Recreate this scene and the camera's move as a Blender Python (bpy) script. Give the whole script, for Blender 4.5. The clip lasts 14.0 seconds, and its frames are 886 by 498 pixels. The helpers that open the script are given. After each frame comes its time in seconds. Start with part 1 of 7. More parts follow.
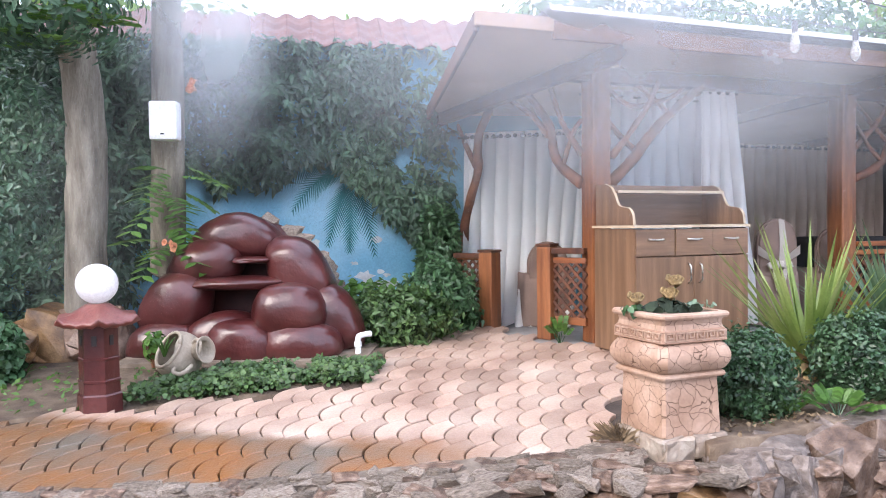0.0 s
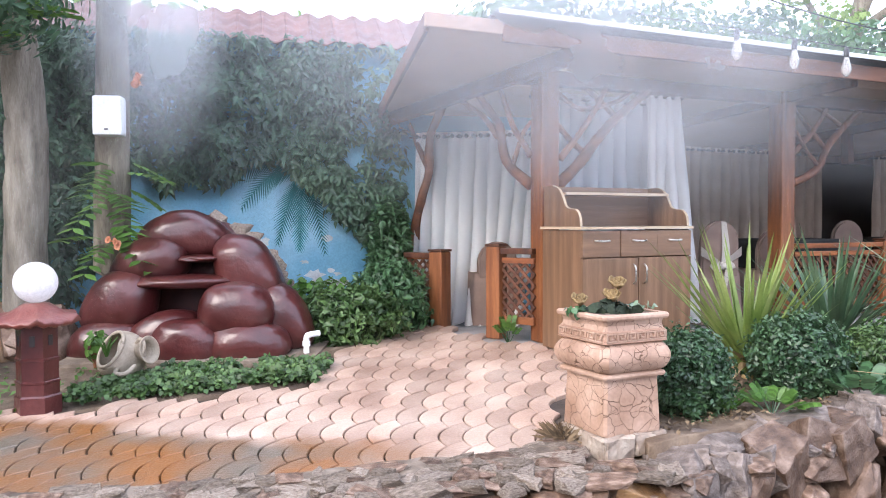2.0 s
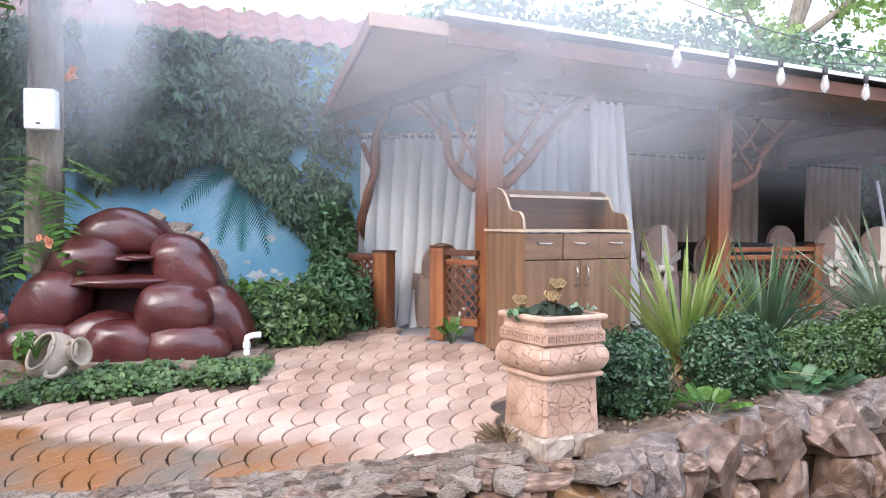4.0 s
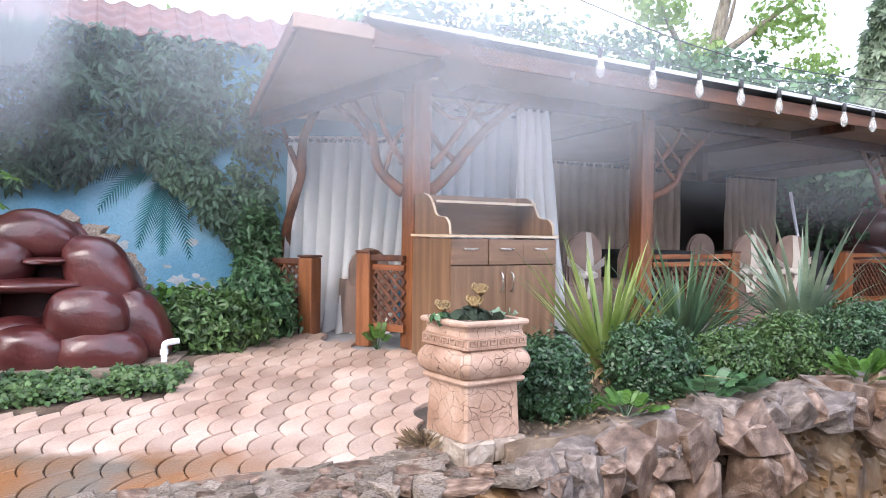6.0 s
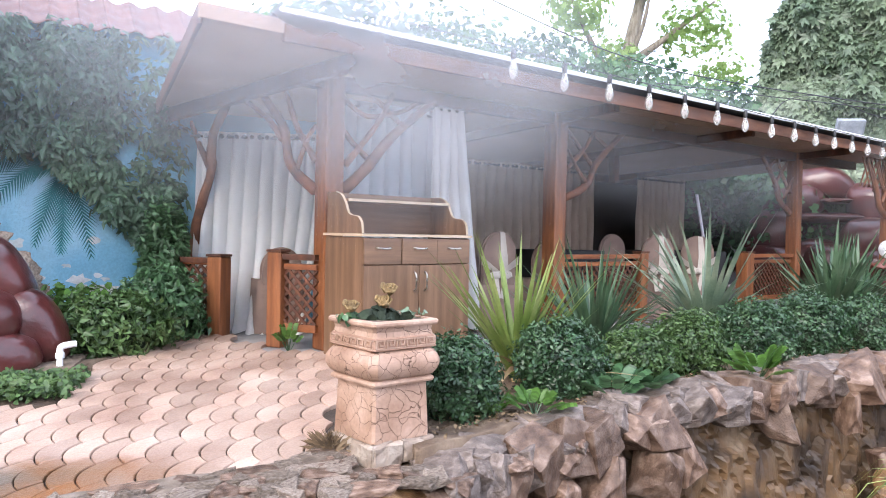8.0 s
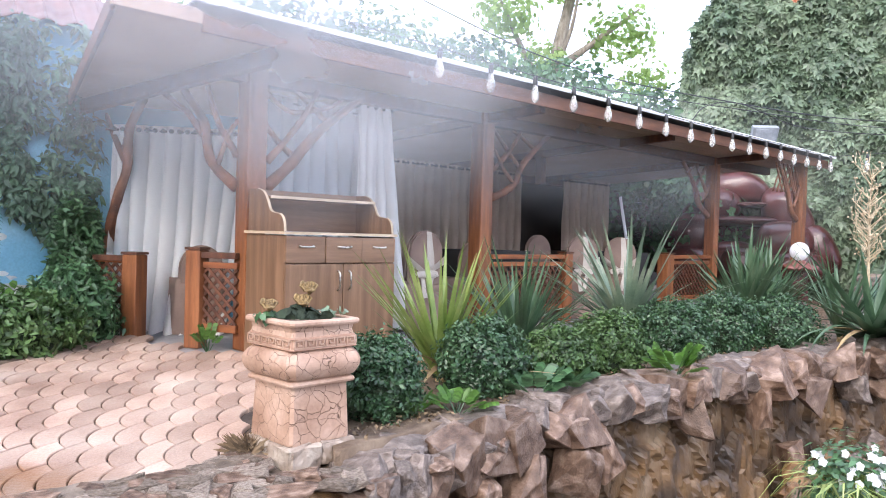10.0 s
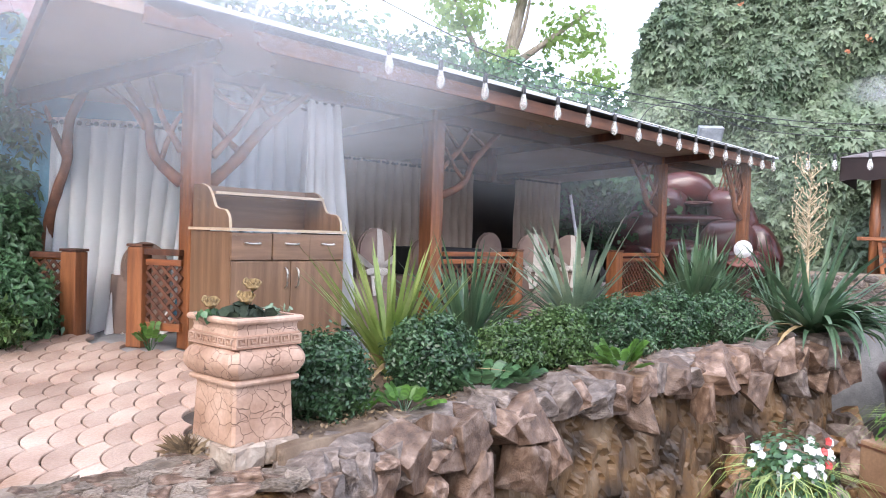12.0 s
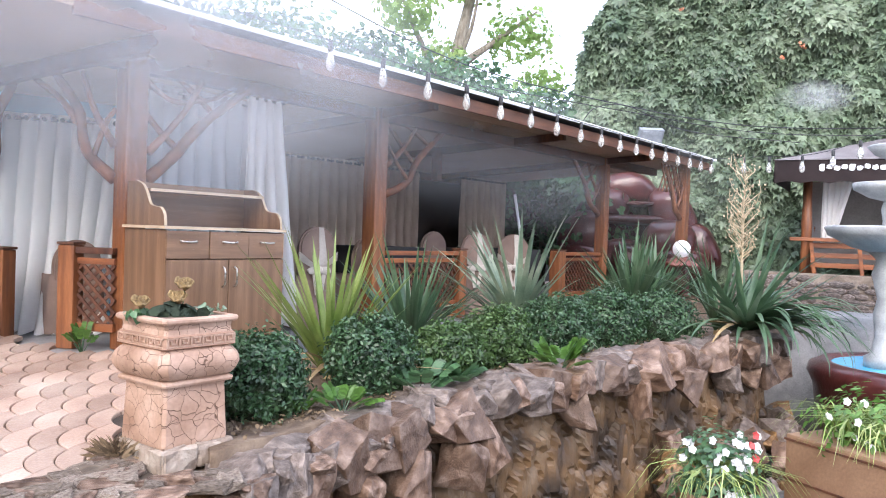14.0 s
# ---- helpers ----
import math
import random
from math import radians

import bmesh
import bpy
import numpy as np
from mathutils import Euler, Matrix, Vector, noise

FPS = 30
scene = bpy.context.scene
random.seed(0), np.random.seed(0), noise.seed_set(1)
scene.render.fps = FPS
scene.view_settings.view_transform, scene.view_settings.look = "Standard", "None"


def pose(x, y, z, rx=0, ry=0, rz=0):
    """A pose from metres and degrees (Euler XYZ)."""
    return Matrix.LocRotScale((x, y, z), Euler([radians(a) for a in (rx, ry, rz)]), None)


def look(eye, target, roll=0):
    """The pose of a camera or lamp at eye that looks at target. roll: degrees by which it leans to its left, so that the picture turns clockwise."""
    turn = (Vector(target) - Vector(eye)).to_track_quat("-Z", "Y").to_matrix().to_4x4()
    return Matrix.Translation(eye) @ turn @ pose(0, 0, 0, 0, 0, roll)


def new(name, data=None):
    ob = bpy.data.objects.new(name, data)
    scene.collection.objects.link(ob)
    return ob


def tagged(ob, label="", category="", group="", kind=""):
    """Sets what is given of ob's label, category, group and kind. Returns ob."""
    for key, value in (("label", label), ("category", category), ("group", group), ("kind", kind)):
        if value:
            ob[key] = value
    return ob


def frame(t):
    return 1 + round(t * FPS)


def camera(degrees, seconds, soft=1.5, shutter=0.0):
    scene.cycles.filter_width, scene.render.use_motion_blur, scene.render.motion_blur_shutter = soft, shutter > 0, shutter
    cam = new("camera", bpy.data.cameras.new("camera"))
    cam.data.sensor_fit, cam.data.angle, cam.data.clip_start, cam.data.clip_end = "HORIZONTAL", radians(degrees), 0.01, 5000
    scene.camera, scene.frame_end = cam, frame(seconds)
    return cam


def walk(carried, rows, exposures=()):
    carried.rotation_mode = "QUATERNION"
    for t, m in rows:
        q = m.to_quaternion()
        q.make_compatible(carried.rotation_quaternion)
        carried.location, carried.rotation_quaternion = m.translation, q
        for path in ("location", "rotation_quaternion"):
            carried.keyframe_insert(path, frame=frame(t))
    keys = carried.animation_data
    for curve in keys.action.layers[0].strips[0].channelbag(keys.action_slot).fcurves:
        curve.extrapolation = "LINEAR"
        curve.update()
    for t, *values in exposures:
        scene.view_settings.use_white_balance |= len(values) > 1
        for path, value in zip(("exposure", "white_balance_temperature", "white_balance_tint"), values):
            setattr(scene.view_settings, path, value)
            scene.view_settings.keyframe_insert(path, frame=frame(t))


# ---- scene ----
cam = camera(60.0, 14.0, soft=1.0)
PATH = [
    (0, (0.275, 0.183, 0.916), (0.103, 2.175, 0.854), -0.7),
    (0.5, (0.281, 0.161, 0.928), (0.128, 2.154, 0.855), -0.7),
    (1, (0.285, 0.16, 0.932), (0.163, 2.155, 0.854), -0.5),
    (1.5, (0.302, 0.163, 0.934), (0.217, 2.16, 0.862), -0.4),
    (2, (0.316, 0.167, 0.932), (0.261, 2.165, 0.863), -0.2),
    (4.5, (0.359, 0.182, 0.931), (0.482, 2.177, 0.869), 0.6),
    (5, (0.377, 0.187, 0.927), (0.546, 2.179, 0.871), 0.8),
    (5.5, (0.391, 0.192, 0.923), (0.604, 2.18, 0.873), 0.8),
    (6, (0.404, 0.199, 0.92), (0.656, 2.183, 0.874), 0.9),
    (6.5, (0.416, 0.202, 0.921), (0.707, 2.18, 0.873), 1.0),
    (7, (0.438, 0.211, 0.919), (0.79, 2.179, 0.872), 1.1),
    (7.5, (0.457, 0.213, 0.921), (0.864, 2.171, 0.876), 1.1),
    (8, (0.471, 0.221, 0.918), (0.923, 2.168, 0.875), 1.2),
    (8.5, (0.48, 0.223, 0.915), (0.979, 2.16, 0.873), 1.3),
    (9, (0.498, 0.23, 0.912), (1.045, 2.153, 0.873), 1.5),
    (11.5, (0.553, 0.259, 0.903), (1.263, 2.128, 0.864), 1.7),
    (12, (0.567, 0.253, 0.902), (1.304, 2.112, 0.863), 1.8),
    (12.5, (0.576, 0.249, 0.907), (1.341, 2.096, 0.865), 1.8),
    (13, (0.589, 0.242, 0.906), (1.379, 2.079, 0.866), 1.8),
    (13.5, (0.607, 0.24, 0.9), (1.427, 2.064, 0.863), 1.9),
    (14, (0.623, 0.231, 0.903), (1.481, 2.038, 0.866), 2.0),
]
walk(cam, [(t, look(eye, target, roll)) for t, eye, target, roll in PATH])

# ---- world, sun, exposure ----
world = bpy.data.worlds.new("world")
scene.world = world
world.use_nodes = True
wn = world.node_tree
sky = wn.nodes.new("ShaderNodeTexSky")
sky.sky_type, sky.sun_disc = "NISHITA", False
sky.sun_elevation, sky.sun_rotation = radians(35), radians(219)
sky.dust_density, sky.air_density = 6.0, 1.2
tint = wn.nodes.new("ShaderNodeMixRGB")
tint.blend_type, tint.inputs[0].default_value = "MIX", 0.72
tint.inputs[2].default_value = (10.3, 11.4, 15.0, 1)
wn.links.new(sky.outputs[0], tint.inputs[1])
wn.links.new(tint.outputs[0], wn.nodes["Background"].inputs[0])
wn.nodes["Background"].inputs[1].default_value = 0.15
sun_data = bpy.data.lights.new("sun", "SUN")
sun_data.energy, sun_data.angle, sun_data.color = 1.05, radians(30), (1.0, 0.945, 0.92)
sun = new("sun", sun_data)
sun.matrix_world = look((-7.5, -5.0, 9.0), (0.6, 5.0, 0))
scene.view_settings.exposure = 1.12

# ---- materials ----
def mat(name, cols, scale=6.0, rough=0.7, bump=0.15, fine=60.0, metal=0.0, stretch=(1, 1, 1), spread=0.12, coat=0.0, detail=6.0, trans=0.0, island=False):
    m = bpy.data.materials.new(name)
    m.use_nodes = True
    nt = m.node_tree
    n, l = nt.nodes, nt.links
    b = n["Principled BSDF"]
    co = n.new("ShaderNodeTexCoord")
    mp = n.new("ShaderNodeMapping")
    mp.inputs["Scale"].default_value = stretch
    l.new(co.outputs["Object"], mp.inputs[0])
    t1 = n.new("ShaderNodeTexNoise")
    t1.inputs["Scale"].default_value, t1.inputs["Detail"].default_value = scale, detail
    t2 = n.new("ShaderNodeTexNoise")
    t2.inputs["Scale"].default_value, t2.inputs["Detail"].default_value = fine, 4
    l.new(mp.outputs[0], t1.inputs[0])
    l.new(mp.outputs[0], t2.inputs[0])
    r = n.new("ShaderNodeValToRGB")
    e = r.color_ramp.elements
    k = len(cols)
    e[0].position, e[0].color = 0.3, (*cols[0], 1)
    e[1].position, e[1].color = 0.7, (*cols[-1], 1)
    for i in range(1, k - 1):
        x = e.new(0.3 + 0.4 * i / (k - 1))
        x.color = (*cols[i], 1)
    l.new(t1.outputs[0], r.inputs[0])
    # grain and a shade of its own for each piece
    hs = n.new("ShaderNodeHueSaturation")
    l.new(r.outputs[0], hs.inputs["Color"])
    oi = n.new("ShaderNodeNewGeometry" if island else "ShaderNodeObjectInfo")
    rnd = oi.outputs["Random Per Island"] if island else oi.outputs["Random"]
    a = n.new("ShaderNodeMath")
    a.operation = "MULTIPLY_ADD"
    a.inputs[1].default_value, a.inputs[2].default_value = spread * 2, 1 - spread
    l.new(rnd, a.inputs[0])
    g = n.new("ShaderNodeMath")
    g.operation = "MULTIPLY_ADD"
    g.inputs[1].default_value, g.inputs[2].default_value = 0.5, 0.75
    l.new(t2.outputs[0], g.inputs[0])
    mu = n.new("ShaderNodeMath")
    mu.operation = "MULTIPLY"
    l.new(a.outputs[0], mu.inputs[0])
    l.new(g.outputs[0], mu.inputs[1])
    l.new(mu.outputs[0], hs.inputs["Value"])
    l.new(hs.outputs[0], b.inputs["Base Color"])
    rr = n.new("ShaderNodeMapRange")
    rr.inputs["To Min"].default_value, rr.inputs["To Max"].default_value = max(0.03, rough - 0.12), min(1, rough + 0.12)
    l.new(t1.outputs[0], rr.inputs[0])
    l.new(rr.outputs[0], b.inputs["Roughness"])
    b.inputs["Metallic"].default_value = metal
    b.inputs["Coat Weight"].default_value = coat
    b.inputs["Coat Roughness"].default_value = 0.15
    if bump:
        ad = n.new("ShaderNodeMath")
        ad.operation = "MULTIPLY_ADD"
        ad.inputs[1].default_value = 0.4
        l.new(t2.outputs[0], ad.inputs[0])
        l.new(t1.outputs[0], ad.inputs[2])
        bp = n.new("ShaderNodeBump")
        bp.inputs["Strength"].default_value, bp.inputs["Distance"].default_value = min(1, bump), 0.02
        l.new(ad.outputs[0], bp.inputs["Height"])
        l.new(bp.outputs[0], b.inputs["Normal"])
    if trans:
        out = n["Material Output"]
        tr = n.new("ShaderNodeBsdfTranslucent")
        mx = n.new("ShaderNodeMixShader")
        mx.inputs[0].default_value = trans
        l.new(hs.outputs[0], tr.inputs[0])
        l.new(b.outputs[0], mx.inputs[1])
        l.new(tr.outputs[0], mx.inputs[2])
        l.new(mx.outputs[0], out.inputs[0])
    m["main"] = b.name
    return m

WOOD = mat("stained_wood", [(0.12, 0.04, 0.016), (0.20, 0.07, 0.025), (0.29, 0.11, 0.04)], 3, 0.5, 0.3, 40, stretch=(6, 6, 0.6), coat=0.15)
WOODH = mat("stained_wood_level", [(0.10, 0.03, 0.012), (0.22, 0.07, 0.022), (0.32, 0.11, 0.035)], 3, 0.5, 0.3, 40, stretch=(0.8, 6, 6), coat=0.15)
WOODD = mat("dark_wood", [(0.05, 0.018, 0.010), (0.10, 0.036, 0.018), (0.16, 0.06, 0.028)], 4, 0.55, 0.3, 50, stretch=(4, 4, 1))
BRANCH = mat("branch_wood", [(0.09, 0.034, 0.016), (0.18, 0.065, 0.028), (0.25, 0.10, 0.045)], 8, 0.6, 0.5, 60)
LAM = mat("laminate_walnut", [(0.135, 0.075, 0.043), (0.19, 0.107, 0.061), (0.25, 0.145, 0.085)], 2.2, 0.42, 0.05, 30, stretch=(9, 9, 0.5), spread=0.05)
LAMH = mat("laminate_walnut_level", [(0.135, 0.075, 0.043), (0.19, 0.107, 0.061), (0.25, 0.145, 0.085)], 2.2, 0.42, 0.05, 30, stretch=(0.5, 9, 9), spread=0.05)
EDGE = mat("light_edge_band", [(0.46, 0.35, 0.23), (0.58, 0.46, 0.33)], 8, 0.45, 0.05)
STEEL = mat("brushed_metal", [(0.55, 0.53, 0.5), (0.72, 0.7, 0.66)], 20, 0.3, 0.05, metal=1.0)
CLOTHW = mat("white_curtain_cloth", [(0.86, 0.84, 0.82), (0.93, 0.92, 0.90)], 3, 0.85, 0.2, 220, trans=0.5, spread=0.03)
CLOTHB = mat("beige_curtain_cloth", [(0.46, 0.36, 0.28), (0.58, 0.47, 0.37)], 3, 0.9, 0.2, 220, trans=0.2, spread=0.04)
CHAIRB = mat("brown_cover_cloth", [(0.17, 0.115, 0.092), (0.25, 0.175, 0.14)], 5, 0.85, 0.25, 200, spread=0.05)
CHAIRL = mat("light_sash_cloth", [(0.42, 0.37, 0.32), (0.54, 0.49, 0.43)], 6, 0.85, 0.2, 200)
# almost black brown that paints the shade at the pavilion's back
WALLD = mat("backing_wall_shade", [(0.022, 0.017, 0.014), (0.045, 0.034, 0.028)], 3, 0.85, 0.3, 40)
BLACKC = mat("dark_cover_cloth", [(0.012, 0.012, 0.013), (0.03, 0.028, 0.027)], 5, 0.8, 0.2, 200)
FASC = mat("weathered_fascia_wood", [(0.09, 0.036, 0.019), (0.155, 0.062, 0.032), (0.22, 0.095, 0.05)], 3, 0.55, 0.3, 40, stretch=(0.8, 6, 6))
CEIL = mat("brown_ceiling_board", [(0.34, 0.215, 0.15), (0.47, 0.32, 0.235)], 1.5, 0.6, 0.1, 30, stretch=(1, 1, 1))
ROOFM = mat("roof_felt", [(0.10, 0.10, 0.11), (0.17, 0.165, 0.17)], 5, 0.6, 0.3, 90)
TILE = mat("red_roof_tile", [(0.13, 0.055, 0.045), (0.21, 0.10, 0.082)], 5, 0.5, 0.1, 60, spread=0.08)
MAROON = mat("glossy_maroon_paint", [(0.040, 0.009, 0.009), (0.072, 0.016, 0.015), (0.10, 0.026, 0.023)], 4, 0.33, 0.45, 30, coat=0.35, spread=0.1)
MAROONR = mat("unpolished_maroon_paint", [(0.045, 0.009, 0.008), (0.09, 0.018, 0.015)], 5, 0.6, 0.5, 45)
MAROOND = mat("worn_maroon_paint", [(0.10, 0.022, 0.018), (0.16, 0.045, 0.035), (0.22, 0.10, 0.08)], 6, 0.4, 0.5, 60, coat=0.2)
BLUE = mat("light_blue_wall_paint", [(0.10, 0.30, 0.44), (0.20, 0.44, 0.58), (0.36, 0.60, 0.70)], 1.1, 0.75, 0.4, 50)
PEEL = mat("bare_plaster", [(0.5, 0.5, 0.48), (0.66, 0.66, 0.64)], 8, 0.9, 0.3)
PALM = mat("teal_mural_paint", [(0.015, 0.12, 0.13), (0.04, 0.22, 0.22)], 6, 0.75, 0.2)
LEAFD = mat("dark_ivy_leaf", [(0.03, 0.07, 0.042), (0.065, 0.13, 0.075), (0.115, 0.195, 0.11)], 1.2, 0.38, 0, 60, spread=0.45, trans=0.25, island=True)
LEAFV = mat("vine_leaf", [(0.04, 0.095, 0.045), (0.08, 0.165, 0.072), (0.14, 0.25, 0.105)], 0.8, 0.36, 0, 60, spread=0.4, trans=0.3, island=True)
LEAFB = mat("bright_leaf", [(0.055, 0.13, 0.025), (0.095, 0.20, 0.038), (0.15, 0.27, 0.065)], 2, 0.42, 0, 60, spread=0.35, trans=0.35, island=True)
LEAFX = mat("box_bush_leaf", [(0.022, 0.056, 0.024), (0.045, 0.098, 0.042), (0.085, 0.15, 0.07)], 4, 0.36, 0, 60, spread=0.5, trans=0.2, island=True)
LEAFO = mat("olive_bush_leaf", [(0.035, 0.075, 0.022), (0.07, 0.13, 0.04), (0.11, 0.18, 0.06)], 4, 0.45, 0, 60, spread=0.5, trans=0.25, island=True)
LEAFW = mat("wall_vine_leaf", [(0.105, 0.155, 0.095), (0.165, 0.225, 0.14), (0.25, 0.31, 0.205)], 0.8, 0.42, 0, 60, spread=0.4, trans=0.3, island=True)
LEAFY = mat("tree_leaf", [(0.16, 0.26, 0.07), (0.26, 0.38, 0.12), (0.36, 0.46, 0.18)], 1.0, 0.5, 0, 60, spread=0.3, trans=0.65, island=True)
# near-black green: dark cloth leaves, and the painted shade inside foliage
LEAFSHADE = mat("dark_leaf_and_inner_shade", [(0.012, 0.022, 0.012), (0.028, 0.045, 0.02)], 9, 0.9, 0.8)
YUCCA = mat("yucca_blade", [(0.045, 0.095, 0.05), (0.085, 0.155, 0.08), (0.16, 0.235, 0.14)], 3, 0.4, 0.05, 60, spread=0.3, trans=0.2, island=True)
YUCCAG = mat("striped_yucca_blade", [(0.14, 0.22, 0.045), (0.25, 0.33, 0.09), (0.38, 0.42, 0.17)], 3, 0.42, 0.05, 60, spread=0.35, trans=0.25, island=True)
YUCCAS = mat("silver_yucca_blade", [(0.10, 0.16, 0.11), (0.20, 0.27, 0.18), (0.36, 0.40, 0.28)], 3, 0.42, 0.05, 60, spread=0.4, trans=0.2, island=True)
STALK = mat("bleached_stalk", [(0.36, 0.28, 0.17), (0.54, 0.45, 0.32)], 12, 0.85, 0.2, spread=0.25, island=True)
DRY = mat("dry_stalk", [(0.30, 0.20, 0.09), (0.46, 0.34, 0.18)], 12, 0.85, 0.2, spread=0.3, island=True)
SOIL = mat("garden_soil", [(0.07, 0.045, 0.03), (0.13, 0.09, 0.06), (0.22, 0.16, 0.11)], 7, 0.95, 1.0, 90)
GROUND = mat("grey_ground", [(0.04, 0.033, 0.026), (0.10, 0.085, 0.07)], 3, 0.9, 0.6, 60)
STONE = mat("brown_rubble_stone", [(0.060, 0.031, 0.018), (0.155, 0.094, 0.062), (0.31, 0.22, 0.168)], 3, 0.55, 0.9, 22, spread=0.3)
STONEG = mat("grey_rubble_stone", [(0.07, 0.05, 0.04), (0.14, 0.107, 0.088), (0.27, 0.22, 0.19)], 4, 0.5, 0.9, 24, spread=0.25)
STONEO = mat("ochre_wet_stone", [(0.055, 0.026, 0.010), (0.155, 0.080, 0.030), (0.28, 0.162, 0.072)], 3, 0.45, 0.9, 22, spread=0.3)
VERGE = mat("weathered_cement", [(0.09, 0.065, 0.045), (0.19, 0.145, 0.108), (0.30, 0.24, 0.19)], 7, 0.75, 1.0, 40)
MORTAR = mat("wet_split_rock", [(0.028, 0.018, 0.011), (0.085, 0.053, 0.030), (0.175, 0.10, 0.045), (0.27, 0.185, 0.11)], 3.0, 0.48, 0.7, 34)
CEMENT = mat("grey_cement", [(0.20, 0.20, 0.205), (0.34, 0.33, 0.33)], 6, 0.5, 0.6, 60)
JOINT = mat("dark_joint_sand", [(0.035, 0.024, 0.018), (0.085, 0.06, 0.045)], 9, 0.9, 0.5)
BASE = mat("pale_base_stone", [(0.18, 0.125, 0.09), (0.32, 0.25, 0.195), (0.44, 0.37, 0.30)], 9, 0.7, 1.0, 50, spread=0.2)
WHITEP = mat("white_plastic", [(0.72, 0.73, 0.74), (0.80, 0.81, 0.82)], 6, 0.35, 0.03)
BLACKP = mat("black_plastic", [(0.015, 0.015, 0.017), (0.03, 0.03, 0.032)], 8, 0.4, 0.05)
GREYM = mat("grey_lamp_metal", [(0.20, 0.22, 0.24), (0.32, 0.34, 0.36)], 8, 0.4, 0.1)
CLAY = mat("cream_clay", [(0.27, 0.22, 0.16), (0.42, 0.35, 0.27)], 7, 0.7, 0.4, 70)
TERRA = mat("terracotta_wood_box", [(0.16, 0.085, 0.045), (0.26, 0.15, 0.085)], 4, 0.6, 0.3, 60)
MARBLE = mat("weathered_white_stone", [(0.26, 0.27, 0.27), (0.44, 0.45, 0.45)], 6, 0.5, 0.3, 60)
POOL = mat("blue_pool_paint", [(0.06, 0.36, 0.60), (0.12, 0.48, 0.72)], 2, 0.12, 0.2, 20)
CANOPY = mat("brown_canopy_fabric", [(0.025, 0.014, 0.014), (0.05, 0.03, 0.03)], 3, 0.7, 0.2, 120)
CANTOP = mat("faded_canopy_top", [(0.28, 0.25, 0.25), (0.40, 0.36, 0.36)], 3, 0.7, 0.2, 120)
PETALW = mat("white_petal", [(0.74, 0.74, 0.74), (0.82, 0.82, 0.8)], 9, 0.6, 0, trans=0.3, island=True, spread=0.06)
PETALR = mat("red_petal", [(0.50, 0.06, 0.06), (0.66, 0.14, 0.13)], 9, 0.6, 0, trans=0.3, island=True)
PETALO = mat("orange_petal", [(0.62, 0.24, 0.12), (0.76, 0.38, 0.24)], 9, 0.6, 0, trans=0.3, island=True)
PETALY = mat("faded_cream_cloth_petal", [(0.11, 0.065, 0.024), (0.28, 0.19, 0.08)], 60, 0.8, 0.2, spread=0.1)
BARK = mat("pale_bark", [(0.12, 0.10, 0.075), (0.21, 0.18, 0.14), (0.30, 0.27, 0.22)], 5, 0.9, 0.8, 40, stretch=(3, 3, 0.6))
WALLM = mat("plain_plaster", [(0.22, 0.21, 0.19), (0.32, 0.30, 0.28)], 2, 0.9, 0.3, 40)

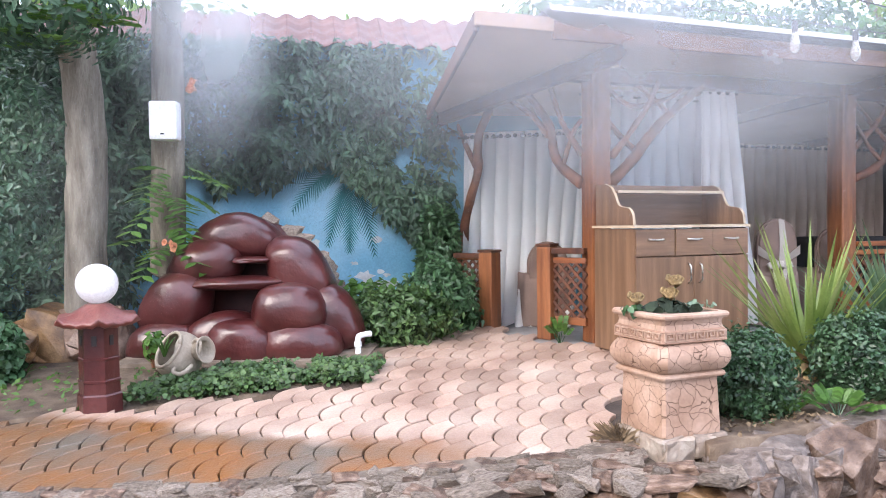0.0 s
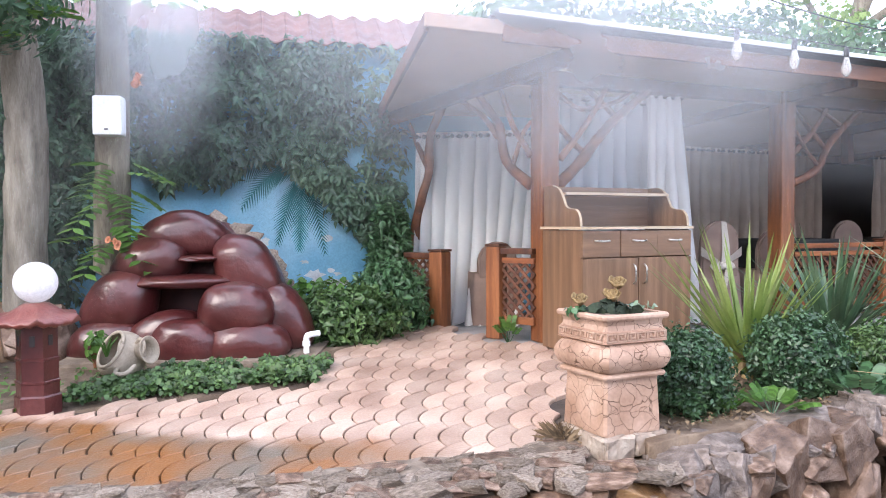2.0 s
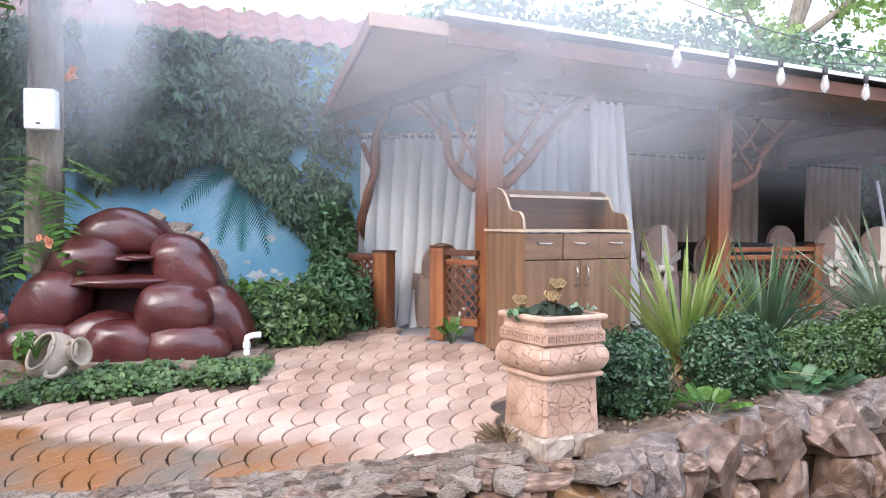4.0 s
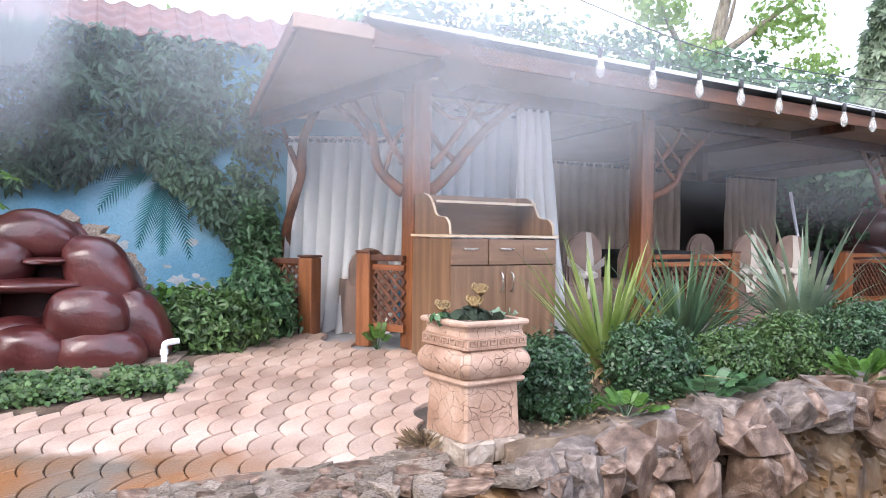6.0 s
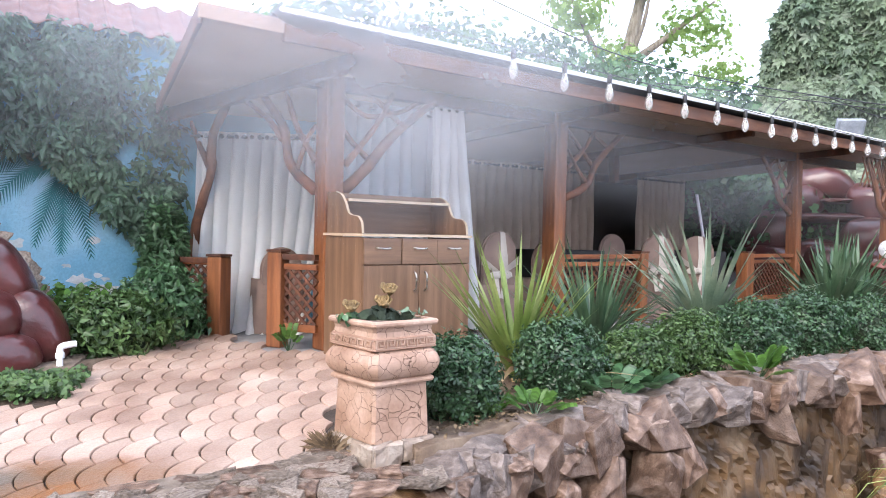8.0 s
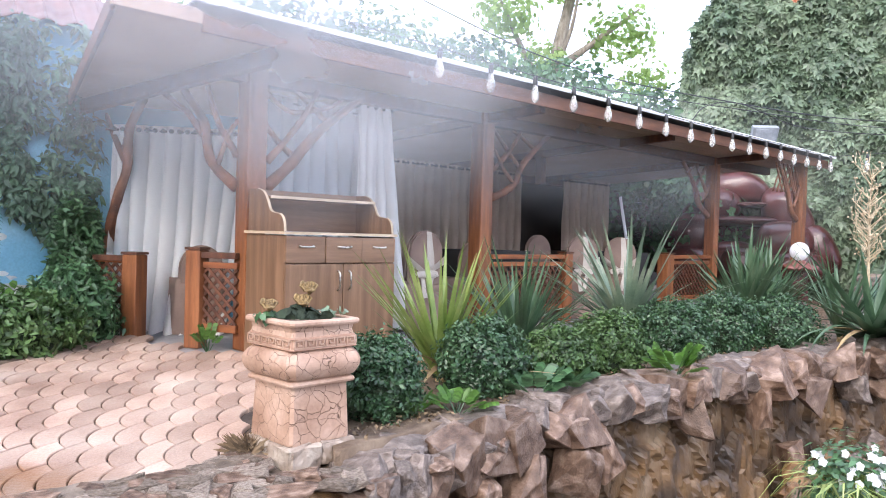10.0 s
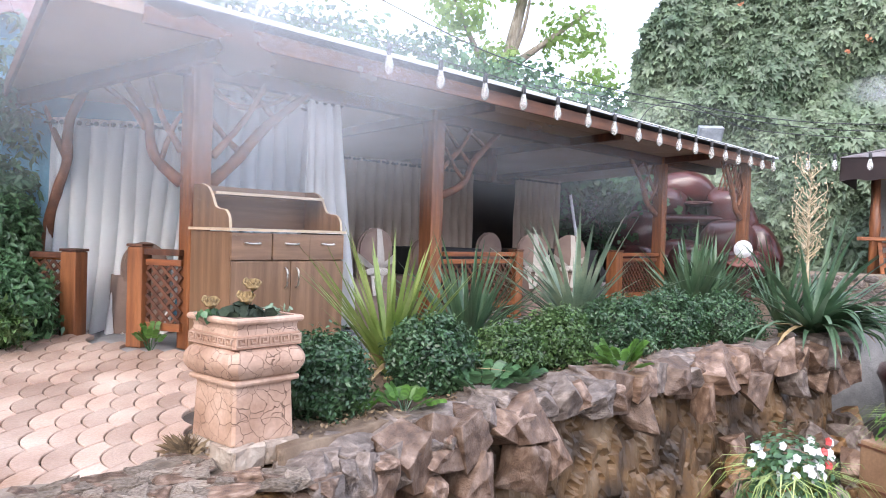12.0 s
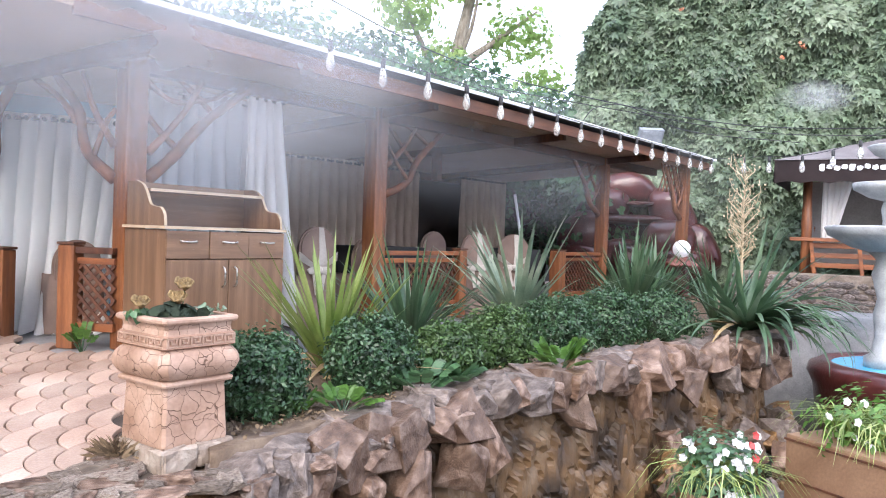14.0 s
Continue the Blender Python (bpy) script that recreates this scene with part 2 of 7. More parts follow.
def paver_material():
    """Fired-clay pink paving, stained orange and wet along one low strip."""
    m = mat("pink_paving", [(0.29, 0.18, 0.132), (0.42, 0.29, 0.222), (0.52, 0.39, 0.312)], 2.2, 0.5, 0.6, 70, spread=0.2)
    nt = m.node_tree
    n, l = nt.nodes, nt.links
    b = n[m["main"]]
    base = b.inputs["Base Color"].links[0].from_socket
    g = n.new("ShaderNodeNewGeometry")
    sep = n.new("ShaderNodeSeparateXYZ")
    l.new(g.outputs["Position"], sep.inputs[0])
    for k in list(l):
        if k.to_node.type == "MAPPING":
            l.new(g.outputs["Position"], k.to_socket)
    ns = n.new("ShaderNodeTexNoise")
    ns.inputs["Scale"].default_value, ns.inputs["Detail"].default_value = 2.2, 5
    l.new(g.outputs["Position"], ns.inputs[0])
    # the wet strip lies below the line y = 3.93 - 0.10 x and left of x = 0.3
    s1 = n.new("ShaderNodeMath"); s1.operation = "MULTIPLY_ADD"; s1.inputs[1].default_value = 0.18
    l.new(sep.outputs[0], s1.inputs[0]); l.new(sep.outputs[1], s1.inputs[2])
    s2 = n.new("ShaderNodeMath"); s2.operation = "MULTIPLY_ADD"; s2.inputs[1].default_value = 0.55
    l.new(ns.outputs[0], s2.inputs[0]); l.new(s1.outputs[0], s2.inputs[2])
    mr = n.new("ShaderNodeMapRange")
    mr.inputs["From Min"].default_value, mr.inputs["From Max"].default_value = 4.20, 4.06
    mr.inputs["To Min"].default_value, mr.inputs["To Max"].default_value = 0, 1
    l.new(s2.outputs[0], mr.inputs[0])
    cx = n.new("ShaderNodeMapRange")
    cx.inputs["From Min"].default_value, cx.inputs["From Max"].default_value = 0.5, -0.35
    l.new(sep.outputs[0], cx.inputs[0])
    mm = n.new("ShaderNodeMath"); mm.operation = "MULTIPLY"
    l.new(mr.outputs[0], mm.inputs[0]); l.new(cx.outputs[0], mm.inputs[1])
    mix = n.new("ShaderNodeMixRGB")
    l.new(mm.outputs[0], mix.inputs[0]); l.new(base, mix.inputs[1])
    orr = n.new("ShaderNodeValToRGB")
    orr.color_ramp.elements[0].position, orr.color_ramp.elements[0].color = 0.40, (0.235, 0.10, 0.034, 1)
    orr.color_ramp.elements[1].position, orr.color_ramp.elements[1].color = 0.66, (0.15, 0.12, 0.09, 1)
    l.new(ns.outputs[0], orr.inputs[0]); l.new(orr.outputs[0], mix.inputs[2])
    l.new(mix.outputs[0], b.inputs["Base Color"])
    rg = n.new("ShaderNodeMapRange")
    rg.inputs["To Min"].default_value, rg.inputs["To Max"].default_value = 0.5, 0.3
    l.new(mm.outputs[0], rg.inputs[0]); l.new(rg.outputs[0], b.inputs["Roughness"])
    return m

PAVE = paver_material()

def crackle_material():
    """Pale clay cast with a net of dark cracks."""
    m = mat("crackled_clay", [(0.27, 0.155, 0.10), (0.40, 0.255, 0.18), (0.50, 0.35, 0.265)], 5, 0.65, 0.4, 60, spread=0.03)
    nt = m.node_tree
    n, l = nt.nodes, nt.links
    b = n[m["main"]]
    base = b.inputs["Base Color"].links[0].from_socket
    co = n.new("ShaderNodeTexCoord")
    nz = n.new("ShaderNodeTexNoise"); nz.inputs["Scale"].default_value = 9
    l.new(co.outputs["Object"], nz.inputs[0])
    add = n.new("ShaderNodeMixRGB"); add.blend_type = "ADD"; add.inputs[0].default_value = 0.10
    l.new(co.outputs["Object"], add.inputs[1]); l.new(nz.outputs["Color"], add.inputs[2])
    vo = n.new("ShaderNodeTexVoronoi"); vo.feature = "DISTANCE_TO_EDGE"; vo.inputs["Scale"].default_value = 15
    l.new(add.outputs[0], vo.inputs["Vector"])
    mr = n.new("ShaderNodeMapRange")
    mr.inputs["From Min"].default_value, mr.inputs["From Max"].default_value = 0.004, 0.019
    l.new(vo.outputs["Distance"], mr.inputs[0])
    mix = n.new("ShaderNodeMixRGB"); mix.inputs[1].default_value = (0.15, 0.08, 0.05, 1)
    l.new(mr.outputs[0], mix.inputs[0]); l.new(base, mix.inputs[2]); l.new(mix.outputs[0], b.inputs["Base Color"])
    bp = n.new("ShaderNodeBump"); bp.inputs["Strength"].default_value, bp.inputs["Distance"].default_value = 0.8, 0.008
    l.new(mr.outputs[0], bp.inputs["Height"]); l.new(bp.outputs[0], b.inputs["Normal"])
    return m

CRACK = crackle_material()
LITTER = mat("brown_litter", [(0.10, 0.065, 0.035), (0.24, 0.17, 0.10)], 9, 0.9, 0, spread=0.4, island=True)
CLAYD = mat("shaded_clay", [(0.26, 0.15, 0.10), (0.36, 0.22, 0.15)], 6, 0.7, 0.3, 80)
CLAYP = mat("pale_clay", [(0.27, 0.155, 0.10), (0.40, 0.255, 0.18), (0.50, 0.35, 0.265)], 5, 0.65, 0.4, 60, spread=0.03)

def glass_material(name, colour, alpha=None):
    m = bpy.data.materials.new(name)
    m.use_nodes = True
    b = m.node_tree.nodes["Principled BSDF"]
    b.inputs["Base Color"].default_value = (*colour, 1)
    b.inputs["Roughness"].default_value = 0.04
    b.inputs["Transmission Weight"].default_value = 0.75
    b.inputs["IOR"].default_value = 1.2
    return m

BULB = glass_material("bulb_glass", (0.97, 0.96, 0.93))
GLOBE = mat("opal_white_globe", [(0.86, 0.86, 0.86), (0.9, 0.9, 0.9)], 3, 0.25, 0, trans=0.5, spread=0.0)
SHEER = mat("sheer_curtain_cloth", [(0.80, 0.81, 0.84), (0.89, 0.90, 0.92)], 3, 0.8, 0.2, 220, trans=0.4, spread=0.03)
SHEER.node_tree.nodes[SHEER["main"]].inputs["Alpha"].default_value = 0.62

# ---- building helpers ----
A = radians(26)
OX, OY = 0.85, 6.09
UX, UY, VX, VY = math.cos(A), math.sin(A), -math.sin(A), math.cos(A)

def W(a, b, z=0.0):
    """A place in the pavilion's own axes: a along its front, b into it."""
    return Vector((OX + a * UX + b * VX, OY + a * UY + b * VY, z))

def slope(y):
    """The patio falls gently away from the pavilion."""
    return min(0.0, (y - 6.2) * 0.073)

def mesh_of(bm, name, material, smooth=False):
    me = bpy.data.meshes.new(name)
    bm.normal_update()
    bm.to_mesh(me)
    bm.free()
    me.materials.append(material)
    if smooth:
        me.shade_smooth()
    return me

def thing(name, label, category, group="", kind="", at=(0, 0, 0), rz=0.0):
    e = new(name)
    e.empty_display_size = 0.1
    e.matrix_world = pose(*at, 0, 0, rz)
    return tagged(e, label, category, group, kind)

def part(name, bm, material, parent, label="", smooth=False):
    ob = new(name, mesh_of(bm, name, material, smooth))
    ob.parent = parent
    if label:
        ob["label"] = label
    return ob

def solo(name, bm, material, label, category="", group="", kind="", smooth=False, at=None, rz=0.0):
    ob = new(name, mesh_of(bm, name, material, smooth))
    if at is not None:
        ob.matrix_world = pose(*at, 0, 0, rz)
    return tagged(ob, label, category, group, kind)

def box(bm, c, s, rot=None, bevel=0.0):
    r = bmesh.ops.create_cube(bm, size=1)
    vs = r["verts"]
    m = Matrix.Translation(c) @ (rot.to_4x4() if rot is not None else Matrix()) @ Matrix.Diagonal((*s, 1))
    bmesh.ops.transform(bm, matrix=m, verts=vs)
    if bevel:
        es = list({e for v in vs for e in v.link_edges})
        bmesh.ops.bevel(bm, geom=es, offset=bevel, segments=2, affect="EDGES", profile=0.6)
    return bm

def bx(c, s, rot=None, bevel=0.0):
    return box(bmesh.new(), c, s, rot, bevel)

def rod(bm, a, b, r0, r1=None, seg=10):
    a, b = Vector(a), Vector(b)
    d = b - a
    q = d.to_track_quat("Z", "Y").to_matrix().to_4x4()
    bmesh.ops.create_cone(bm, cap_ends=True, segments=seg, radius1=r0, radius2=r0 if r1 is None else r1, depth=d.length,
                          matrix=Matrix.Translation((a + b) / 2) @ q)
    return bm

def sweep(bm, pts, radii, seg=8, wob=0.0):
    """A tube through pts with a radius at each."""
    pts = [Vector(p) for p in pts]
    rings = []
    for i, p in enumerate(pts):
        d = (pts[min(i + 1, len(pts) - 1)] - pts[max(i - 1, 0)]).normalized()
        q = d.to_track_quat("Z", "Y").to_matrix()
        ring = []
        for k in range(seg):
            a = 2 * math.pi * k / seg
            rr = radii[i] * (1 + wob * noise.noise(p * 5 + Vector((k * 1.7, 0, 0))))
            ring.append(bm.verts.new(p + q @ Vector((math.cos(a) * rr, math.sin(a) * rr, 0))))
        rings.append(ring)
    for r0, r1 in zip(rings, rings[1:]):
        for k in range(seg):
            bm.faces.new((r0[k], r0[(k + 1) % seg], r1[(k + 1) % seg], r1[k]))
    bm.faces.new(rings[0][::-1])
    bm.faces.new(rings[-1])
    return bm

def lathe(bm, prof, seg=24, m=None):
    """prof: rows of radius, height."""
    rings = []
    for r, z in prof:
        rings.append([bm.verts.new((r * math.cos(2 * math.pi * k / seg), r * math.sin(2 * math.pi * k / seg), z)) for k in range(seg)])
    for a, b in zip(rings, rings[1:]):
        for k in range(seg):
            bm.faces.new((a[k], a[(k + 1) % seg], b[(k + 1) % seg], b[k]))
    if prof[0][0] > 1e-4:
        bm.faces.new(rings[0][::-1])
    if prof[-1][0] > 1e-4:
        bm.faces.new(rings[-1])
    bmesh.ops.remove_doubles(bm, verts=bm.verts, dist=1e-5)
    if m is not None:
        bmesh.ops.transform(bm, matrix=m, verts=bm.verts)
    return bm

def curve_through(pts, n):
    """Catmull-Rom points."""
    P = [Vector(p) for p in pts]
    P = [P[0] * 2 - P[1]] + P + [P[-1] * 2 - P[-2]]
    out = []
    for i in range(1, len(P) - 2):
        for k in range(n):
            t = k / n
            a, b, c, d = P[i - 1], P[i], P[i + 1], P[i + 2]
            out.append(0.5 * (2 * b + (c - a) * t + (2 * a - 5 * b + 4 * c - d) * t * t + (3 * b - a - 3 * c + d) * t ** 3))
    out.append(P[-2])
    return out

def slab(bm, pts, z0, z1):
    """An upright prism on a plan outline; z1 may be a function of x, y."""
    f = z1 if callable(z1) else (lambda x, y: z1)
    g = z0 if callable(z0) else (lambda x, y: z0)
    lo = [bm.verts.new((x, y, g(x, y))) for x, y in pts]
    hi = [bm.verts.new((x, y, f(x, y))) for x, y in pts]
    k = len(pts)
    bm.faces.new(hi)
    bm.faces.new(lo[::-1])
    for i in range(k):
        bm.faces.new((lo[i], lo[(i + 1) % k], hi[(i + 1) % k], hi[i]))
    bmesh.ops.recalc_face_normals(bm, faces=bm.faces)
    return bm

IVY = (((0, 0, 0), (0.42, 0.22, 0.05), (0.34, 0.62, 0.0), (0, 1.0, -0.10), (-0.34, 0.62, 0.0), (-0.42, 0.22, 0.05), (0, 0.5, -0.08)),
       ((0, 1, 6), (1, 2, 6), (2, 3, 6), (3, 4, 6), (4, 5, 6), (5, 0, 6)))
LANCE = (((0, 0, 0), (0.24, 0.3, 0.05), (0.17, 0.66, 0.02), (0, 1.15, -0.14), (-0.17, 0.66, 0.02), (-0.24, 0.3, 0.05), (0, 0.5, -0.06)),
       ((0, 1, 6), (1, 2, 6), (2, 3, 6), (3, 4, 6), (4, 5, 6), (5, 0, 6)))
OVAL = (((0, 0, 0), (0.26, 0.4, 0.06), (0, 1.0, -0.05), (-0.26, 0.4, 0.06)), ((0, 1, 2), (0, 2, 3)))
LOBED = (((0, 0, 0), (0.5, 0.05, 0.02), (0.34, 0.36, 0.05), (0.56, 0.66, -0.04), (0.2, 0.66, 0.03), (0, 1.05, -0.1), (-0.2, 0.66, 0.03), (-0.56, 0.66, -0.04), (-0.34, 0.36, 0.05), (-0.5, 0.05, 0.02)),
         ((0, 1, 2), (2, 3, 4), (0, 2, 4), (4, 5, 6), (0, 4, 6), (6, 7, 8), (0, 6, 8), (0, 8, 9)))

def leaflets(spec):
    """A hand-shaped compound leaf: one pointed leaflet for each angle and length."""
    V, F = [], []
    for a, ln in spec:
        c, d, o = math.cos(radians(a)), math.sin(radians(a)), len(V)
        for u, v, z in ((0, 0, 0), (0.20, 0.5, 0.04), (0, 1.0, -0.10), (-0.20, 0.5, 0.04)):
            V.append(((u * c + v * d) * ln, (v * c - u * d) * ln, z * ln))
        F += [(o, o + 1, o + 2), (o, o + 2, o + 3)]
    return tuple(V), tuple(F)
PALMATE = leaflets(((-78, 0.62), (-38, 0.88), (0, 1.0), (38, 0.88), (78, 0.62)))

def leaves_mesh(name, P, N, size, material, shape=IVY, hang=0.7, seed=1, tilt=0.5):
    """Many small leaves at places P with outward normals N; their tips hang down by hang."""
    rng = np.random.default_rng(seed)
    P, N = np.asarray(P, float), np.asarray(N, float)
    k = len(P)
    V, F = np.array(shape[0], float), np.array(shape[1])
    N = N + rng.normal(0, tilt, (k, 3))
    N /= np.linalg.norm(N, axis=1)[:, None]
    T = rng.normal(0, 0.6, (k, 3)) + np.array([0, 0, -hang])
    T -= (T * N).sum(1)[:, None] * N
    T /= np.linalg.norm(T, axis=1)[:, None]
    B = np.cross(T, N)
    S = size * rng.uniform(0.6, 1.3, k)
    X = P[:, None, :] + S[:, None, None] * (V[None, :, 0, None] * B[:, None, :] + V[None, :, 1, None] * T[:, None, :] + V[None, :, 2, None] * N[:, None, :])
    X = X.reshape(-1, 3)
    Fs = (F[None] + (np.arange(k) * len(V))[:, None, None]).reshape(-1, 3)
    me = bpy.data.meshes.new(name)
    me.vertices.add(len(X))
    me.vertices.foreach_set("co", X.ravel())
    me.loops.add(Fs.size)
    me.loops.foreach_set("vertex_index", Fs.ravel())
    me.polygons.add(len(Fs))
    me.polygons.foreach_set("loop_start", np.arange(0, Fs.size, 3))
    me.update(calc_edges=True)
    me.materials.append(material)
    return me

def clump_points(centre, radii, count, seed, shell=0.55):
    """Places and outward normals in the outer part of a lumpy ellipsoid."""
    rng = np.random.default_rng(seed)
    d = rng.normal(0, 1, (count, 3))
    d /= np.linalg.norm(d, axis=1)[:, None]
    lump = np.array([0.26 * noise.noise(Vector(x) * 2.1 + Vector((seed, 0, 0))) + 0.16 * noise.noise(Vector(x) * 5.0 + Vector((0, seed, 0))) for x in d])
    r = rng.uniform(shell, 1.0, count) ** 0.5 * (1 + lump)
    return np.array(centre) + d * r[:, None] * np.array(radii), d

def mist_material(seed, strength):
    """Drifting water mist and painted haze: thin white wisps that thin out away from their middle."""
    m = bpy.data.materials.new("mist_and_haze")
    m.use_nodes = True
    n, l = m.node_tree.nodes, m.node_tree.links
    n.remove(n["Principled BSDF"])
    co = n.new("ShaderNodeTexCoord")
    gr = n.new("ShaderNodeTexGradient"); gr.gradient_type = "SPHERICAL"
    l.new(co.outputs["Object"], gr.inputs[0])
    ns = n.new("ShaderNodeTexNoise"); ns.noise_dimensions = "4D"
    ns.inputs["W"].default_value, ns.inputs["Scale"].default_value, ns.inputs["Detail"].default_value = seed, 1.6, 5
    l.new(co.outputs["Object"], ns.inputs["Vector"])
    mr = n.new("ShaderNodeMapRange")
    mr.inputs["From Min"].default_value, mr.inputs["From Max"].default_value = 0.12, 0.78
    l.new(ns.outputs[0], mr.inputs[0])
    sm = n.new("ShaderNodeMapRange"); sm.interpolation_type = "SMOOTHSTEP"
    sm.inputs["From Max"].default_value = 0.75
    l.new(gr.outputs["Fac"], sm.inputs[0])
    mu = n.new("ShaderNodeMath"); mu.operation = "MULTIPLY"
    l.new(mr.outputs[0], mu.inputs[0]); l.new(sm.outputs[0], mu.inputs[1])
    m2 = n.new("ShaderNodeMath"); m2.operation = "MULTIPLY"; m2.inputs[1].default_value = strength
    l.new(mu.outputs[0], m2.inputs[0])
    df = n.new("ShaderNodeBsdfDiffuse"); df.inputs[0].default_value = (0.92, 0.94, 0.97, 1)
    tl = n.new("ShaderNodeBsdfTranslucent"); tl.inputs[0].default_value = (0.92, 0.94, 0.97, 1)
    mx = n.new("ShaderNodeMixShader"); mx.inputs[0].default_value = 0.5
    l.new(df.outputs[0], mx.inputs[1]); l.new(tl.outputs[0], mx.inputs[2])
    tp = n.new("ShaderNodeBsdfTransparent")
    mz = n.new("ShaderNodeMixShader")
    l.new(m2.outputs[0], mz.inputs[0]); l.new(tp.outputs[0], mz.inputs[1]); l.new(mx.outputs[0], mz.inputs[2])
    l.new(mz.outputs[0], n["Material Output"].inputs[0])
    return m

# ---- the large structure ----
def rock_mesh(seed, material, cuts=7):
    """A broken stone: a blocky hull with flat faces and slightly chipped edges."""
    rng = random.Random(seed)
    bm = bmesh.new()
    for k in range(8):
        c = Vector((k & 1, (k >> 1) & 1, k >> 2)) - Vector((0.5, 0.5, 0.5))
        bm.verts.new(c * 0.84 + Vector([rng.gauss(0, 0.15) for _ in range(3)]))
    for _ in range(cuts):
        bm.verts.new(Vector([rng.gauss(0, 1) for _ in range(3)]).normalized() * rng.uniform(0.5, 0.62))
    bmesh.ops.convex_hull(bm, input=bm.verts)
    bmesh.ops.delete(bm, geom=[v for v in bm.verts if not v.link_faces], context="VERTS")
    bmesh.ops.dissolve_limit(bm, angle_limit=0.32, verts=bm.verts[:], edges=bm.edges[:])
    bmesh.ops.bevel(bm, geom=bm.edges[:], offset=0.016, segments=1, affect="EDGES")
    bmesh.ops.triangulate(bm, faces=bm.faces[:])
    for lim in (0.22, 0.13):
        bmesh.ops.subdivide_edges(bm, edges=[e for e in bm.edges if e.calc_length() > lim], cuts=1)
        bmesh.ops.triangulate(bm, faces=bm.faces[:])
    o = Vector((seed, seed * 0.7, 0))
    for v in bm.verts:
        n = v.co.normalized()
        v.co += n * (0.05 * noise.noise(v.co * 3 + o) + 0.04 * noise.noise(v.co * 8 + o) - 0.03 * abs(noise.noise(v.co * 5 - o)))
    bmesh.ops.recalc_face_normals(bm, faces=bm.faces)
    return mesh_of(bm, "rock", material)

# ground, one sheet to the horizon, with the terrace standing on it
WALLTOP = [(-2.6, 2.95), (-1.0, 3.12), (0.0, 3.36), (0.75, 3.52), (1.3, 3.62), (1.75, 3.95), (2.4, 4.3), (3.3, 4.66), (4.3, 5.1), (5.2, 5.42), (6.2, 5.62), (7.05, 5.92), (7.85, 6.85)]
def trench(x, y):
    """Depth of the hollow along the foot of the retaining wall."""
    best = 9.0
    for (xa, ya), (xb, yb) in zip(WALLTOP, WALLTOP[1:]):
        t = max(0.0, min(1.0, ((x - xa) * (xb - xa) + (y - ya) * (yb - ya)) / ((xb - xa) ** 2 + (yb - ya) ** 2)))
        best = min(best, math.hypot(xa + t * (xb - xa) - x, ya + t * (yb - ya) - y))
    k = max(0.0, min(1.0, (1.15 - best) / 0.6)) * max(0.0, min(1.0, (x - 0.8) / 1.4))
    return 0.55 * k * k * (3 - 2 * k)
bm = bmesh.new()
xs = [-400, -150, -60, -25, -12] + [-5 + 0.25 * k for k in range(65)] + [14, 20, 32, 60, 150, 400]
ys = [-400, -150, -60, -25, -10, -4] + [1 + 0.25 * k for k in range(33)] + [12, 18, 30, 60, 150, 400]
g = [[bm.verts.new((x, y, -0.95 - trench(x, y) + 0.04 * noise.noise(Vector((x, y, 0)) * 0.6))) for x in xs] for y in ys]
for r0, r1 in zip(g, g[1:]):
    for k in range(len(xs) - 1):
        bm.faces.new((r0[k], r0[k + 1], r1[k + 1], r1[k]))
ground = solo("ground", bm, GROUND, "grey trodden ground round the terrace", "ground", kind="structure")

# raised garden terrace of soil that carries pavilion, beds and walls
TERRACE = [(-12, 3.0), (-2.2, 3.0), (0.6, 3.65), (1.2, 3.85), (1.6, 4.15), (2.3, 4.5), (3.2, 4.88), (4.2, 5.34), (5.1, 5.66), (6.1, 5.86), (6.85, 6.2), (7.7, 7.1), (8.9, 8.3), (16, 9.5), (16, 24), (-12, 24)]
bm = slab(bmesh.new(), TERRACE, -1.6, lambda x, y: min(-0.03, slope(y) - 0.045))
terrace = solo("terrace", bm, SOIL, "brown garden soil of the raised terrace", "ground", kind="structure")

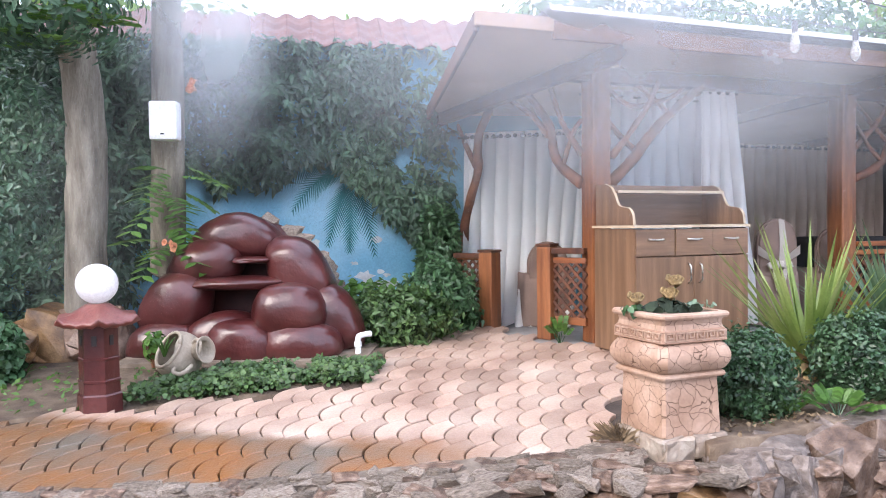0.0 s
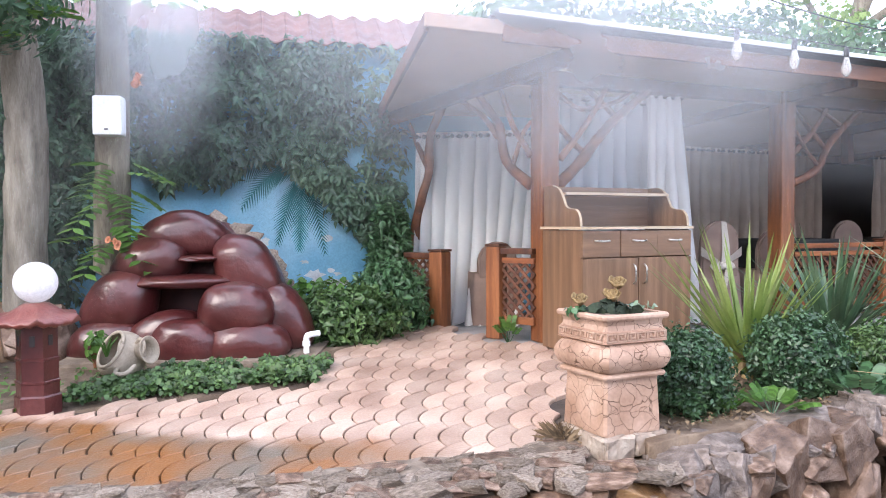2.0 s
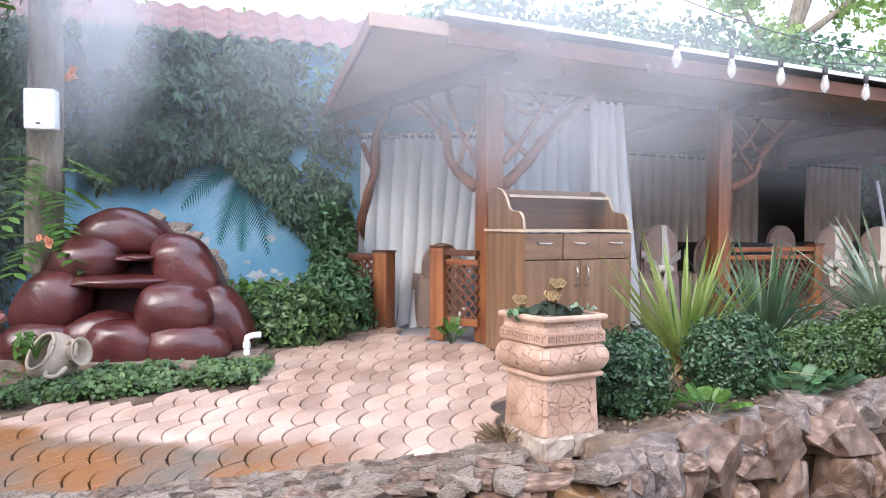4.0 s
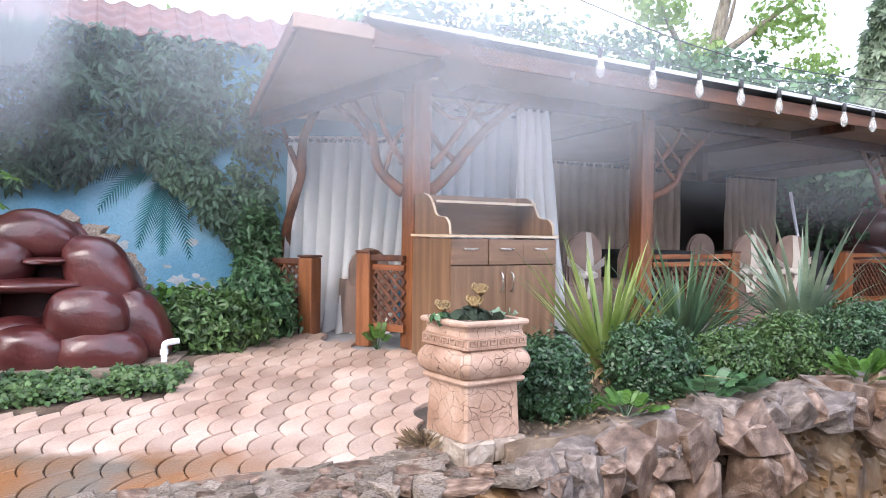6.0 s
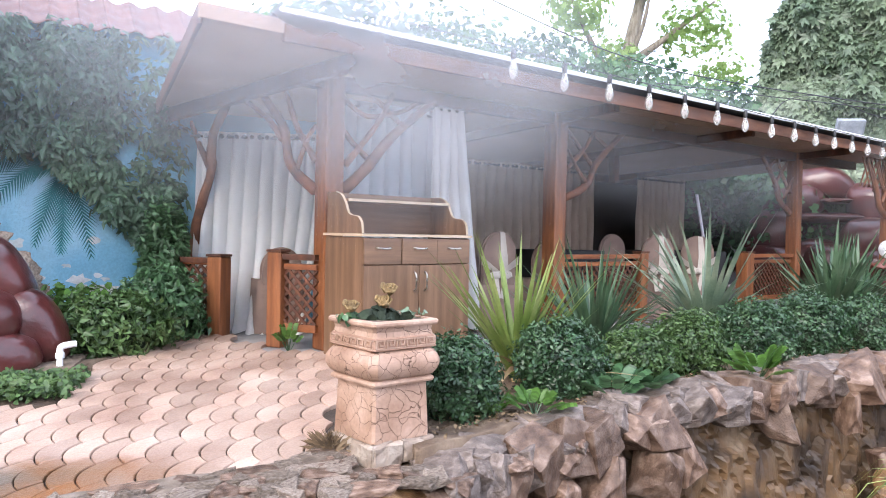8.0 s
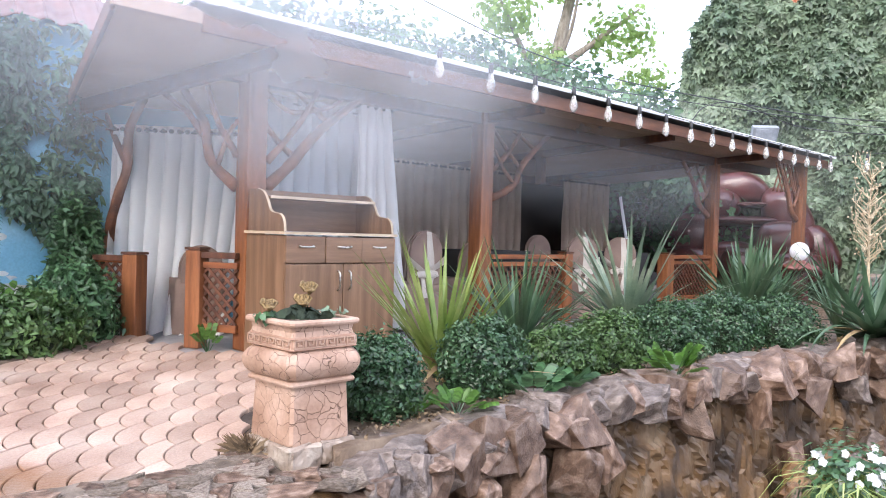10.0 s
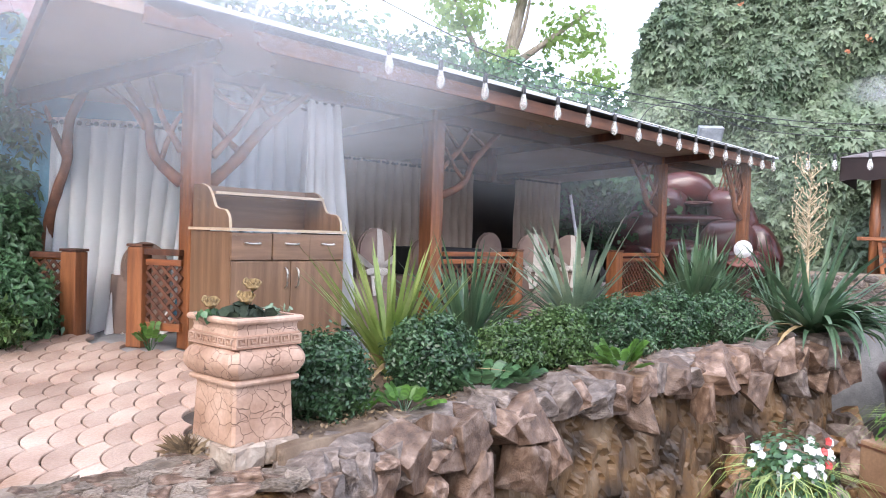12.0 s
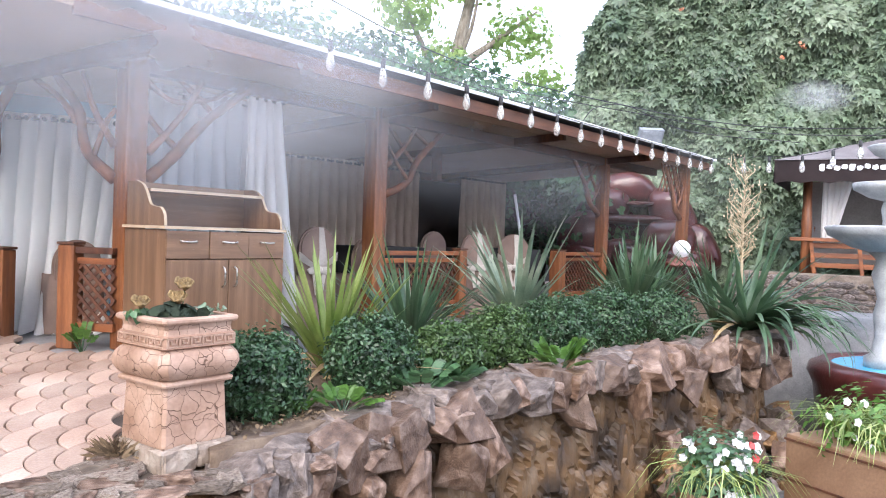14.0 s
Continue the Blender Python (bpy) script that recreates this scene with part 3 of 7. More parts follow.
# soil of the planted bed, uneven
def bed(name, outline, zf, label, seed):
    bm = bmesh.new()
    xs, ys = [p[0] for p in outline], [p[1] for p in outline]
    x0, x1, y0, y1 = min(xs), max(xs), min(ys), max(ys)
    n = 64
    def inside(x, y):
        c = False
        for (xa, ya), (xb, yb) in zip(outline, outline[1:] + outline[:1]):
            if (ya > y) != (yb > y) and x < (xb - xa) * (y - ya) / (yb - ya) + xa:
                c = not c
        return c
    def onto(x, y):
        best = None
        for (xa, ya), (xb, yb) in zip(outline, outline[1:] + outline[:1]):
            t = max(0.0, min(1.0, ((x - xa) * (xb - xa) + (y - ya) * (yb - ya)) / ((xb - xa) ** 2 + (yb - ya) ** 2)))
            q = (xa + t * (xb - xa), ya + t * (yb - ya))
            d = (q[0] - x) ** 2 + (q[1] - y) ** 2
            if best is None or d < best[0]:
                best = (d, q)
        return best[1]
    ins = {(i, j): inside(x0 + (x1 - x0) * i / n, y0 + (y1 - y0) * j / n) for i in range(n + 1) for j in range(n + 1)}
    g = {}
    def vert(i, j):
        if (i, j) not in g:
            x, y = x0 + (x1 - x0) * i / n, y0 + (y1 - y0) * j / n
            if not ins[i, j]:
                x, y = onto(x, y)
            g[i, j] = bm.verts.new((x, y, zf(x, y) + 0.03 * noise.noise(Vector((x * 3, y * 3, seed))) + 0.012 * noise.noise(Vector((x * 14, y * 14, seed)))))
        return g[i, j]
    for i in range(n):
        for j in range(n):
            k = ((i, j), (i + 1, j), (i + 1, j + 1), (i, j + 1))
            if any(ins[q] for q in k):
                bm.faces.new([vert(*q) for q in k])
    rim = bmesh.ops.extrude_edge_only(bm, edges=[q for q in bm.edges if q.is_boundary])
    bmesh.ops.translate(bm, vec=(0, 0, -0.12), verts=[q for q in rim["geom"] if isinstance(q, bmesh.types.BMVert)])
    return solo(name, bm, SOIL, label, "soil", kind="structure", smooth=True)

bed("garden_bed", [(1.18, 3.74), (1.45, 3.92), (1.78, 4.12), (3.25, 4.74), (5.2, 5.37), (6.33, 5.58), (7.6, 7.2), (8.6, 8.6), (7.9, 9.2), (2.2, 6.35), (1.25, 5.0)], lambda x, y: -0.13 + 0.012 * x, "dry brown soil with litter in the shrub bed", 3)
bed("lawn_bed", [(-6, 4.05), (-2.6, 4.18), (-1.4, 4.62), (-0.68, 4.9), (-0.62, 5.25), (-0.85, 5.6), (-0.4, 6.1), (-0.2, 6.8), (-0.6, 7.4), (-6, 6.2)], lambda x, y: slope(y) + 0.0, "bare brown soil of the bed by the grotto", 8)

# pavilion floor slab
bm = slab(bmesh.new(), [tuple(W(a, b)[:2]) for a, b in ((-0.75, 0.55), (0.02, -0.10), (9.3, -0.12), (9.3, 3.4), (-0.9, 3.4))], -0.3, -0.004)
solo("floor", bm, CEMENT, "smooth grey cement floor of the pavilion", "floor", kind="structure")

# painted wall behind the grotto, with bare patches and a painted palm
WO, WA = Vector((-0.35, 7.75, 0)), 0.28
WD, WNRM = Vector((math.cos(WA), math.sin(WA), 0)), Vector((math.sin(WA), -math.cos(WA), 0))
def wall_at(s, z, out=0.0):
    return WO + WD * s + WNRM * out + Vector((0, 0, z))
ROTW = Matrix.Rotation(WA, 3, "Z")
bm = bx(wall_at(-1.6, 1.3, -0.15), (8.4, 0.3, 2.75), ROTW)
wall_n = solo("wall_north", bm, BLUE, "light blue painted garden wall with a palm mural", "wall", kind="structure")
rng = random.Random(5)
for _ in range(26):
    s, z = rng.uniform(-2.3, 0.1), rng.choice((rng.uniform(0.25, 0.5), rng.uniform(0.25, 0.9)))
    bm = bmesh.new()
    k = 11
    r = rng.uniform(0.02, 0.075)
    c = wall_at(s, z, 0.001)
    f = [bm.verts.new(c + WD * (r * 1.9 * rng.uniform(0.4, 1) * math.cos(2 * math.pi * i / k)) + Vector((0, 0, r * rng.uniform(0.4, 1) * math.sin(2 * math.pi * i / k)))) for i in range(k)]
    r0 = bmesh.ops.extrude_face_region(bm, geom=[bm.faces.new(f)])
    bmesh.ops.translate(bm, vec=WNRM * 0.002, verts=[g for g in r0["geom"] if isinstance(g, bmesh.types.BMVert)])
    part("bare_patch", bm, PEEL, wall_n)
def frond(root, tip, sag, n=26, width=0.17):
    """A painted palm frond: rib and narrow leaflets, raised a coat of paint."""
    bm = bmesh.new()
    pts = [(root[0] + (tip[0] - root[0]) * t, root[1] + (tip[1] - root[1]) * t + sag * math.sin(math.pi * t)) for t in [i / n for i in range(n + 1)]]
    for i in range(n):
        (s, z), (s2, z2) = pts[i], pts[i + 1]
        dx, dz = s2 - s, z2 - z
        ln = math.hypot(dx, dz) or 1
        dx, dz = dx / ln, dz / ln
        w = width * math.sin(math.pi * min(0.96, 0.16 + 0.8 * i / n)) * rng.uniform(0.8, 1.1)
        for side in (-1, 1):
            ex, ez = s + dx * w * 0.75 - side * dz * w * 0.75, z + dz * w * 0.75 + side * dx * w * 0.75 - 0.03
            bm.faces.new([bm.verts.new(wall_at(*p, 0.004 + 0.0006 * (i % 3) + 0.0004 * side)) for p in ((s - dx * 0.012, z - dz * 0.012), (s + dx * 0.016, z + dz * 0.016), (ex, ez))])
    return bm
for rt, tp, sg in (((-0.92, 1.42), (-1.5, 1.05), 0.14), ((-0.92, 1.42), (-1.16, 0.72), 0.06), ((-0.90, 1.42), (-0.70, 0.62), 0.08), ((-0.92, 1.42), (-1.62, 1.3), 0.14), ((-0.90, 1.42), (-0.42, 0.92), 0.16), ((-0.92, 1.42), (-0.95, 0.66), 0.0)):
    part("painted_frond", frond(rt, tp, sg), PALM, wall_n, "teal painted palm frond")

# tiled coping roof on the wall
tiles = thing("wall_roof", "weathered red metal tile coping on the blue wall", "roof", kind="structure")
def tile_sheet(s0, s1):
    bm = bmesh.new()
    nx, ny = 10, 13
    g = []
    for j in range(ny + 1):
        t = j / ny
        row = []
        for i in range(nx + 1):
            s = s0 + (s1 - s0) * i / nx
            ph = (i / nx) * 2 * math.pi
            step = 0.022 * (1 - (t * 3) % 1)
            z = 2.60 + 0.38 * t + 0.022 * math.cos(ph) + step
            row.append(bm.verts.new(wall_at(s, z, 0.16 - 0.5 * t)))
        g.append(row)
    for a, b in zip(g, g[1:]):
        for i in range(nx):
            bm.faces.new((a[i], a[i + 1], b[i + 1], b[i]))
    r = bmesh.ops.extrude_face_region(bm, geom=bm.faces[:])
    bmesh.ops.translate(bm, vec=(0, 0, -0.012), verts=[v for v in r["geom"] if isinstance(v, bmesh.types.BMVert)])
    bmesh.ops.recalc_face_normals(bm, faces=bm.faces)
    return bm
s = -4.2
while s < 0.75:
    part("tile_strip", tile_sheet(s, s + 0.225), TILE, tiles, smooth=True)
    s += 0.225

# retaining wall body below the bed
bm = bmesh.new()
prev = None
cols = curve_through([(x, y, 0) for x, y in WALLTOP], 34)
def rock_face(p, z):
    """How far the split rock stands out: tall blocks with their own offset and tilt, cracks between."""
    q = Vector((p.x * 6.5, p.y * 6.5, z * 3.2)) + 0.35 * noise.noise_vector(Vector((p.x * 5, p.y * 5, z * 5)))
    dist, near = noise.voronoi(q)
    cell = noise.cell_vector(near[0] * 7.3)
    w = 0.06 * (cell.x - 0.5) + 0.05 * (cell.y - 0.5) * (q - near[0]).z + 0.08 * (cell.z - 0.5) * (q - near[0]).x
    w -= 0.04 * max(0.0, 1 - (dist[1] - dist[0]) / 0.10)
    return w + 0.024 * noise.noise(Vector((p.x * 9, p.y * 9, z * 5))) + 0.014 * noise.noise(Vector((p.x * 24, p.y * 24, z * 9)))
for i, p in enumerate(cols):
    d = (cols[min(i + 1, len(cols) - 1)] - cols[max(i - 1, 0)]).normalized()
    nr = Vector((d.y, -d.x, 0))
    col = []
    zt = min(-0.17, slope(p.y) - 0.10)
    for j in range(40):
        z = zt - 1.42 * j / 39
        col.append(bm.verts.new(p + nr * (-0.03 + 0.05 * j / 39 + rock_face(p, z)) + Vector((0, 0, z))))
    col.insert(0, bm.verts.new(p - nr * 0.22 + Vector((0, 0, zt))))
    if prev:
        for a in range(len(col) - 1):
            bm.faces.new((prev[a], prev[a + 1], col[a + 1], col[a]))
    prev = col
bmesh.ops.recalc_face_normals(bm, faces=bm.faces)
retaining = solo("retaining_wall", bm, MORTAR, "rough wet rubble stone retaining wall", "wall", kind="structure")

# uneven cement verge along the paving's front edge
FRONT = curve_through([(-6, 3.06, 0), (-2.4, 3.12, 0), (-1.0, 3.32, 0), (0.0, 3.60, 0), (0.66, 3.80, 0), (0.84, 4.06, 0)], 14)
bm = bmesh.new()
prev = None
for i, p in enumerate(FRONT):
    d = (FRONT[min(i + 1, len(FRONT) - 1)] - FRONT[max(i - 1, 0)]).normalized()
    nr = Vector((d.y, -d.x, 0))
    col = []
    for j in range(9):
        o = -0.10 + 0.42 * j / 8 + (0.05 * noise.noise(Vector((i * 0.35, j, 2))) if 0 < j < 8 else 0.04 * noise.noise(Vector((i * 0.4, 9, j))))
        q = p + nr * o
        z = slope(p.y - max(0, o)) + 0.026 + 0.010 * noise.noise(q * 7) + 0.008 * noise.noise(q * 25) - 0.09 * max(0, j - 3) / 5
        col.append(bm.verts.new((q.x, q.y, z if j else z - 0.02)))
    if prev:
        for a in range(8):
            bm.faces.new((prev[a], prev[a + 1], col[a + 1], col[a]))
    prev = col
bmesh.ops.recalc_face_normals(bm, faces=bm.faces)
solo("verge", bm, VERGE, "rough weathered cement verge along the paving", "verge", kind="structure", smooth=True)

# paving bed under the pavers
PATIO = [(-6, 2.98), (-2.4, 3.0), (-1.0, 3.2), (0.0, 3.5), (0.7, 3.72), (0.86, 4.0), (0.95, 4.6), (1.25, 5.05), (2.25, 6.35), (2.35, 6.72), (0.9, 6.02), (0.55, 6.30), (0.08, 6.72), (-0.25, 6.9), (-0.35, 6.25), (-0.62, 5.65), (-0.55, 5.2), (-0.62, 4.9), (-1.4, 4.6), (-2.6, 4.16), (-6, 4.02)]
bm = slab(bmesh.new(), PATIO, lambda x, y: slope(y) - 0.10, lambda x, y: slope(y) - 0.012)
bmesh.ops.triangulate(bm, faces=bm.faces[:])
patio = solo("patio", bm, JOINT, "patio of pink scalloped clay pavers", "pavement", kind="structure")

# tall vine-covered wall at the far end, and plain walls that close the place
def plain_wall(name, a, b, h, label, t=0.3, m=WALLM):
    a, b = Vector((*a, 0)), Vector((*b, 0))
    d = b - a
    rot = Matrix.Rotation(math.atan2(d.y, d.x), 3, "Z")
    return solo(name, bx((a + b) / 2 + Vector((0, 0, h / 2 - 1.0)), (d.length, t, h), rot), m, label, "wall", kind="structure")
plain_wall("wall_east", (9.9, 12.6), (16.5, 5.9), 7.6, "high wall hidden under green creeper")
plain_wall("wall_west", (-5.6, 6.3), (-5.0, -3.0), 3.2, "plain plaster garden wall")
plain_wall("wall_south", (-5.2, -6.0), (14.0, -6.0), 2.6, "plain plaster garden wall")

# ---- pavilion ----
pav = thing("pavilion", "open timber garden pavilion with curtains and lattice fences", "pavilion")
def roof_z(b):
    return 2.15 - 0.055 * (b + 0.8)
def post(a, b, w, z1, name="post", m=WOOD, rz=26, z0=0.0):
    bm = bx((0, 0, (z0 + z1) / 2), (w, w, z1 - z0), bevel=0.014)
    bmesh.ops.subdivide_edges(bm, edges=[e for e in bm.edges if abs(e.verts[0].co.z - e.verts[1].co.z) > 0.5], cuts=5)
    for v in bm.verts:
        v.co.x += 0.012 * noise.noise(Vector((a, b, v.co.z * 1.5)))
        v.co.y += 0.012 * noise.noise(Vector((b, a, v.co.z * 1.5 + 9)))
    ob = part(name, bm, m, pav)
    ob.matrix_basis = pose(*W(a, b, 0), 0, 0, rz)
    return ob
post(0.12, 0.03, 0.165, 2.1)
post(2.65, 0.03, 0.165, 2.1)
post(7.42, 0.03, 0.15, 2.1)
post(8.85, -0.62, 0.15, 2.13)
p = W(0, 0)
bl = part("post", bx((0, 0, 0.98), (0.13, 0.13, 1.96), bevel=0.012), WOOD, pav)
bl.matrix_basis = pose(-0.27, 7.95, 0, 0, 0, 26)
post(2.2, 3.15, 0.15, 1.98)
post(5.6, 3.15, 0.15, 1.98)
post(9.0, 3.15, 0.15, 1.98)
# roof: boarded ceiling, covering, fascia, beams
ROOF = [(-1.22, -0.8), (-0.72, -0.8), (9.35, -0.8), (9.35, 3.5), (-0.15, 3.5)]
bm = bmesh.new()
lo = [bm.verts.new(W(a, b, roof_z(b))) for a, b in ROOF]
hi = [bm.verts.new(W(a, b, roof_z(b) + 0.03)) for a, b in ROOF]
bm.faces.new(lo[::-1]); bm.faces.new(hi)
for i in range(len(ROOF)):
    j = (i + 1) % len(ROOF)
    bm.faces.new((lo[i], lo[j], hi[j], hi[i]))
bmesh.ops.recalc_face_normals(bm, faces=bm.faces)
part("ceiling", bm, CEIL, pav, "smooth brown boarded pavilion ceiling")
bm = bmesh.new()
RF = [(-0.80, -0.90), (9.45, -0.90), (9.45, 3.6), (-0.10, 3.6)]
lo = [bm.verts.new(W(a, b, roof_z(b) + 0.034 + (0.04 if b < 0 else 0))) for a, b in RF]
hi = [bm.verts.new(W(a, b, roof_z(b) + 0.052 + (0.04 if b < 0 else 0))) for a, b in RF]
bm.faces.new(lo[::-1]); bm.faces.new(hi)
for i in range(4):
    j = (i + 1) % 4
    bm.faces.new((lo[i], lo[j], hi[j], hi[i]))
bmesh.ops.recalc_face_normals(bm, faces=bm.faces)
part("roof_covering", bm, ROOFM, pav, "dark weathered roofing sheet")
RA = Matrix.Rotation(A, 3, "Z")
def beam(a0, b0, a1, b1, z0, z1, w, h, name="beam", m=WOODH, lab=""):
    p, q = W(a0, b0, z0), W(a1, b1, z1)
    d = q - p
    bm = bx((0, 0, 0), (d.length, w, h), bevel=0.008)
    ob = part(name, bm, m, pav, lab)
    ob.matrix_basis = Matrix.Translation((p + q) / 2) @ d.to_track_quat("X", "Z").to_matrix().to_4x4()
    return ob
beam(-0.72, -0.815, 9.35, -0.815, 2.125, 2.125, 0.03, 0.12, "fascia", FASC, "reddish-brown fascia plank")
# drip edge strip in white, which paints the bright sky reflection on it
beam(-0.79, -0.906, 9.44, -0.906, 2.232, 2.232, 0.012, 0.034, "drip_edge", WHITEP, "metal drip edge coloured white for the sky's reflection")
beam(-1.25, -0.812, -0.70, -0.812, 2.155, 2.155, 0.03, 0.09, "fascia", CEIL)
beam(-1.235, -0.8, -0.165, 3.5, 2.14, 1.90, 0.03, 0.12, "verge_board", WOODD)
beam(-0.2, 0.03, 9.2, 0.03, 2.045, 2.045, 0.11, 0.11, "beam", WOODD)
beam(-0.05, -0.75, -0.65, 3.3, 2.08, 1.86, 0.09, 0.11, "beam", WOODD)
beam(-0.3, 3.15, 9.2, 3.15, 1.87, 1.87, 0.09, 0.12, "beam", WOODD)
for a in (2.65, 5.0, 7.42):
    beam(a, -0.7, a, 3.2, 2.085, 1.88, 0.07, 0.09, "rafter", WOODD)
beam(5.0, 1.2, 5.02, 1.2, 2.05, 1.6, 0.1, 0.1, "hanging_post", WOODD)
# knotty branches bent between posts and beams
def brace(pts, r0, r1, lab=""):
    c = curve_through(pts, 6)
    return part("brace", sweep(bmesh.new(), c, [r0 + (r1 - r0) * i / (len(c) - 1) for i in range(len(c))], 8, 0.35), BRANCH, pav, lab, smooth=True)
def brace_set(a, d, b=0.03, big=0.75):
    """One curved branch and thinner cross sticks on one side (d) of a post."""
    brace([W(a + d * 0.10, b, 1.28), W(a + d * 0.32, b, 1.42), W(a + d * 0.45, b, 1.68), W(a + d * big, b, 2.02)], 0.042, 0.028, "bent reddish branch")
    brace([W(a + d * 0.10, b, 1.55), W(a + d * 0.3, b, 1.8), W(a + d * 0.42, b, 2.02)], 0.026, 0.018)
    brace([W(a + d * 0.42, b + 0.03, 1.62), W(a + d * 0.24, b + 0.03, 1.84), W(a + d * 0.10, b + 0.03, 2.0)], 0.024, 0.016)
    brace([W(a + d * 0.30, b - 0.03, 1.46), W(a + d * 0.2, b - 0.03, 1.58), W(a + d * 0.1, b - 0.03, 1.76)], 0.02, 0.015)
    brace([W(a + d * 0.58, b + 0.03, 1.84), W(a + d * 0.40, b + 0.03, 1.96), W(a + d * 0.28, b + 0.03, 2.02)], 0.02, 0.015)
brace([W(0.22, 0.0, 1.22), W(0.42, 0.0, 1.4), W(0.72, 0.0, 1.72), W(1.1, 0.0, 2.02)], 0.05, 0.032, "bent reddish branch")
brace([W(0.50, 0.02, 1.46), W(0.36, 0.04, 1.58), W(0.20, 0.04, 1.74)], 0.026, 0.022)
brace([W(0.80, 0.03, 1.78), W(0.62, 0.04, 1.92), W(0.45, 0.04, 2.03)], 0.024, 0.018)
brace([W(0.22, -0.03, 1.42), W(0.5, -0.03, 1.75), W(0.66, -0.03, 2.02)], 0.03, 0.02)
brace([W(0.22, 0.03, 1.95), W(0.45, 0.03, 1.83), W(0.78, 0.03, 1.9), W(0.95, 0.03, 2.0)], 0.024, 0.016)
for a, d in ((2.65, 1.4), (7.42, -1.2), (8.85, -1)):
    brace_set(a, d, 0.03 if a < 8 else -0.62)
for k in range(6):  # crossed sticks under the eave by the end post
    for sg in (-1, 1):
        a0 = 8.06 + 0.13 * k
        brace([W(a0 - sg * 0.13, -0.62 + 0.012 * sg, 1.66), W(a0 + sg * 0.13, -0.62 + 0.012 * sg, 2.06)], 0.011, 0.011)
# left end braces, between corner post and lattice post
def ebrace(pts, r0, r1):
    brace([Vector(q) for q in pts], r0, r1)
ebrace([(0.84, 6.2, 1.22), (0.66, 6.36, 1.42), (0.60, 6.42, 1.72), (0.45, 6.6, 1.98)], 0.045, 0.03)
ebrace([(0.60, 6.42, 1.62), (0.48, 6.55, 1.8), (0.28, 6.75, 1.98)], 0.03, 0.02)
ebrace([(0.84, 6.2, 1.45), (0.7, 6.34, 1.72), (0.62, 6.44, 2.0)], 0.03, 0.018)
ebrace([(0.70, 6.33, 1.36), (0.78, 6.26, 1.62), (0.84, 6.2, 1.72)], 0.022, 0.016)
ebrace([(-0.17, 7.56, 0.0), (-0.19, 7.58, 0.45), (-0.15, 7.6, 0.85), (-0.1, 7.55, 1.15), (-0.02, 7.48, 1.4), (0.0, 7.45, 1.75), (0.12, 7.3, 2.0)], 0.06, 0.04)
ebrace([(0.0, 7.45, 1.4), (-0.12, 7.6, 1.66), (-0.22, 7.8, 1.9)], 0.03, 0.02)

# ---- lattice fences ----
def fence(name, p0, p1, label, z_lo=0.16, z_hi=0.70, w0=0.13, w1=0.0, cap=True, top=0.74, two=False):
    """Posts, rails and a diagonal lattice between two plan points."""
    p0, p1 = Vector((*p0, 0)), Vector((*p1, 0))
    d = p1 - p0
    L = d.length
    f = thing(name, label, "fence", "lattice fences of the pavilion", at=p0, rz=math.degrees(math.atan2(d.y, d.x)))
    for x, w in ((0.0, w0), (L, w1)):
        if w:
            part("post", bx((x, 0, top / 2), (w, w * 0.9, top), bevel=0.012), WOOD, f)
            part("post_cap", bx((x, 0, top + 0.011), (w + 0.008, w + 0.004, 0.02), bevel=0.006), WOODD, f)
    a, b = w0 / 2, L - w1 / 2
    for z, h, dp in ((top - 0.035, 0.045, 0.09), (z_hi - 0.07, 0.045, 0.04), (z_lo, 0.06, 0.045)):
        part("rail", bx(((a + b) / 2, 0, z), (b - a, dp, h), bevel=0.006), WOODD if L < 0.6 and h > 0.04 and z > 0.63 else WOODH, f)
    z0, z1 = z_lo + 0.03, z_hi - 0.095
    H = z1 - z0
    for sgn in (-1, 1):
        n = int((b - a + H) / 0.085)
        for i in range(n + 1):
            x = a - H + i * 0.085 + 0.03
            s0, s1 = max(x, a), min(x + H, b)
            if s1 - s0 < 0.03:
                continue
            za, zb = z0 + (s0 - x), z0 + (s1 - x)
            if sgn < 0:
                za, zb = z1 - (s0 - x), z1 - (s1 - x)
            c = Vector(((s0 + s1) / 2, 0.007 * sgn, (za + zb) / 2))
            ln = math.hypot(s1 - s0, zb - za)
            part("slat", bx(c, (ln, 0.011, 0.022), Matrix.Rotation(-math.atan2(zb - za, s1 - s0), 3, "Y")), WOODD, f)
    if two:
        part("post", bx((L * 0.5, 0.02, top / 2), (0.08, 0.08, top), bevel=0.01), WOOD, f)
    return f
fence("lattice_fence", (0.575, 6.335), (0.865, 6.12), "reddish wooden lattice fence beside the entrance")
fence("lattice_fence", (0.105, 6.80), (-0.20, 7.04), "reddish wooden lattice fence with a square gate post", w0=0.145, top=0.68)
pA, pB = W(4.0, 0.0), W(2.77, 0.0)
fence("lattice_fence", pA[:2], pB[:2], "reddish wooden lattice fence behind the yuccas", w0=0.13, two=False)
pA, pB = W(6.15, 0.0), W(7.3, 0.0)
fence("lattice_fence", pA[:2], pB[:2], "reddish wooden lattice fence behind the silver yucca", w0=0.17)

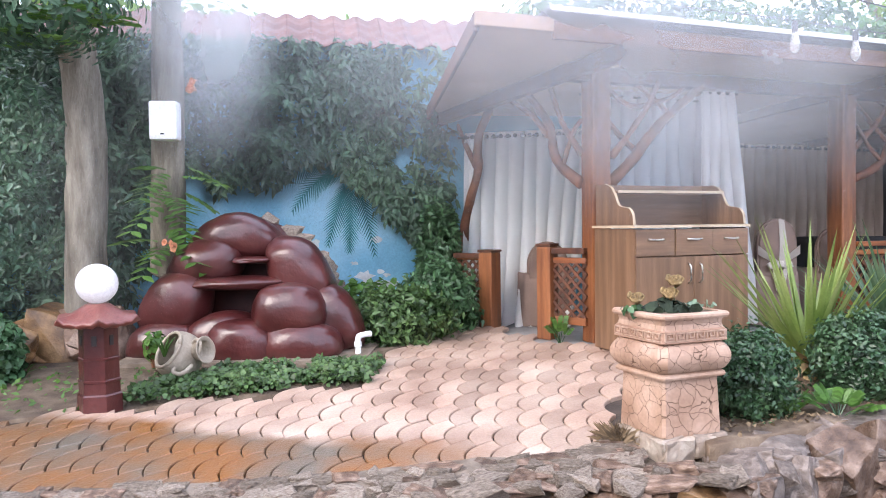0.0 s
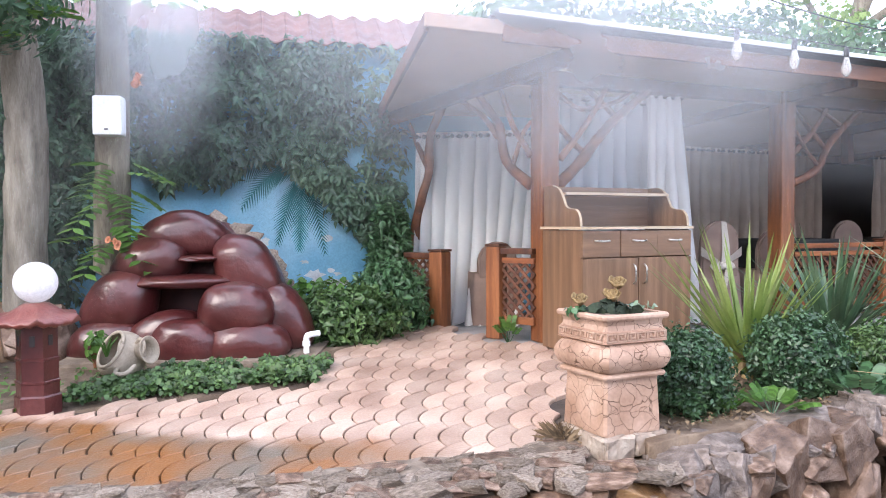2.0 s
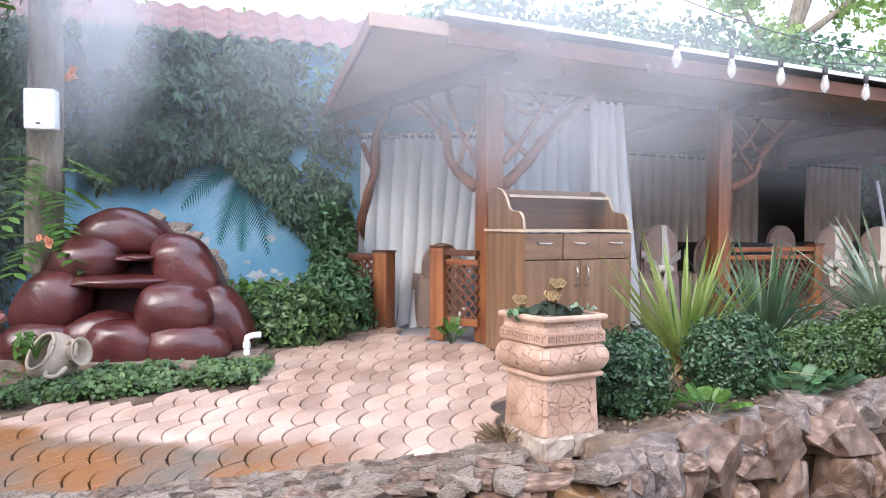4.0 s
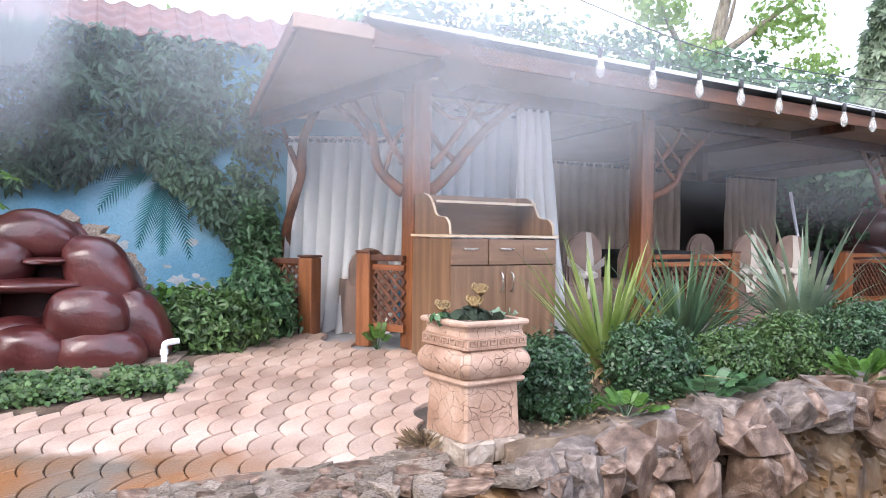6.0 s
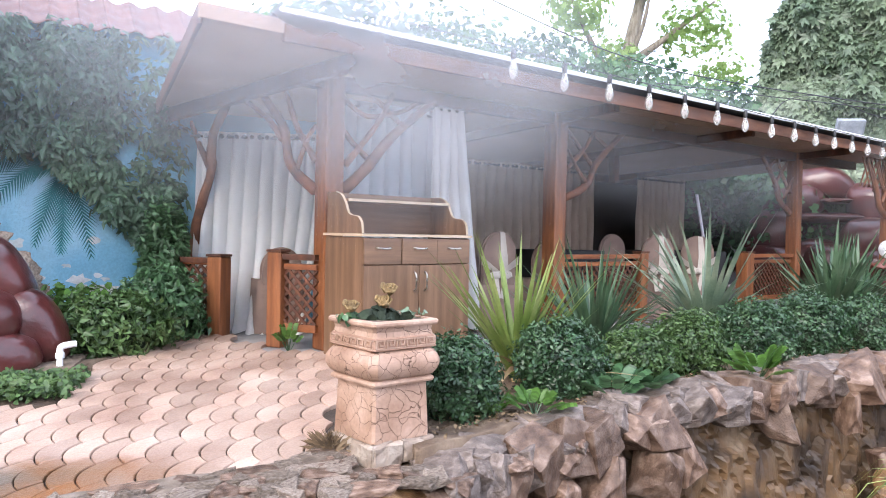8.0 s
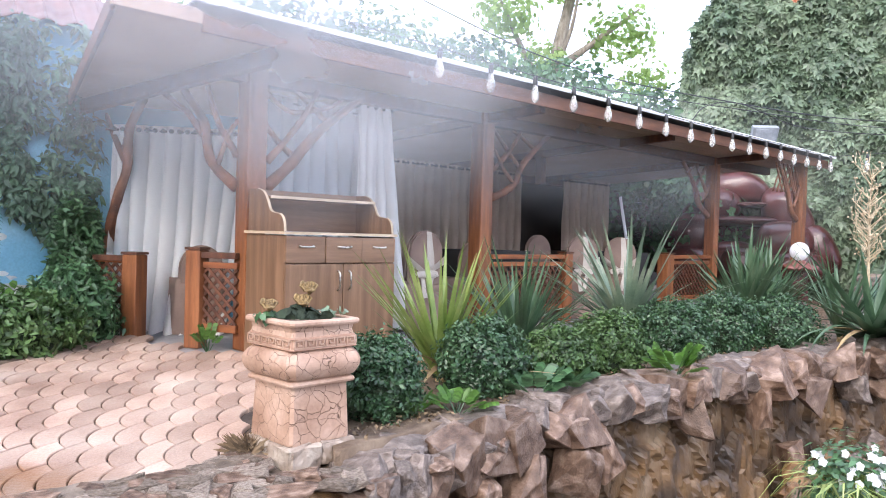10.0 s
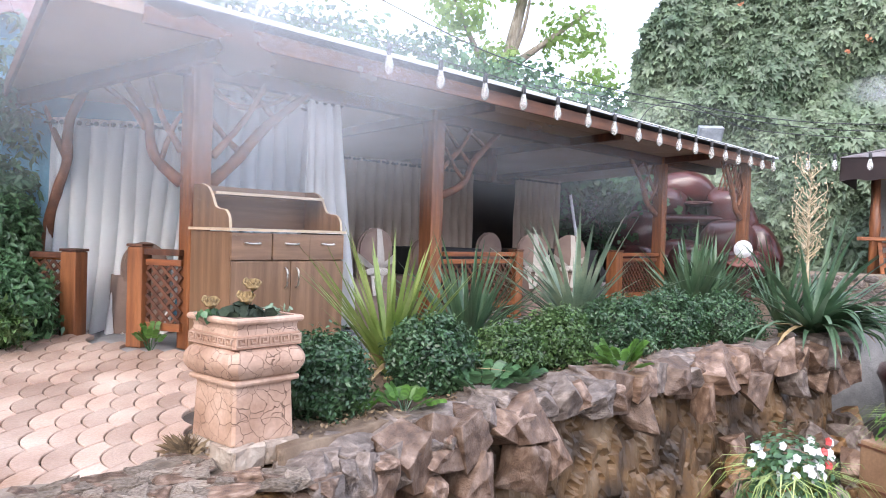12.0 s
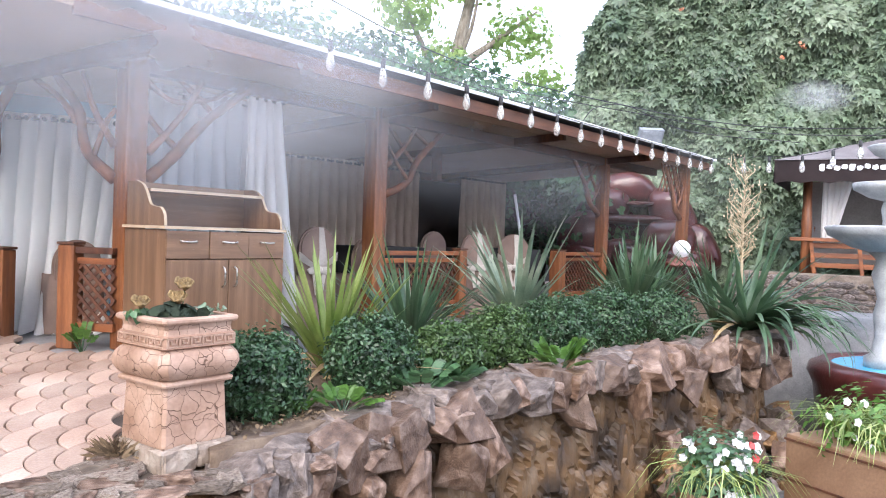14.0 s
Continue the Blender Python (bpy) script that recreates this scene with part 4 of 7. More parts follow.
# ---- curtains ----
def curtain(name, p0, p1, z0, z1, folds, material, label, amp=0.045, gather=0.0, seed=1, eyelets=True, puddle=0.0):
    p0, p1 = Vector((*p0, 0)), Vector((*p1, 0))
    d = p1 - p0
    L = d.length
    e = thing(name, label, "curtain", "curtains of the pavilion", at=p0, rz=math.degrees(math.atan2(d.y, d.x)))
    bm = bmesh.new()
    nx, nz = folds * 10, 26
    g = []
    for j in range(nz + 1):
        t = j / nz
        row = []
        for i in range(nx + 1):
            s = i / nx
            ph = s * folds * 2 * math.pi + 1.3 * noise.noise(Vector((s * 6, t * 1.2, seed)))
            k = amp * (0.55 + 0.6 * t) * (0.7 + 0.8 * abs(noise.noise(Vector((s * 5, seed, 0.3)))))
            x = L * s * (1 - gather * t * s) + 0.02 * math.sin(ph * 1.0 + 1.0)
            y = k * math.sin(ph) + 0.03 * noise.noise(Vector((s * 9, t * 3, seed + 4)))
            row.append(bm.verts.new((x, y - puddle * t ** 3, z1 + (z0 - z1) * t + 0.012 * math.sin(ph + 0.4) * t)))
        g.append(row)
    for a, b in zip(g, g[1:]):
        for i in range(nx):
            bm.faces.new((a[i], a[i + 1], b[i + 1], b[i]))
    part("cloth", bm, material, e, smooth=True)
    bm = rod(bmesh.new(), (-0.05, 0.0, z1 - 0.045), (L + 0.05, 0.0, z1 - 0.045), 0.011, seg=8)
    part("curtain_rod", bm, BLACKP, e, "dark curtain rod")
    if eyelets:
        for i in range(folds * 2):
            x = L * (i + 0.5) / (folds * 2) * (1 - 0)
            bm = rod(bmesh.new(), (x, -amp * 0.55 - 0.022, z1 - 0.045), (x, -amp * 0.55 - 0.012, z1 - 0.045), 0.021, seg=10)
            part("eyelet", bm, BLACKP, e)
    return e
curtain("curtain", (-0.16, 7.62), (1.06, 7.42), 0.01, 1.80, 9, CLOTHW, "long white eyelet curtain reaching the floor", 0.055, 0.16, 2, puddle=0.42)
q0, q1 = W(0.22, 0.34), W(1.42, 0.34)
curtain("curtain", q0[:2], q1[:2], 0.10, 2.0, 8, SHEER, "sheer grey-white curtain hung beside the corner post", 0.045, 0.0, 5, False)
q0, q1 = W(1.17, 0.12), W(1.50, 0.10)
curtain("curtain", q0[:2], q1[:2], 0.06, 2.03, 4, CLOTHW, "opaque white curtain gathered beside the sheer one", 0.04, -0.75, 6, False)
for a0, a1, n, lb in ((0.6, 3.3, 15, "beige eyelet curtain along the pavilion's back"), (3.35, 6.3, 17, "beige eyelet curtain along the pavilion's back"), (7.35, 8.7, 8, "short beige eyelet curtain beside a dark opening")):
    q0, q1 = W(a0, 2.6), W(a1, 2.6)
    curtain("curtain", q0[:2], q1[:2], 0.05, 1.90, n, CLOTHB, lb, 0.045, 0.0, int(a0 * 7))
# dark backing wall added behind the pavilion; its shade is put into the colour
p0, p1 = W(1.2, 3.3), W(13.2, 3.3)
solo("wall_back", bx((p0 + p1) / 2 + Vector((0, 0, 0.952)), ((p1 - p0).length, 0.12, 1.92), RA), WALLD, "dark backing wall added behind the pavilion, shade put into its colour", "wall", kind="structure")

# ---- sideboard ----
def sideboard():
    w, d, h = 1.0, 0.48, 0.92
    e = thing("sideboard", "walnut laminate sideboard with drawers, doors and curved upper shelf", "sideboard", at=(1.131, 5.55, -0.035), rz=27.5)
    # local axes: x along the front, y into it; the front's left corner is the origin shifted below
    part("side_panel", bx((0.009, d / 2, h / 2 + 0.01), (0.018, d, h - 0.04), bevel=0.002), LAM, e)
    part("side_panel", bx((w - 0.009, d / 2, h / 2 + 0.01), (0.018, d, h - 0.04), bevel=0.002), LAM, e)
    part("back_panel", bx((w / 2, d - 0.006, h / 2 + 0.01), (w - 0.04, 0.008, h - 0.06)), LAM, e)
    part("bottom_panel", bx((w / 2, d / 2, 0.06), (w - 0.04, d - 0.02, 0.018)), LAMH, e)
    part("plinth", bx((w / 2, 0.05, 0.026), (w - 0.04, 0.016, 0.05)), EDGE, e, "pale plinth strip")
    part("worktop", bx((w / 2, d / 2 - 0.008, h + 0.004), (w + 0.03, d + 0.03, 0.018), bevel=0.002), LAMH, e)
    part("edge_band", bx((w / 2, -0.0245, h + 0.004), (w + 0.03, 0.003, 0.019)), EDGE, e, "light edge strip")
    part("edge_band", bx((-0.0165, d / 2 - 0.008, h + 0.004), (0.003, d + 0.03, 0.019)), EDGE, e, "light edge strip")
    tw = w / 3
    for i in range(3):
        x = tw * (i + 0.5)
        dr = part("drawer", bx((x, -0.009 - (0.006 if i == 1 else 0), h - 0.11), (tw - 0.006, 0.018, 0.185), bevel=0.002), LAMH, e)
        hb = bmesh.new()
        sweep(hb, curve_through([(x - 0.06, -0.02, h - 0.085), (x - 0.05, -0.042, h - 0.087), (x, -0.046, h - 0.09), (x + 0.05, -0.042, h - 0.087), (x + 0.06, -0.02, h - 0.085)], 4), [0.0065] * 17, 8)
        part("handle", hb, STEEL, dr, "bright curved metal handle", True)
    dz, dw = (0.055 + h - 0.21) / 2, w / 2
    for i in range(2):
        x = dw * (i + 0.5)
        do = part("door", bx((x, -0.009, dz), (dw - 0.006, 0.018, h - 0.21 - 0.055), bevel=0.002), LAM, e)
        hx = x + (dw / 2 - 0.05) * (1 if i == 0 else -1)
        hb = bmesh.new()
        zc = h - 0.33
        sweep(hb, curve_through([(hx, -0.02, zc + 0.07), (hx, -0.045, zc + 0.05), (hx, -0.048, zc), (hx, -0.045, zc - 0.05), (hx, -0.02, zc - 0.07)], 4), [0.0065] * 17, 8)
        part("handle", hb, STEEL, do, "bright curved metal handle", True)
    # upper shelf with scrolled sides
    H = 0.30
    prof = [(0.01, 0), (0.02, 0.07), (0.06, 0.115), (0.11, 0.125), (0.15, 0.13), (0.19, 0.15), (0.23, 0.22), (0.28, 0.275), (0.35, H), (d - 0.02, H), (d - 0.02, 0)]
    pr = [Vector((0, y, z)) for y, z in prof]
    crv = [p for p in curve_through(pr[:9], 5)]
    for x0 in (0.0, w - 0.018):
        bm = bmesh.new()
        out = [Vector((x0, p.y, h + 0.014 + p.z)) for p in crv] + [Vector((x0, d - 0.02, h + 0.014 + H)), Vector((x0, d - 0.02, h + 0.014))]
        f = bm.faces.new([bm.verts.new(p) for p in out])
        r = bmesh.ops.extrude_face_region(bm, geom=[f])
        bmesh.ops.translate(bm, vec=(0.018, 0, 0), verts=[g for g in r["geom"] if isinstance(g, bmesh.types.BMVert)])
        bmesh.ops.recalc_face_normals(bm, faces=bm.faces)
        sp = part("scrolled_side", bm, LAM, e)
        bm = bmesh.new()
        ring = []
        for p in crv:
            ring.append([bm.verts.new((x0 + dx, p.y - 0.0015, h + 0.0155 + p.z)) for dx in (-0.001, 0.019)])
        for a, b in zip(ring, ring[1:]):
            bm.faces.new((a[0], a[1], b[1], b[0]))
        r = bmesh.ops.extrude_face_region(bm, geom=bm.faces[:])
        bmesh.ops.translate(bm, vec=(0, -0.002, 0.002), verts=[g for g in r["geom"] if isinstance(g, bmesh.types.BMVert)])
        part("edge_band", bm, EDGE, sp, "light edge strip")
    part("upper_back", bx((w / 2, d - 0.026, h + 0.014 + H / 2), (w - 0.036, 0.012, H)), LAMH, e)
    sh = part("upper_shelf", bx((w / 2, 0.31, h + H - 0.045), (w - 0.036, 0.20, 0.018), bevel=0.002), LAMH, e)
    part("edge_band", bx((w / 2, 0.2075, h + H - 0.045), (w - 0.036, 0.004, 0.02)), EDGE, sh, "light edge strip")
    return e
sideboard()

# ---- planter ----
def planter():
    e = thing("planter", "crackled pink clay pedestal planter with a key-pattern band", "planter", at=(1.05, 4.0, -0.205), rz=27.5)
    def sq(bm, prof, rnd=0.012):
        rings = []
        for s, z in prof:
            h = s / 2
            c = rnd
            ring = [(h, -h + c), (h, h - c), (h - c, h), (-h + c, h), (-h, h - c), (-h, -h + c), (-h + c, -h), (h - c, -h)]
            rings.append([bm.verts.new((x, y, z)) for x, y in ring])
        for a, b in zip(rings, rings[1:]):
            for k in range(8):
                bm.faces.new((a[k], a[(k + 1) % 8], b[(k + 1) % 8], b[k]))
        bm.faces.new(rings[0][::-1]); bm.faces.new(rings[-1])
        return bm
    part("column", sq(bmesh.new(), [(0.315, 0.118), (0.318, 0.13), (0.300, 0.37), (0.302, 0.385)]), CRACK, e)
    part("moulding", sq(bmesh.new(), [(0.305, 0.385), (0.345, 0.392), (0.352, 0.402), (0.345, 0.412), (0.325, 0.418)]), CLAYP, e)
    bul = [(0.325, 0.418)] + [(0.335 + 0.068 * math.sin(math.pi * t) ** 0.75 - 0.0 * t, 0.418 + 0.138 * t) for t in [i / 12 for i in range(1, 13)]]
    part("bowl", sq(bmesh.new(), bul + [(0.352, 0.56)], 0.03), CRACK, e, smooth=False)
    # darker clay here paints the recess shade behind the raised key pattern
    part("band", sq(bmesh.new(), [(0.352, 0.56), (0.362, 0.565), (0.352, 0.572), (0.345, 0.61), (0.352, 0.614), (0.340, 0.622)]), CLAYD, e, "clay band with the recess shade in its colour")
    part("neck", sq(bmesh.new(), [(0.336, 0.622), (0.326, 0.645), (0.335, 0.668)]), CRACK, e)
    bm = bmesh.new()
    o, i = 0.374, 0.31
    sq(bm, [(0.335, 0.668), (o - 0.01, 0.671), (o, 0.68), (o, 0.69), (o - 0.012, 0.698), (i, 0.698), (i - 0.004, 0.68)], 0.014)
    part("rim", bm, CLAYP, e)
    part("soil", bx((0, 0, 0.684), (0.306, 0.306, 0.02)), SOIL, e)
    # raised key pattern on the four sides
    key = [(0, 0, 1, 0.14), (0, 0.86, 1, 1), (0, 0, 0.12, 1), (0.75, 0.3, 0.87, 0.86), (0.32, 0.3, 0.87, 0.44), (0.32, 0.3, 0.44, 0.7)]
    for k in range(4):
        rot = Matrix.Rotation(math.pi / 2 * k, 3, "Z")
        for c in range(6):
            bm = bmesh.new()
            u0 = -0.166 + c * 0.0555
            for a, b, c2, d2 in key:
                s = Vector(((c2 - a) * 0.054, 0.010, (d2 - b) * 0.042))
                cc = Vector((u0 + (a + c2) / 2 * 0.054, -0.1755, 0.570 + (b + d2) / 2 * 0.042))
                box(bm, rot @ cc, s, rot)
            part("key_relief", bm, CLAYP, e)
    # rough stones under the foot
    rg = random.Random(3)
    for k in range(4):
        rot = Matrix.Rotation(math.pi / 2 * k, 3, "Z")
        for j in range(2):
            bm = bx((0, 0, 0), (0.174, 0.13, 0.122), bevel=0.016)
            bmesh.ops.subdivide_edges(bm, edges=bm.edges[:], cuts=1)
            for v in bm.verts:
                v.co += Vector([0.016 * noise.noise(v.co * 18 + Vector((k * 3.1, j * 5.7, q))) for q in (0, 5, 9)])
            ob = part("base_stone", bm, BASE, e)
            ob.matrix_basis = Matrix.Translation(rot @ Vector((-0.083 + j * 0.166, -0.108, 0.058))) @ rot.to_4x4()
    return e
pl = planter()
pl.matrix_world = pl.matrix_world @ Matrix.Diagonal((1.08, 1.08, 1.0, 1))
def cloth_flower(name, at, stem, r, label, m, tilt=(0, 0)):
    e = thing(name, label, "flower", "artificial flowers in the planter", at=at)
    top = Vector(stem)
    part("stem", sweep(bmesh.new(), curve_through([(0, 0, 0), top * 0.5 + Vector((0.01, 0, 0)), top], 4), [0.003] * 9, 6), LEAFX, e)
    prof = [(0.02, -0.35), (0.6, -0.3), (1.0, 0.15), (0.95, 0.3), (0.8, 0.28), (0.74, 0.05), (0.6, 0.1), (0.58, 0.42), (0.48, 0.44), (0.4, 0.12), (0.3, 0.2), (0.26, 0.5), (0.14, 0.5), (0.03, 0.3)]
    bm = lathe(bmesh.new(), [(a * r, b * r) for a, b in prof], 18)
    for v in bm.verts:
        a = math.atan2(v.co.y, v.co.x)
        v.co.z += 0.14 * r * math.sin(5 * a + 9 * v.co.length / r)
        v.co *= 1 + 0.12 * math.sin(3 * a + 40 * v.co.z)
    bmesh.ops.transform(bm, matrix=Matrix.Translation(top) @ Matrix.Rotation(0.5, 4, "X"), verts=bm.verts)
    part("bloom", bm, m, e, smooth=True)
    return e
PZ = 0.488
cloth_flower("cloth_rose", (0.90, 3.93, PZ), (-0.02, 0.0, 0.065), 0.042, "faded cream artificial rose", PETALY)
cloth_flower("cloth_rose", (1.04, 3.94, PZ), (0.0, 0.0, 0.085), 0.044, "faded cream artificial rose", PETALY)
cloth_flower("cloth_rose", (1.05, 3.96, PZ), (0.02, 0.0, 0.145), 0.044, "tall faded cream artificial rose", PETALY)
def cloth_leaves(at, n, r, m, label, seed, size):
    rr = np.random.default_rng(seed)
    P = np.array(at) + rr.normal(0, 1, (n, 3)) * np.array([r, r * 0.6, r * 0.3]) + np.array([0, 0, r * 0.3])
    N = rr.normal(0, 1, (n, 3)) + np.array([0, -0.6, 0.8])
    return tagged(new("cloth_leaves", leaves_mesh("cloth_leaves", P, N, size, m, IVY, 0.2, seed)), label, "foliage", "artificial leaves in the planter")
cloth_leaves((1.02, 3.92, PZ + 0.01), 34, 0.06, LEAFSHADE, "dark green artificial leaves", 4, 0.085)
cloth_leaves((0.89, 3.94, PZ + 0.01), 22, 0.042, LEAFV, "green artificial leaves", 5, 0.045)
cloth_leaves((1.17, 3.98, PZ + 0.012), 26, 0.05, YUCCAS, "green artificial leaves with pale tips", 6, 0.045)

# ---- garden lantern ----
def lantern(at, label, sc=1.0):
    e = thing("garden_lantern", label, "lantern", "globe lanterns", at=at)
    hexp = lambda prof, ph=0.26: lathe(bmesh.new(), [(r * sc, z * sc) for r, z in prof], 6, Matrix.Rotation(ph, 4, "Z"))
    part("shaft", hexp([(0.128, -0.06), (0.128, 0.05), (0.118, 0.06), (0.118, 0.125), (0.123, 0.13), (0.123, 0.14), (0.115, 0.145), (0.115, 0.255), (0.120, 0.26), (0.120, 0.27), (0.112, 0.275), (0.112, 0.47)]), MAROON, e)
    for k in range(6):
        a = 0.26 + math.pi / 3 * (k + 0.5)
        bm = bx((0.098 * sc * math.cos(a), 0.098 * sc * math.sin(a), 0.375 * sc), (0.006, 0.03 * sc, 0.06 * sc), Matrix.Rotation(a, 3, "Z"), 0.002)
        part("slot", bm, BLACKP, e, "dark slot")
    bm = bmesh.new()
    seg = 36
    rings = []
    for r, z in ((0.10, 0.46), (0.19, 0.465), (0.235, 0.485), (0.225, 0.50), (0.16, 0.525), (0.10, 0.565), (0.07, 0.585), (0.05, 0.59)):
        ring = []
        for k in range(seg):
            a = 2 * math.pi * k / seg
            c = max(0.0, math.cos(6 * a)) ** 2 * (r / 0.235) ** 3
            ring.append(bm.verts.new(((r * (1 + 0.07 * c)) * sc * math.cos(a), (r * (1 + 0.07 * c)) * sc * math.sin(a), (z + 0.028 * c - 0.012 * (r > 0.15) * abs(math.sin(9 * a))) * sc)))
        rings.append(ring)
    for a, b in zip(rings, rings[1:]):
        for k in range(seg):
            bm.faces.new((a[k], a[(k + 1) % seg], b[(k + 1) % seg], b[k]))
    bm.faces.new(rings[0][::-1]); bm.faces.new(rings[-1])
    part("roof", bm, MAROOND, e, "scalloped faded red clay roof", True)
    bm = bmesh.new()
    bmesh.ops.create_uvsphere(bm, u_segments=32, v_segments=20, radius=0.119 * sc, matrix=Matrix.Translation((0, 0, 0.705 * sc)))
    part("globe", bm, GLOBE, e, "white opal glass globe", True)
    return e
lantern((-2.10, 4.42, -0.085), "maroon clay garden lantern with a white globe", 0.975)
lantern((7.6, 7.8, 0.16), "maroon garden lantern with a white globe behind yuccas", 0.95)

# ---- grotto fountain of glossy maroon boulders ----
def blob(c, r, seed, lump=0.06, taper=0.0, shear=0.0):
    bm = bmesh.new()
    bmesh.ops.create_icosphere(bm, subdivisions=4, radius=1)
    for v in bm.verts:
        n = v.co.normalized()
        k = 1 + lump * noise.noise(n * 1.6 + Vector((seed, seed * 2, 0))) + 0.02 * noise.noise(n * 4 + Vector((seed, 0, 3)))
        p = Vector([math.copysign(abs(q) ** 0.82, q) for q in n]) * k
        v.co = Vector(((p.x * (1 - taper * p.z) + shear * p.z) * r[0], p.y * r[1], p.z * r[2]))
    bmesh.ops.translate(bm, vec=c, verts=bm.verts)
    return bm
def grotto(at, rz, sc, label):
    e = thing("grotto_fountain", label, "fountain", "maroon grotto fountains", at=at, rz=rz)
    K = 0.0042 * sc
    # boulders: centre across, height, half width, half height, depth, half depth, taper, shear
    for i, (x, z, rx, rzz, y, ry, tp, sh) in enumerate([
            (414, 414, 74, 40, 0.26, 58, 0.40, 0.0), (364, 465, 60, 42, 0.16, 58, 0.15, 0.22), (532, 482, 52, 58, 0.15, 58, 0.12, -0.35), (316, 537, 56, 52, 0.06, 56, 0.15, 0.25),
            (522, 553, 60, 46, -0.08, 50, 0.1, 0.0), (598, 572, 44, 56, 0.08, 50, 0.2, -0.25), (300, 612, 62, 38, -0.02, 50, 0.1, 0.1), (402, 604, 66, 44, -0.05, 46, 0.2, 0.15),
            (440, 610, 56, 40, -0.15, 44, 0.1, 0.0), (545, 612, 66, 36, -0.12, 48, 0.1, 0.0)]):
        part("boulder", blob(((x - 445) * K, y * sc, (648 - z) * K * 0.95), (rx * 1.10 * K, ry * K, rzz * 1.10 * K), i + 1, 0.06, tp, sh), MAROON, e, smooth=True)
    part("ledge", blob((-20 * K, 0.05 * sc, (648 - 503) * K * 0.95), (94 * K, 52 * K, 13 * K), 40, 0.12), MAROON, e, smooth=True)
    part("spout_lip", blob((8 * K, 0.10 * sc, (648 - 460) * K * 0.95), (40 * K, 42 * K, 7 * K), 41, 0.2), MAROON, e, smooth=True)
    # mound behind the boulders, bell-shaped
    bm = bmesh.new()
    rows = []
    hs = (-20, 57, 123, 171, 214, 238, 251, 257)
    left = (-185, -178, -160, -130, -88, -52, -24, -4)
    right = (182, 172, 142, 112, 72, 40, 12, -2)
    for h, xl, xr in zip(hs, left, right):
        c, hw = (xl + xr) / 2, (xr - xl) / 2
        row = []
        for k in range(36):
            a = 2 * math.pi * k / 36
            w = 1 + 0.03 * noise.noise(Vector((math.cos(a), math.sin(a), h * 0.01)))
            row.append(bm.verts.new(((c + hw * math.cos(a) * w) * K, (0.54 + 0.24 * math.sin(a) * (0.45 + 0.55 * hw / 185)) * sc, h * K)))
        rows.append(row)
    for r0, r1 in zip(rows, rows[1:]):
        for k in range(36):
            bm.faces.new((r0[k], r0[(k + 1) % 36], r1[(k + 1) % 36], r1[k]))
    bm.faces.new(rows[-1])
    part("core", bm, MAROONR, e, smooth=True)
    # rough stones that back the mound
    rg = random.Random(7)
    for k in range(26):
        h = 40 + 212 * (k // 2) / 12
        x = (np.interp(h, hs, left) - 3) if k % 2 else (np.interp(h, hs, right) + 3)
        ob = new("back_stone", ROCKL0[k % 4])
        ob.parent = e
        ob.matrix_basis = Matrix.Translation((x * K, 0.52 * sc, (h - 8) * K)) @ Euler([rg.uniform(0, 6) for _ in range(3)]).to_matrix().to_4x4() @ Matrix.Scale(rg.uniform(0.10, 0.16) * sc, 4)
    return e
ROCKL0 = [rock_mesh(150 + i, BASE) for i in range(4)]
ROCKG = [rock_mesh(100 + i, STONEG) for i in range(4)]
ROCKB = [rock_mesh(200 + i, STONE) for i in range(6)]
ROCKO = [rock_mesh(300 + i, STONEO) for i in range(5)]
grotto((-1.68, 5.78, -0.08), 5, 1.0, "grotto fountain of glossy maroon painted boulders")
grotto((9.72, 11.28, 0.30), -38, 1.72, "second grotto fountain of glossy maroon boulders")
bm = bmesh.new()
slab(bm, [(-2.5, 5.32), (-0.75, 5.48), (-0.72, 6.3), (-2.6, 6.3)], -0.2, lambda x, y: slope(y) + 0.03)
solo("grotto_plinth", bm, VERGE, "grey cement plinth of the grotto", "plinth", kind="structure")

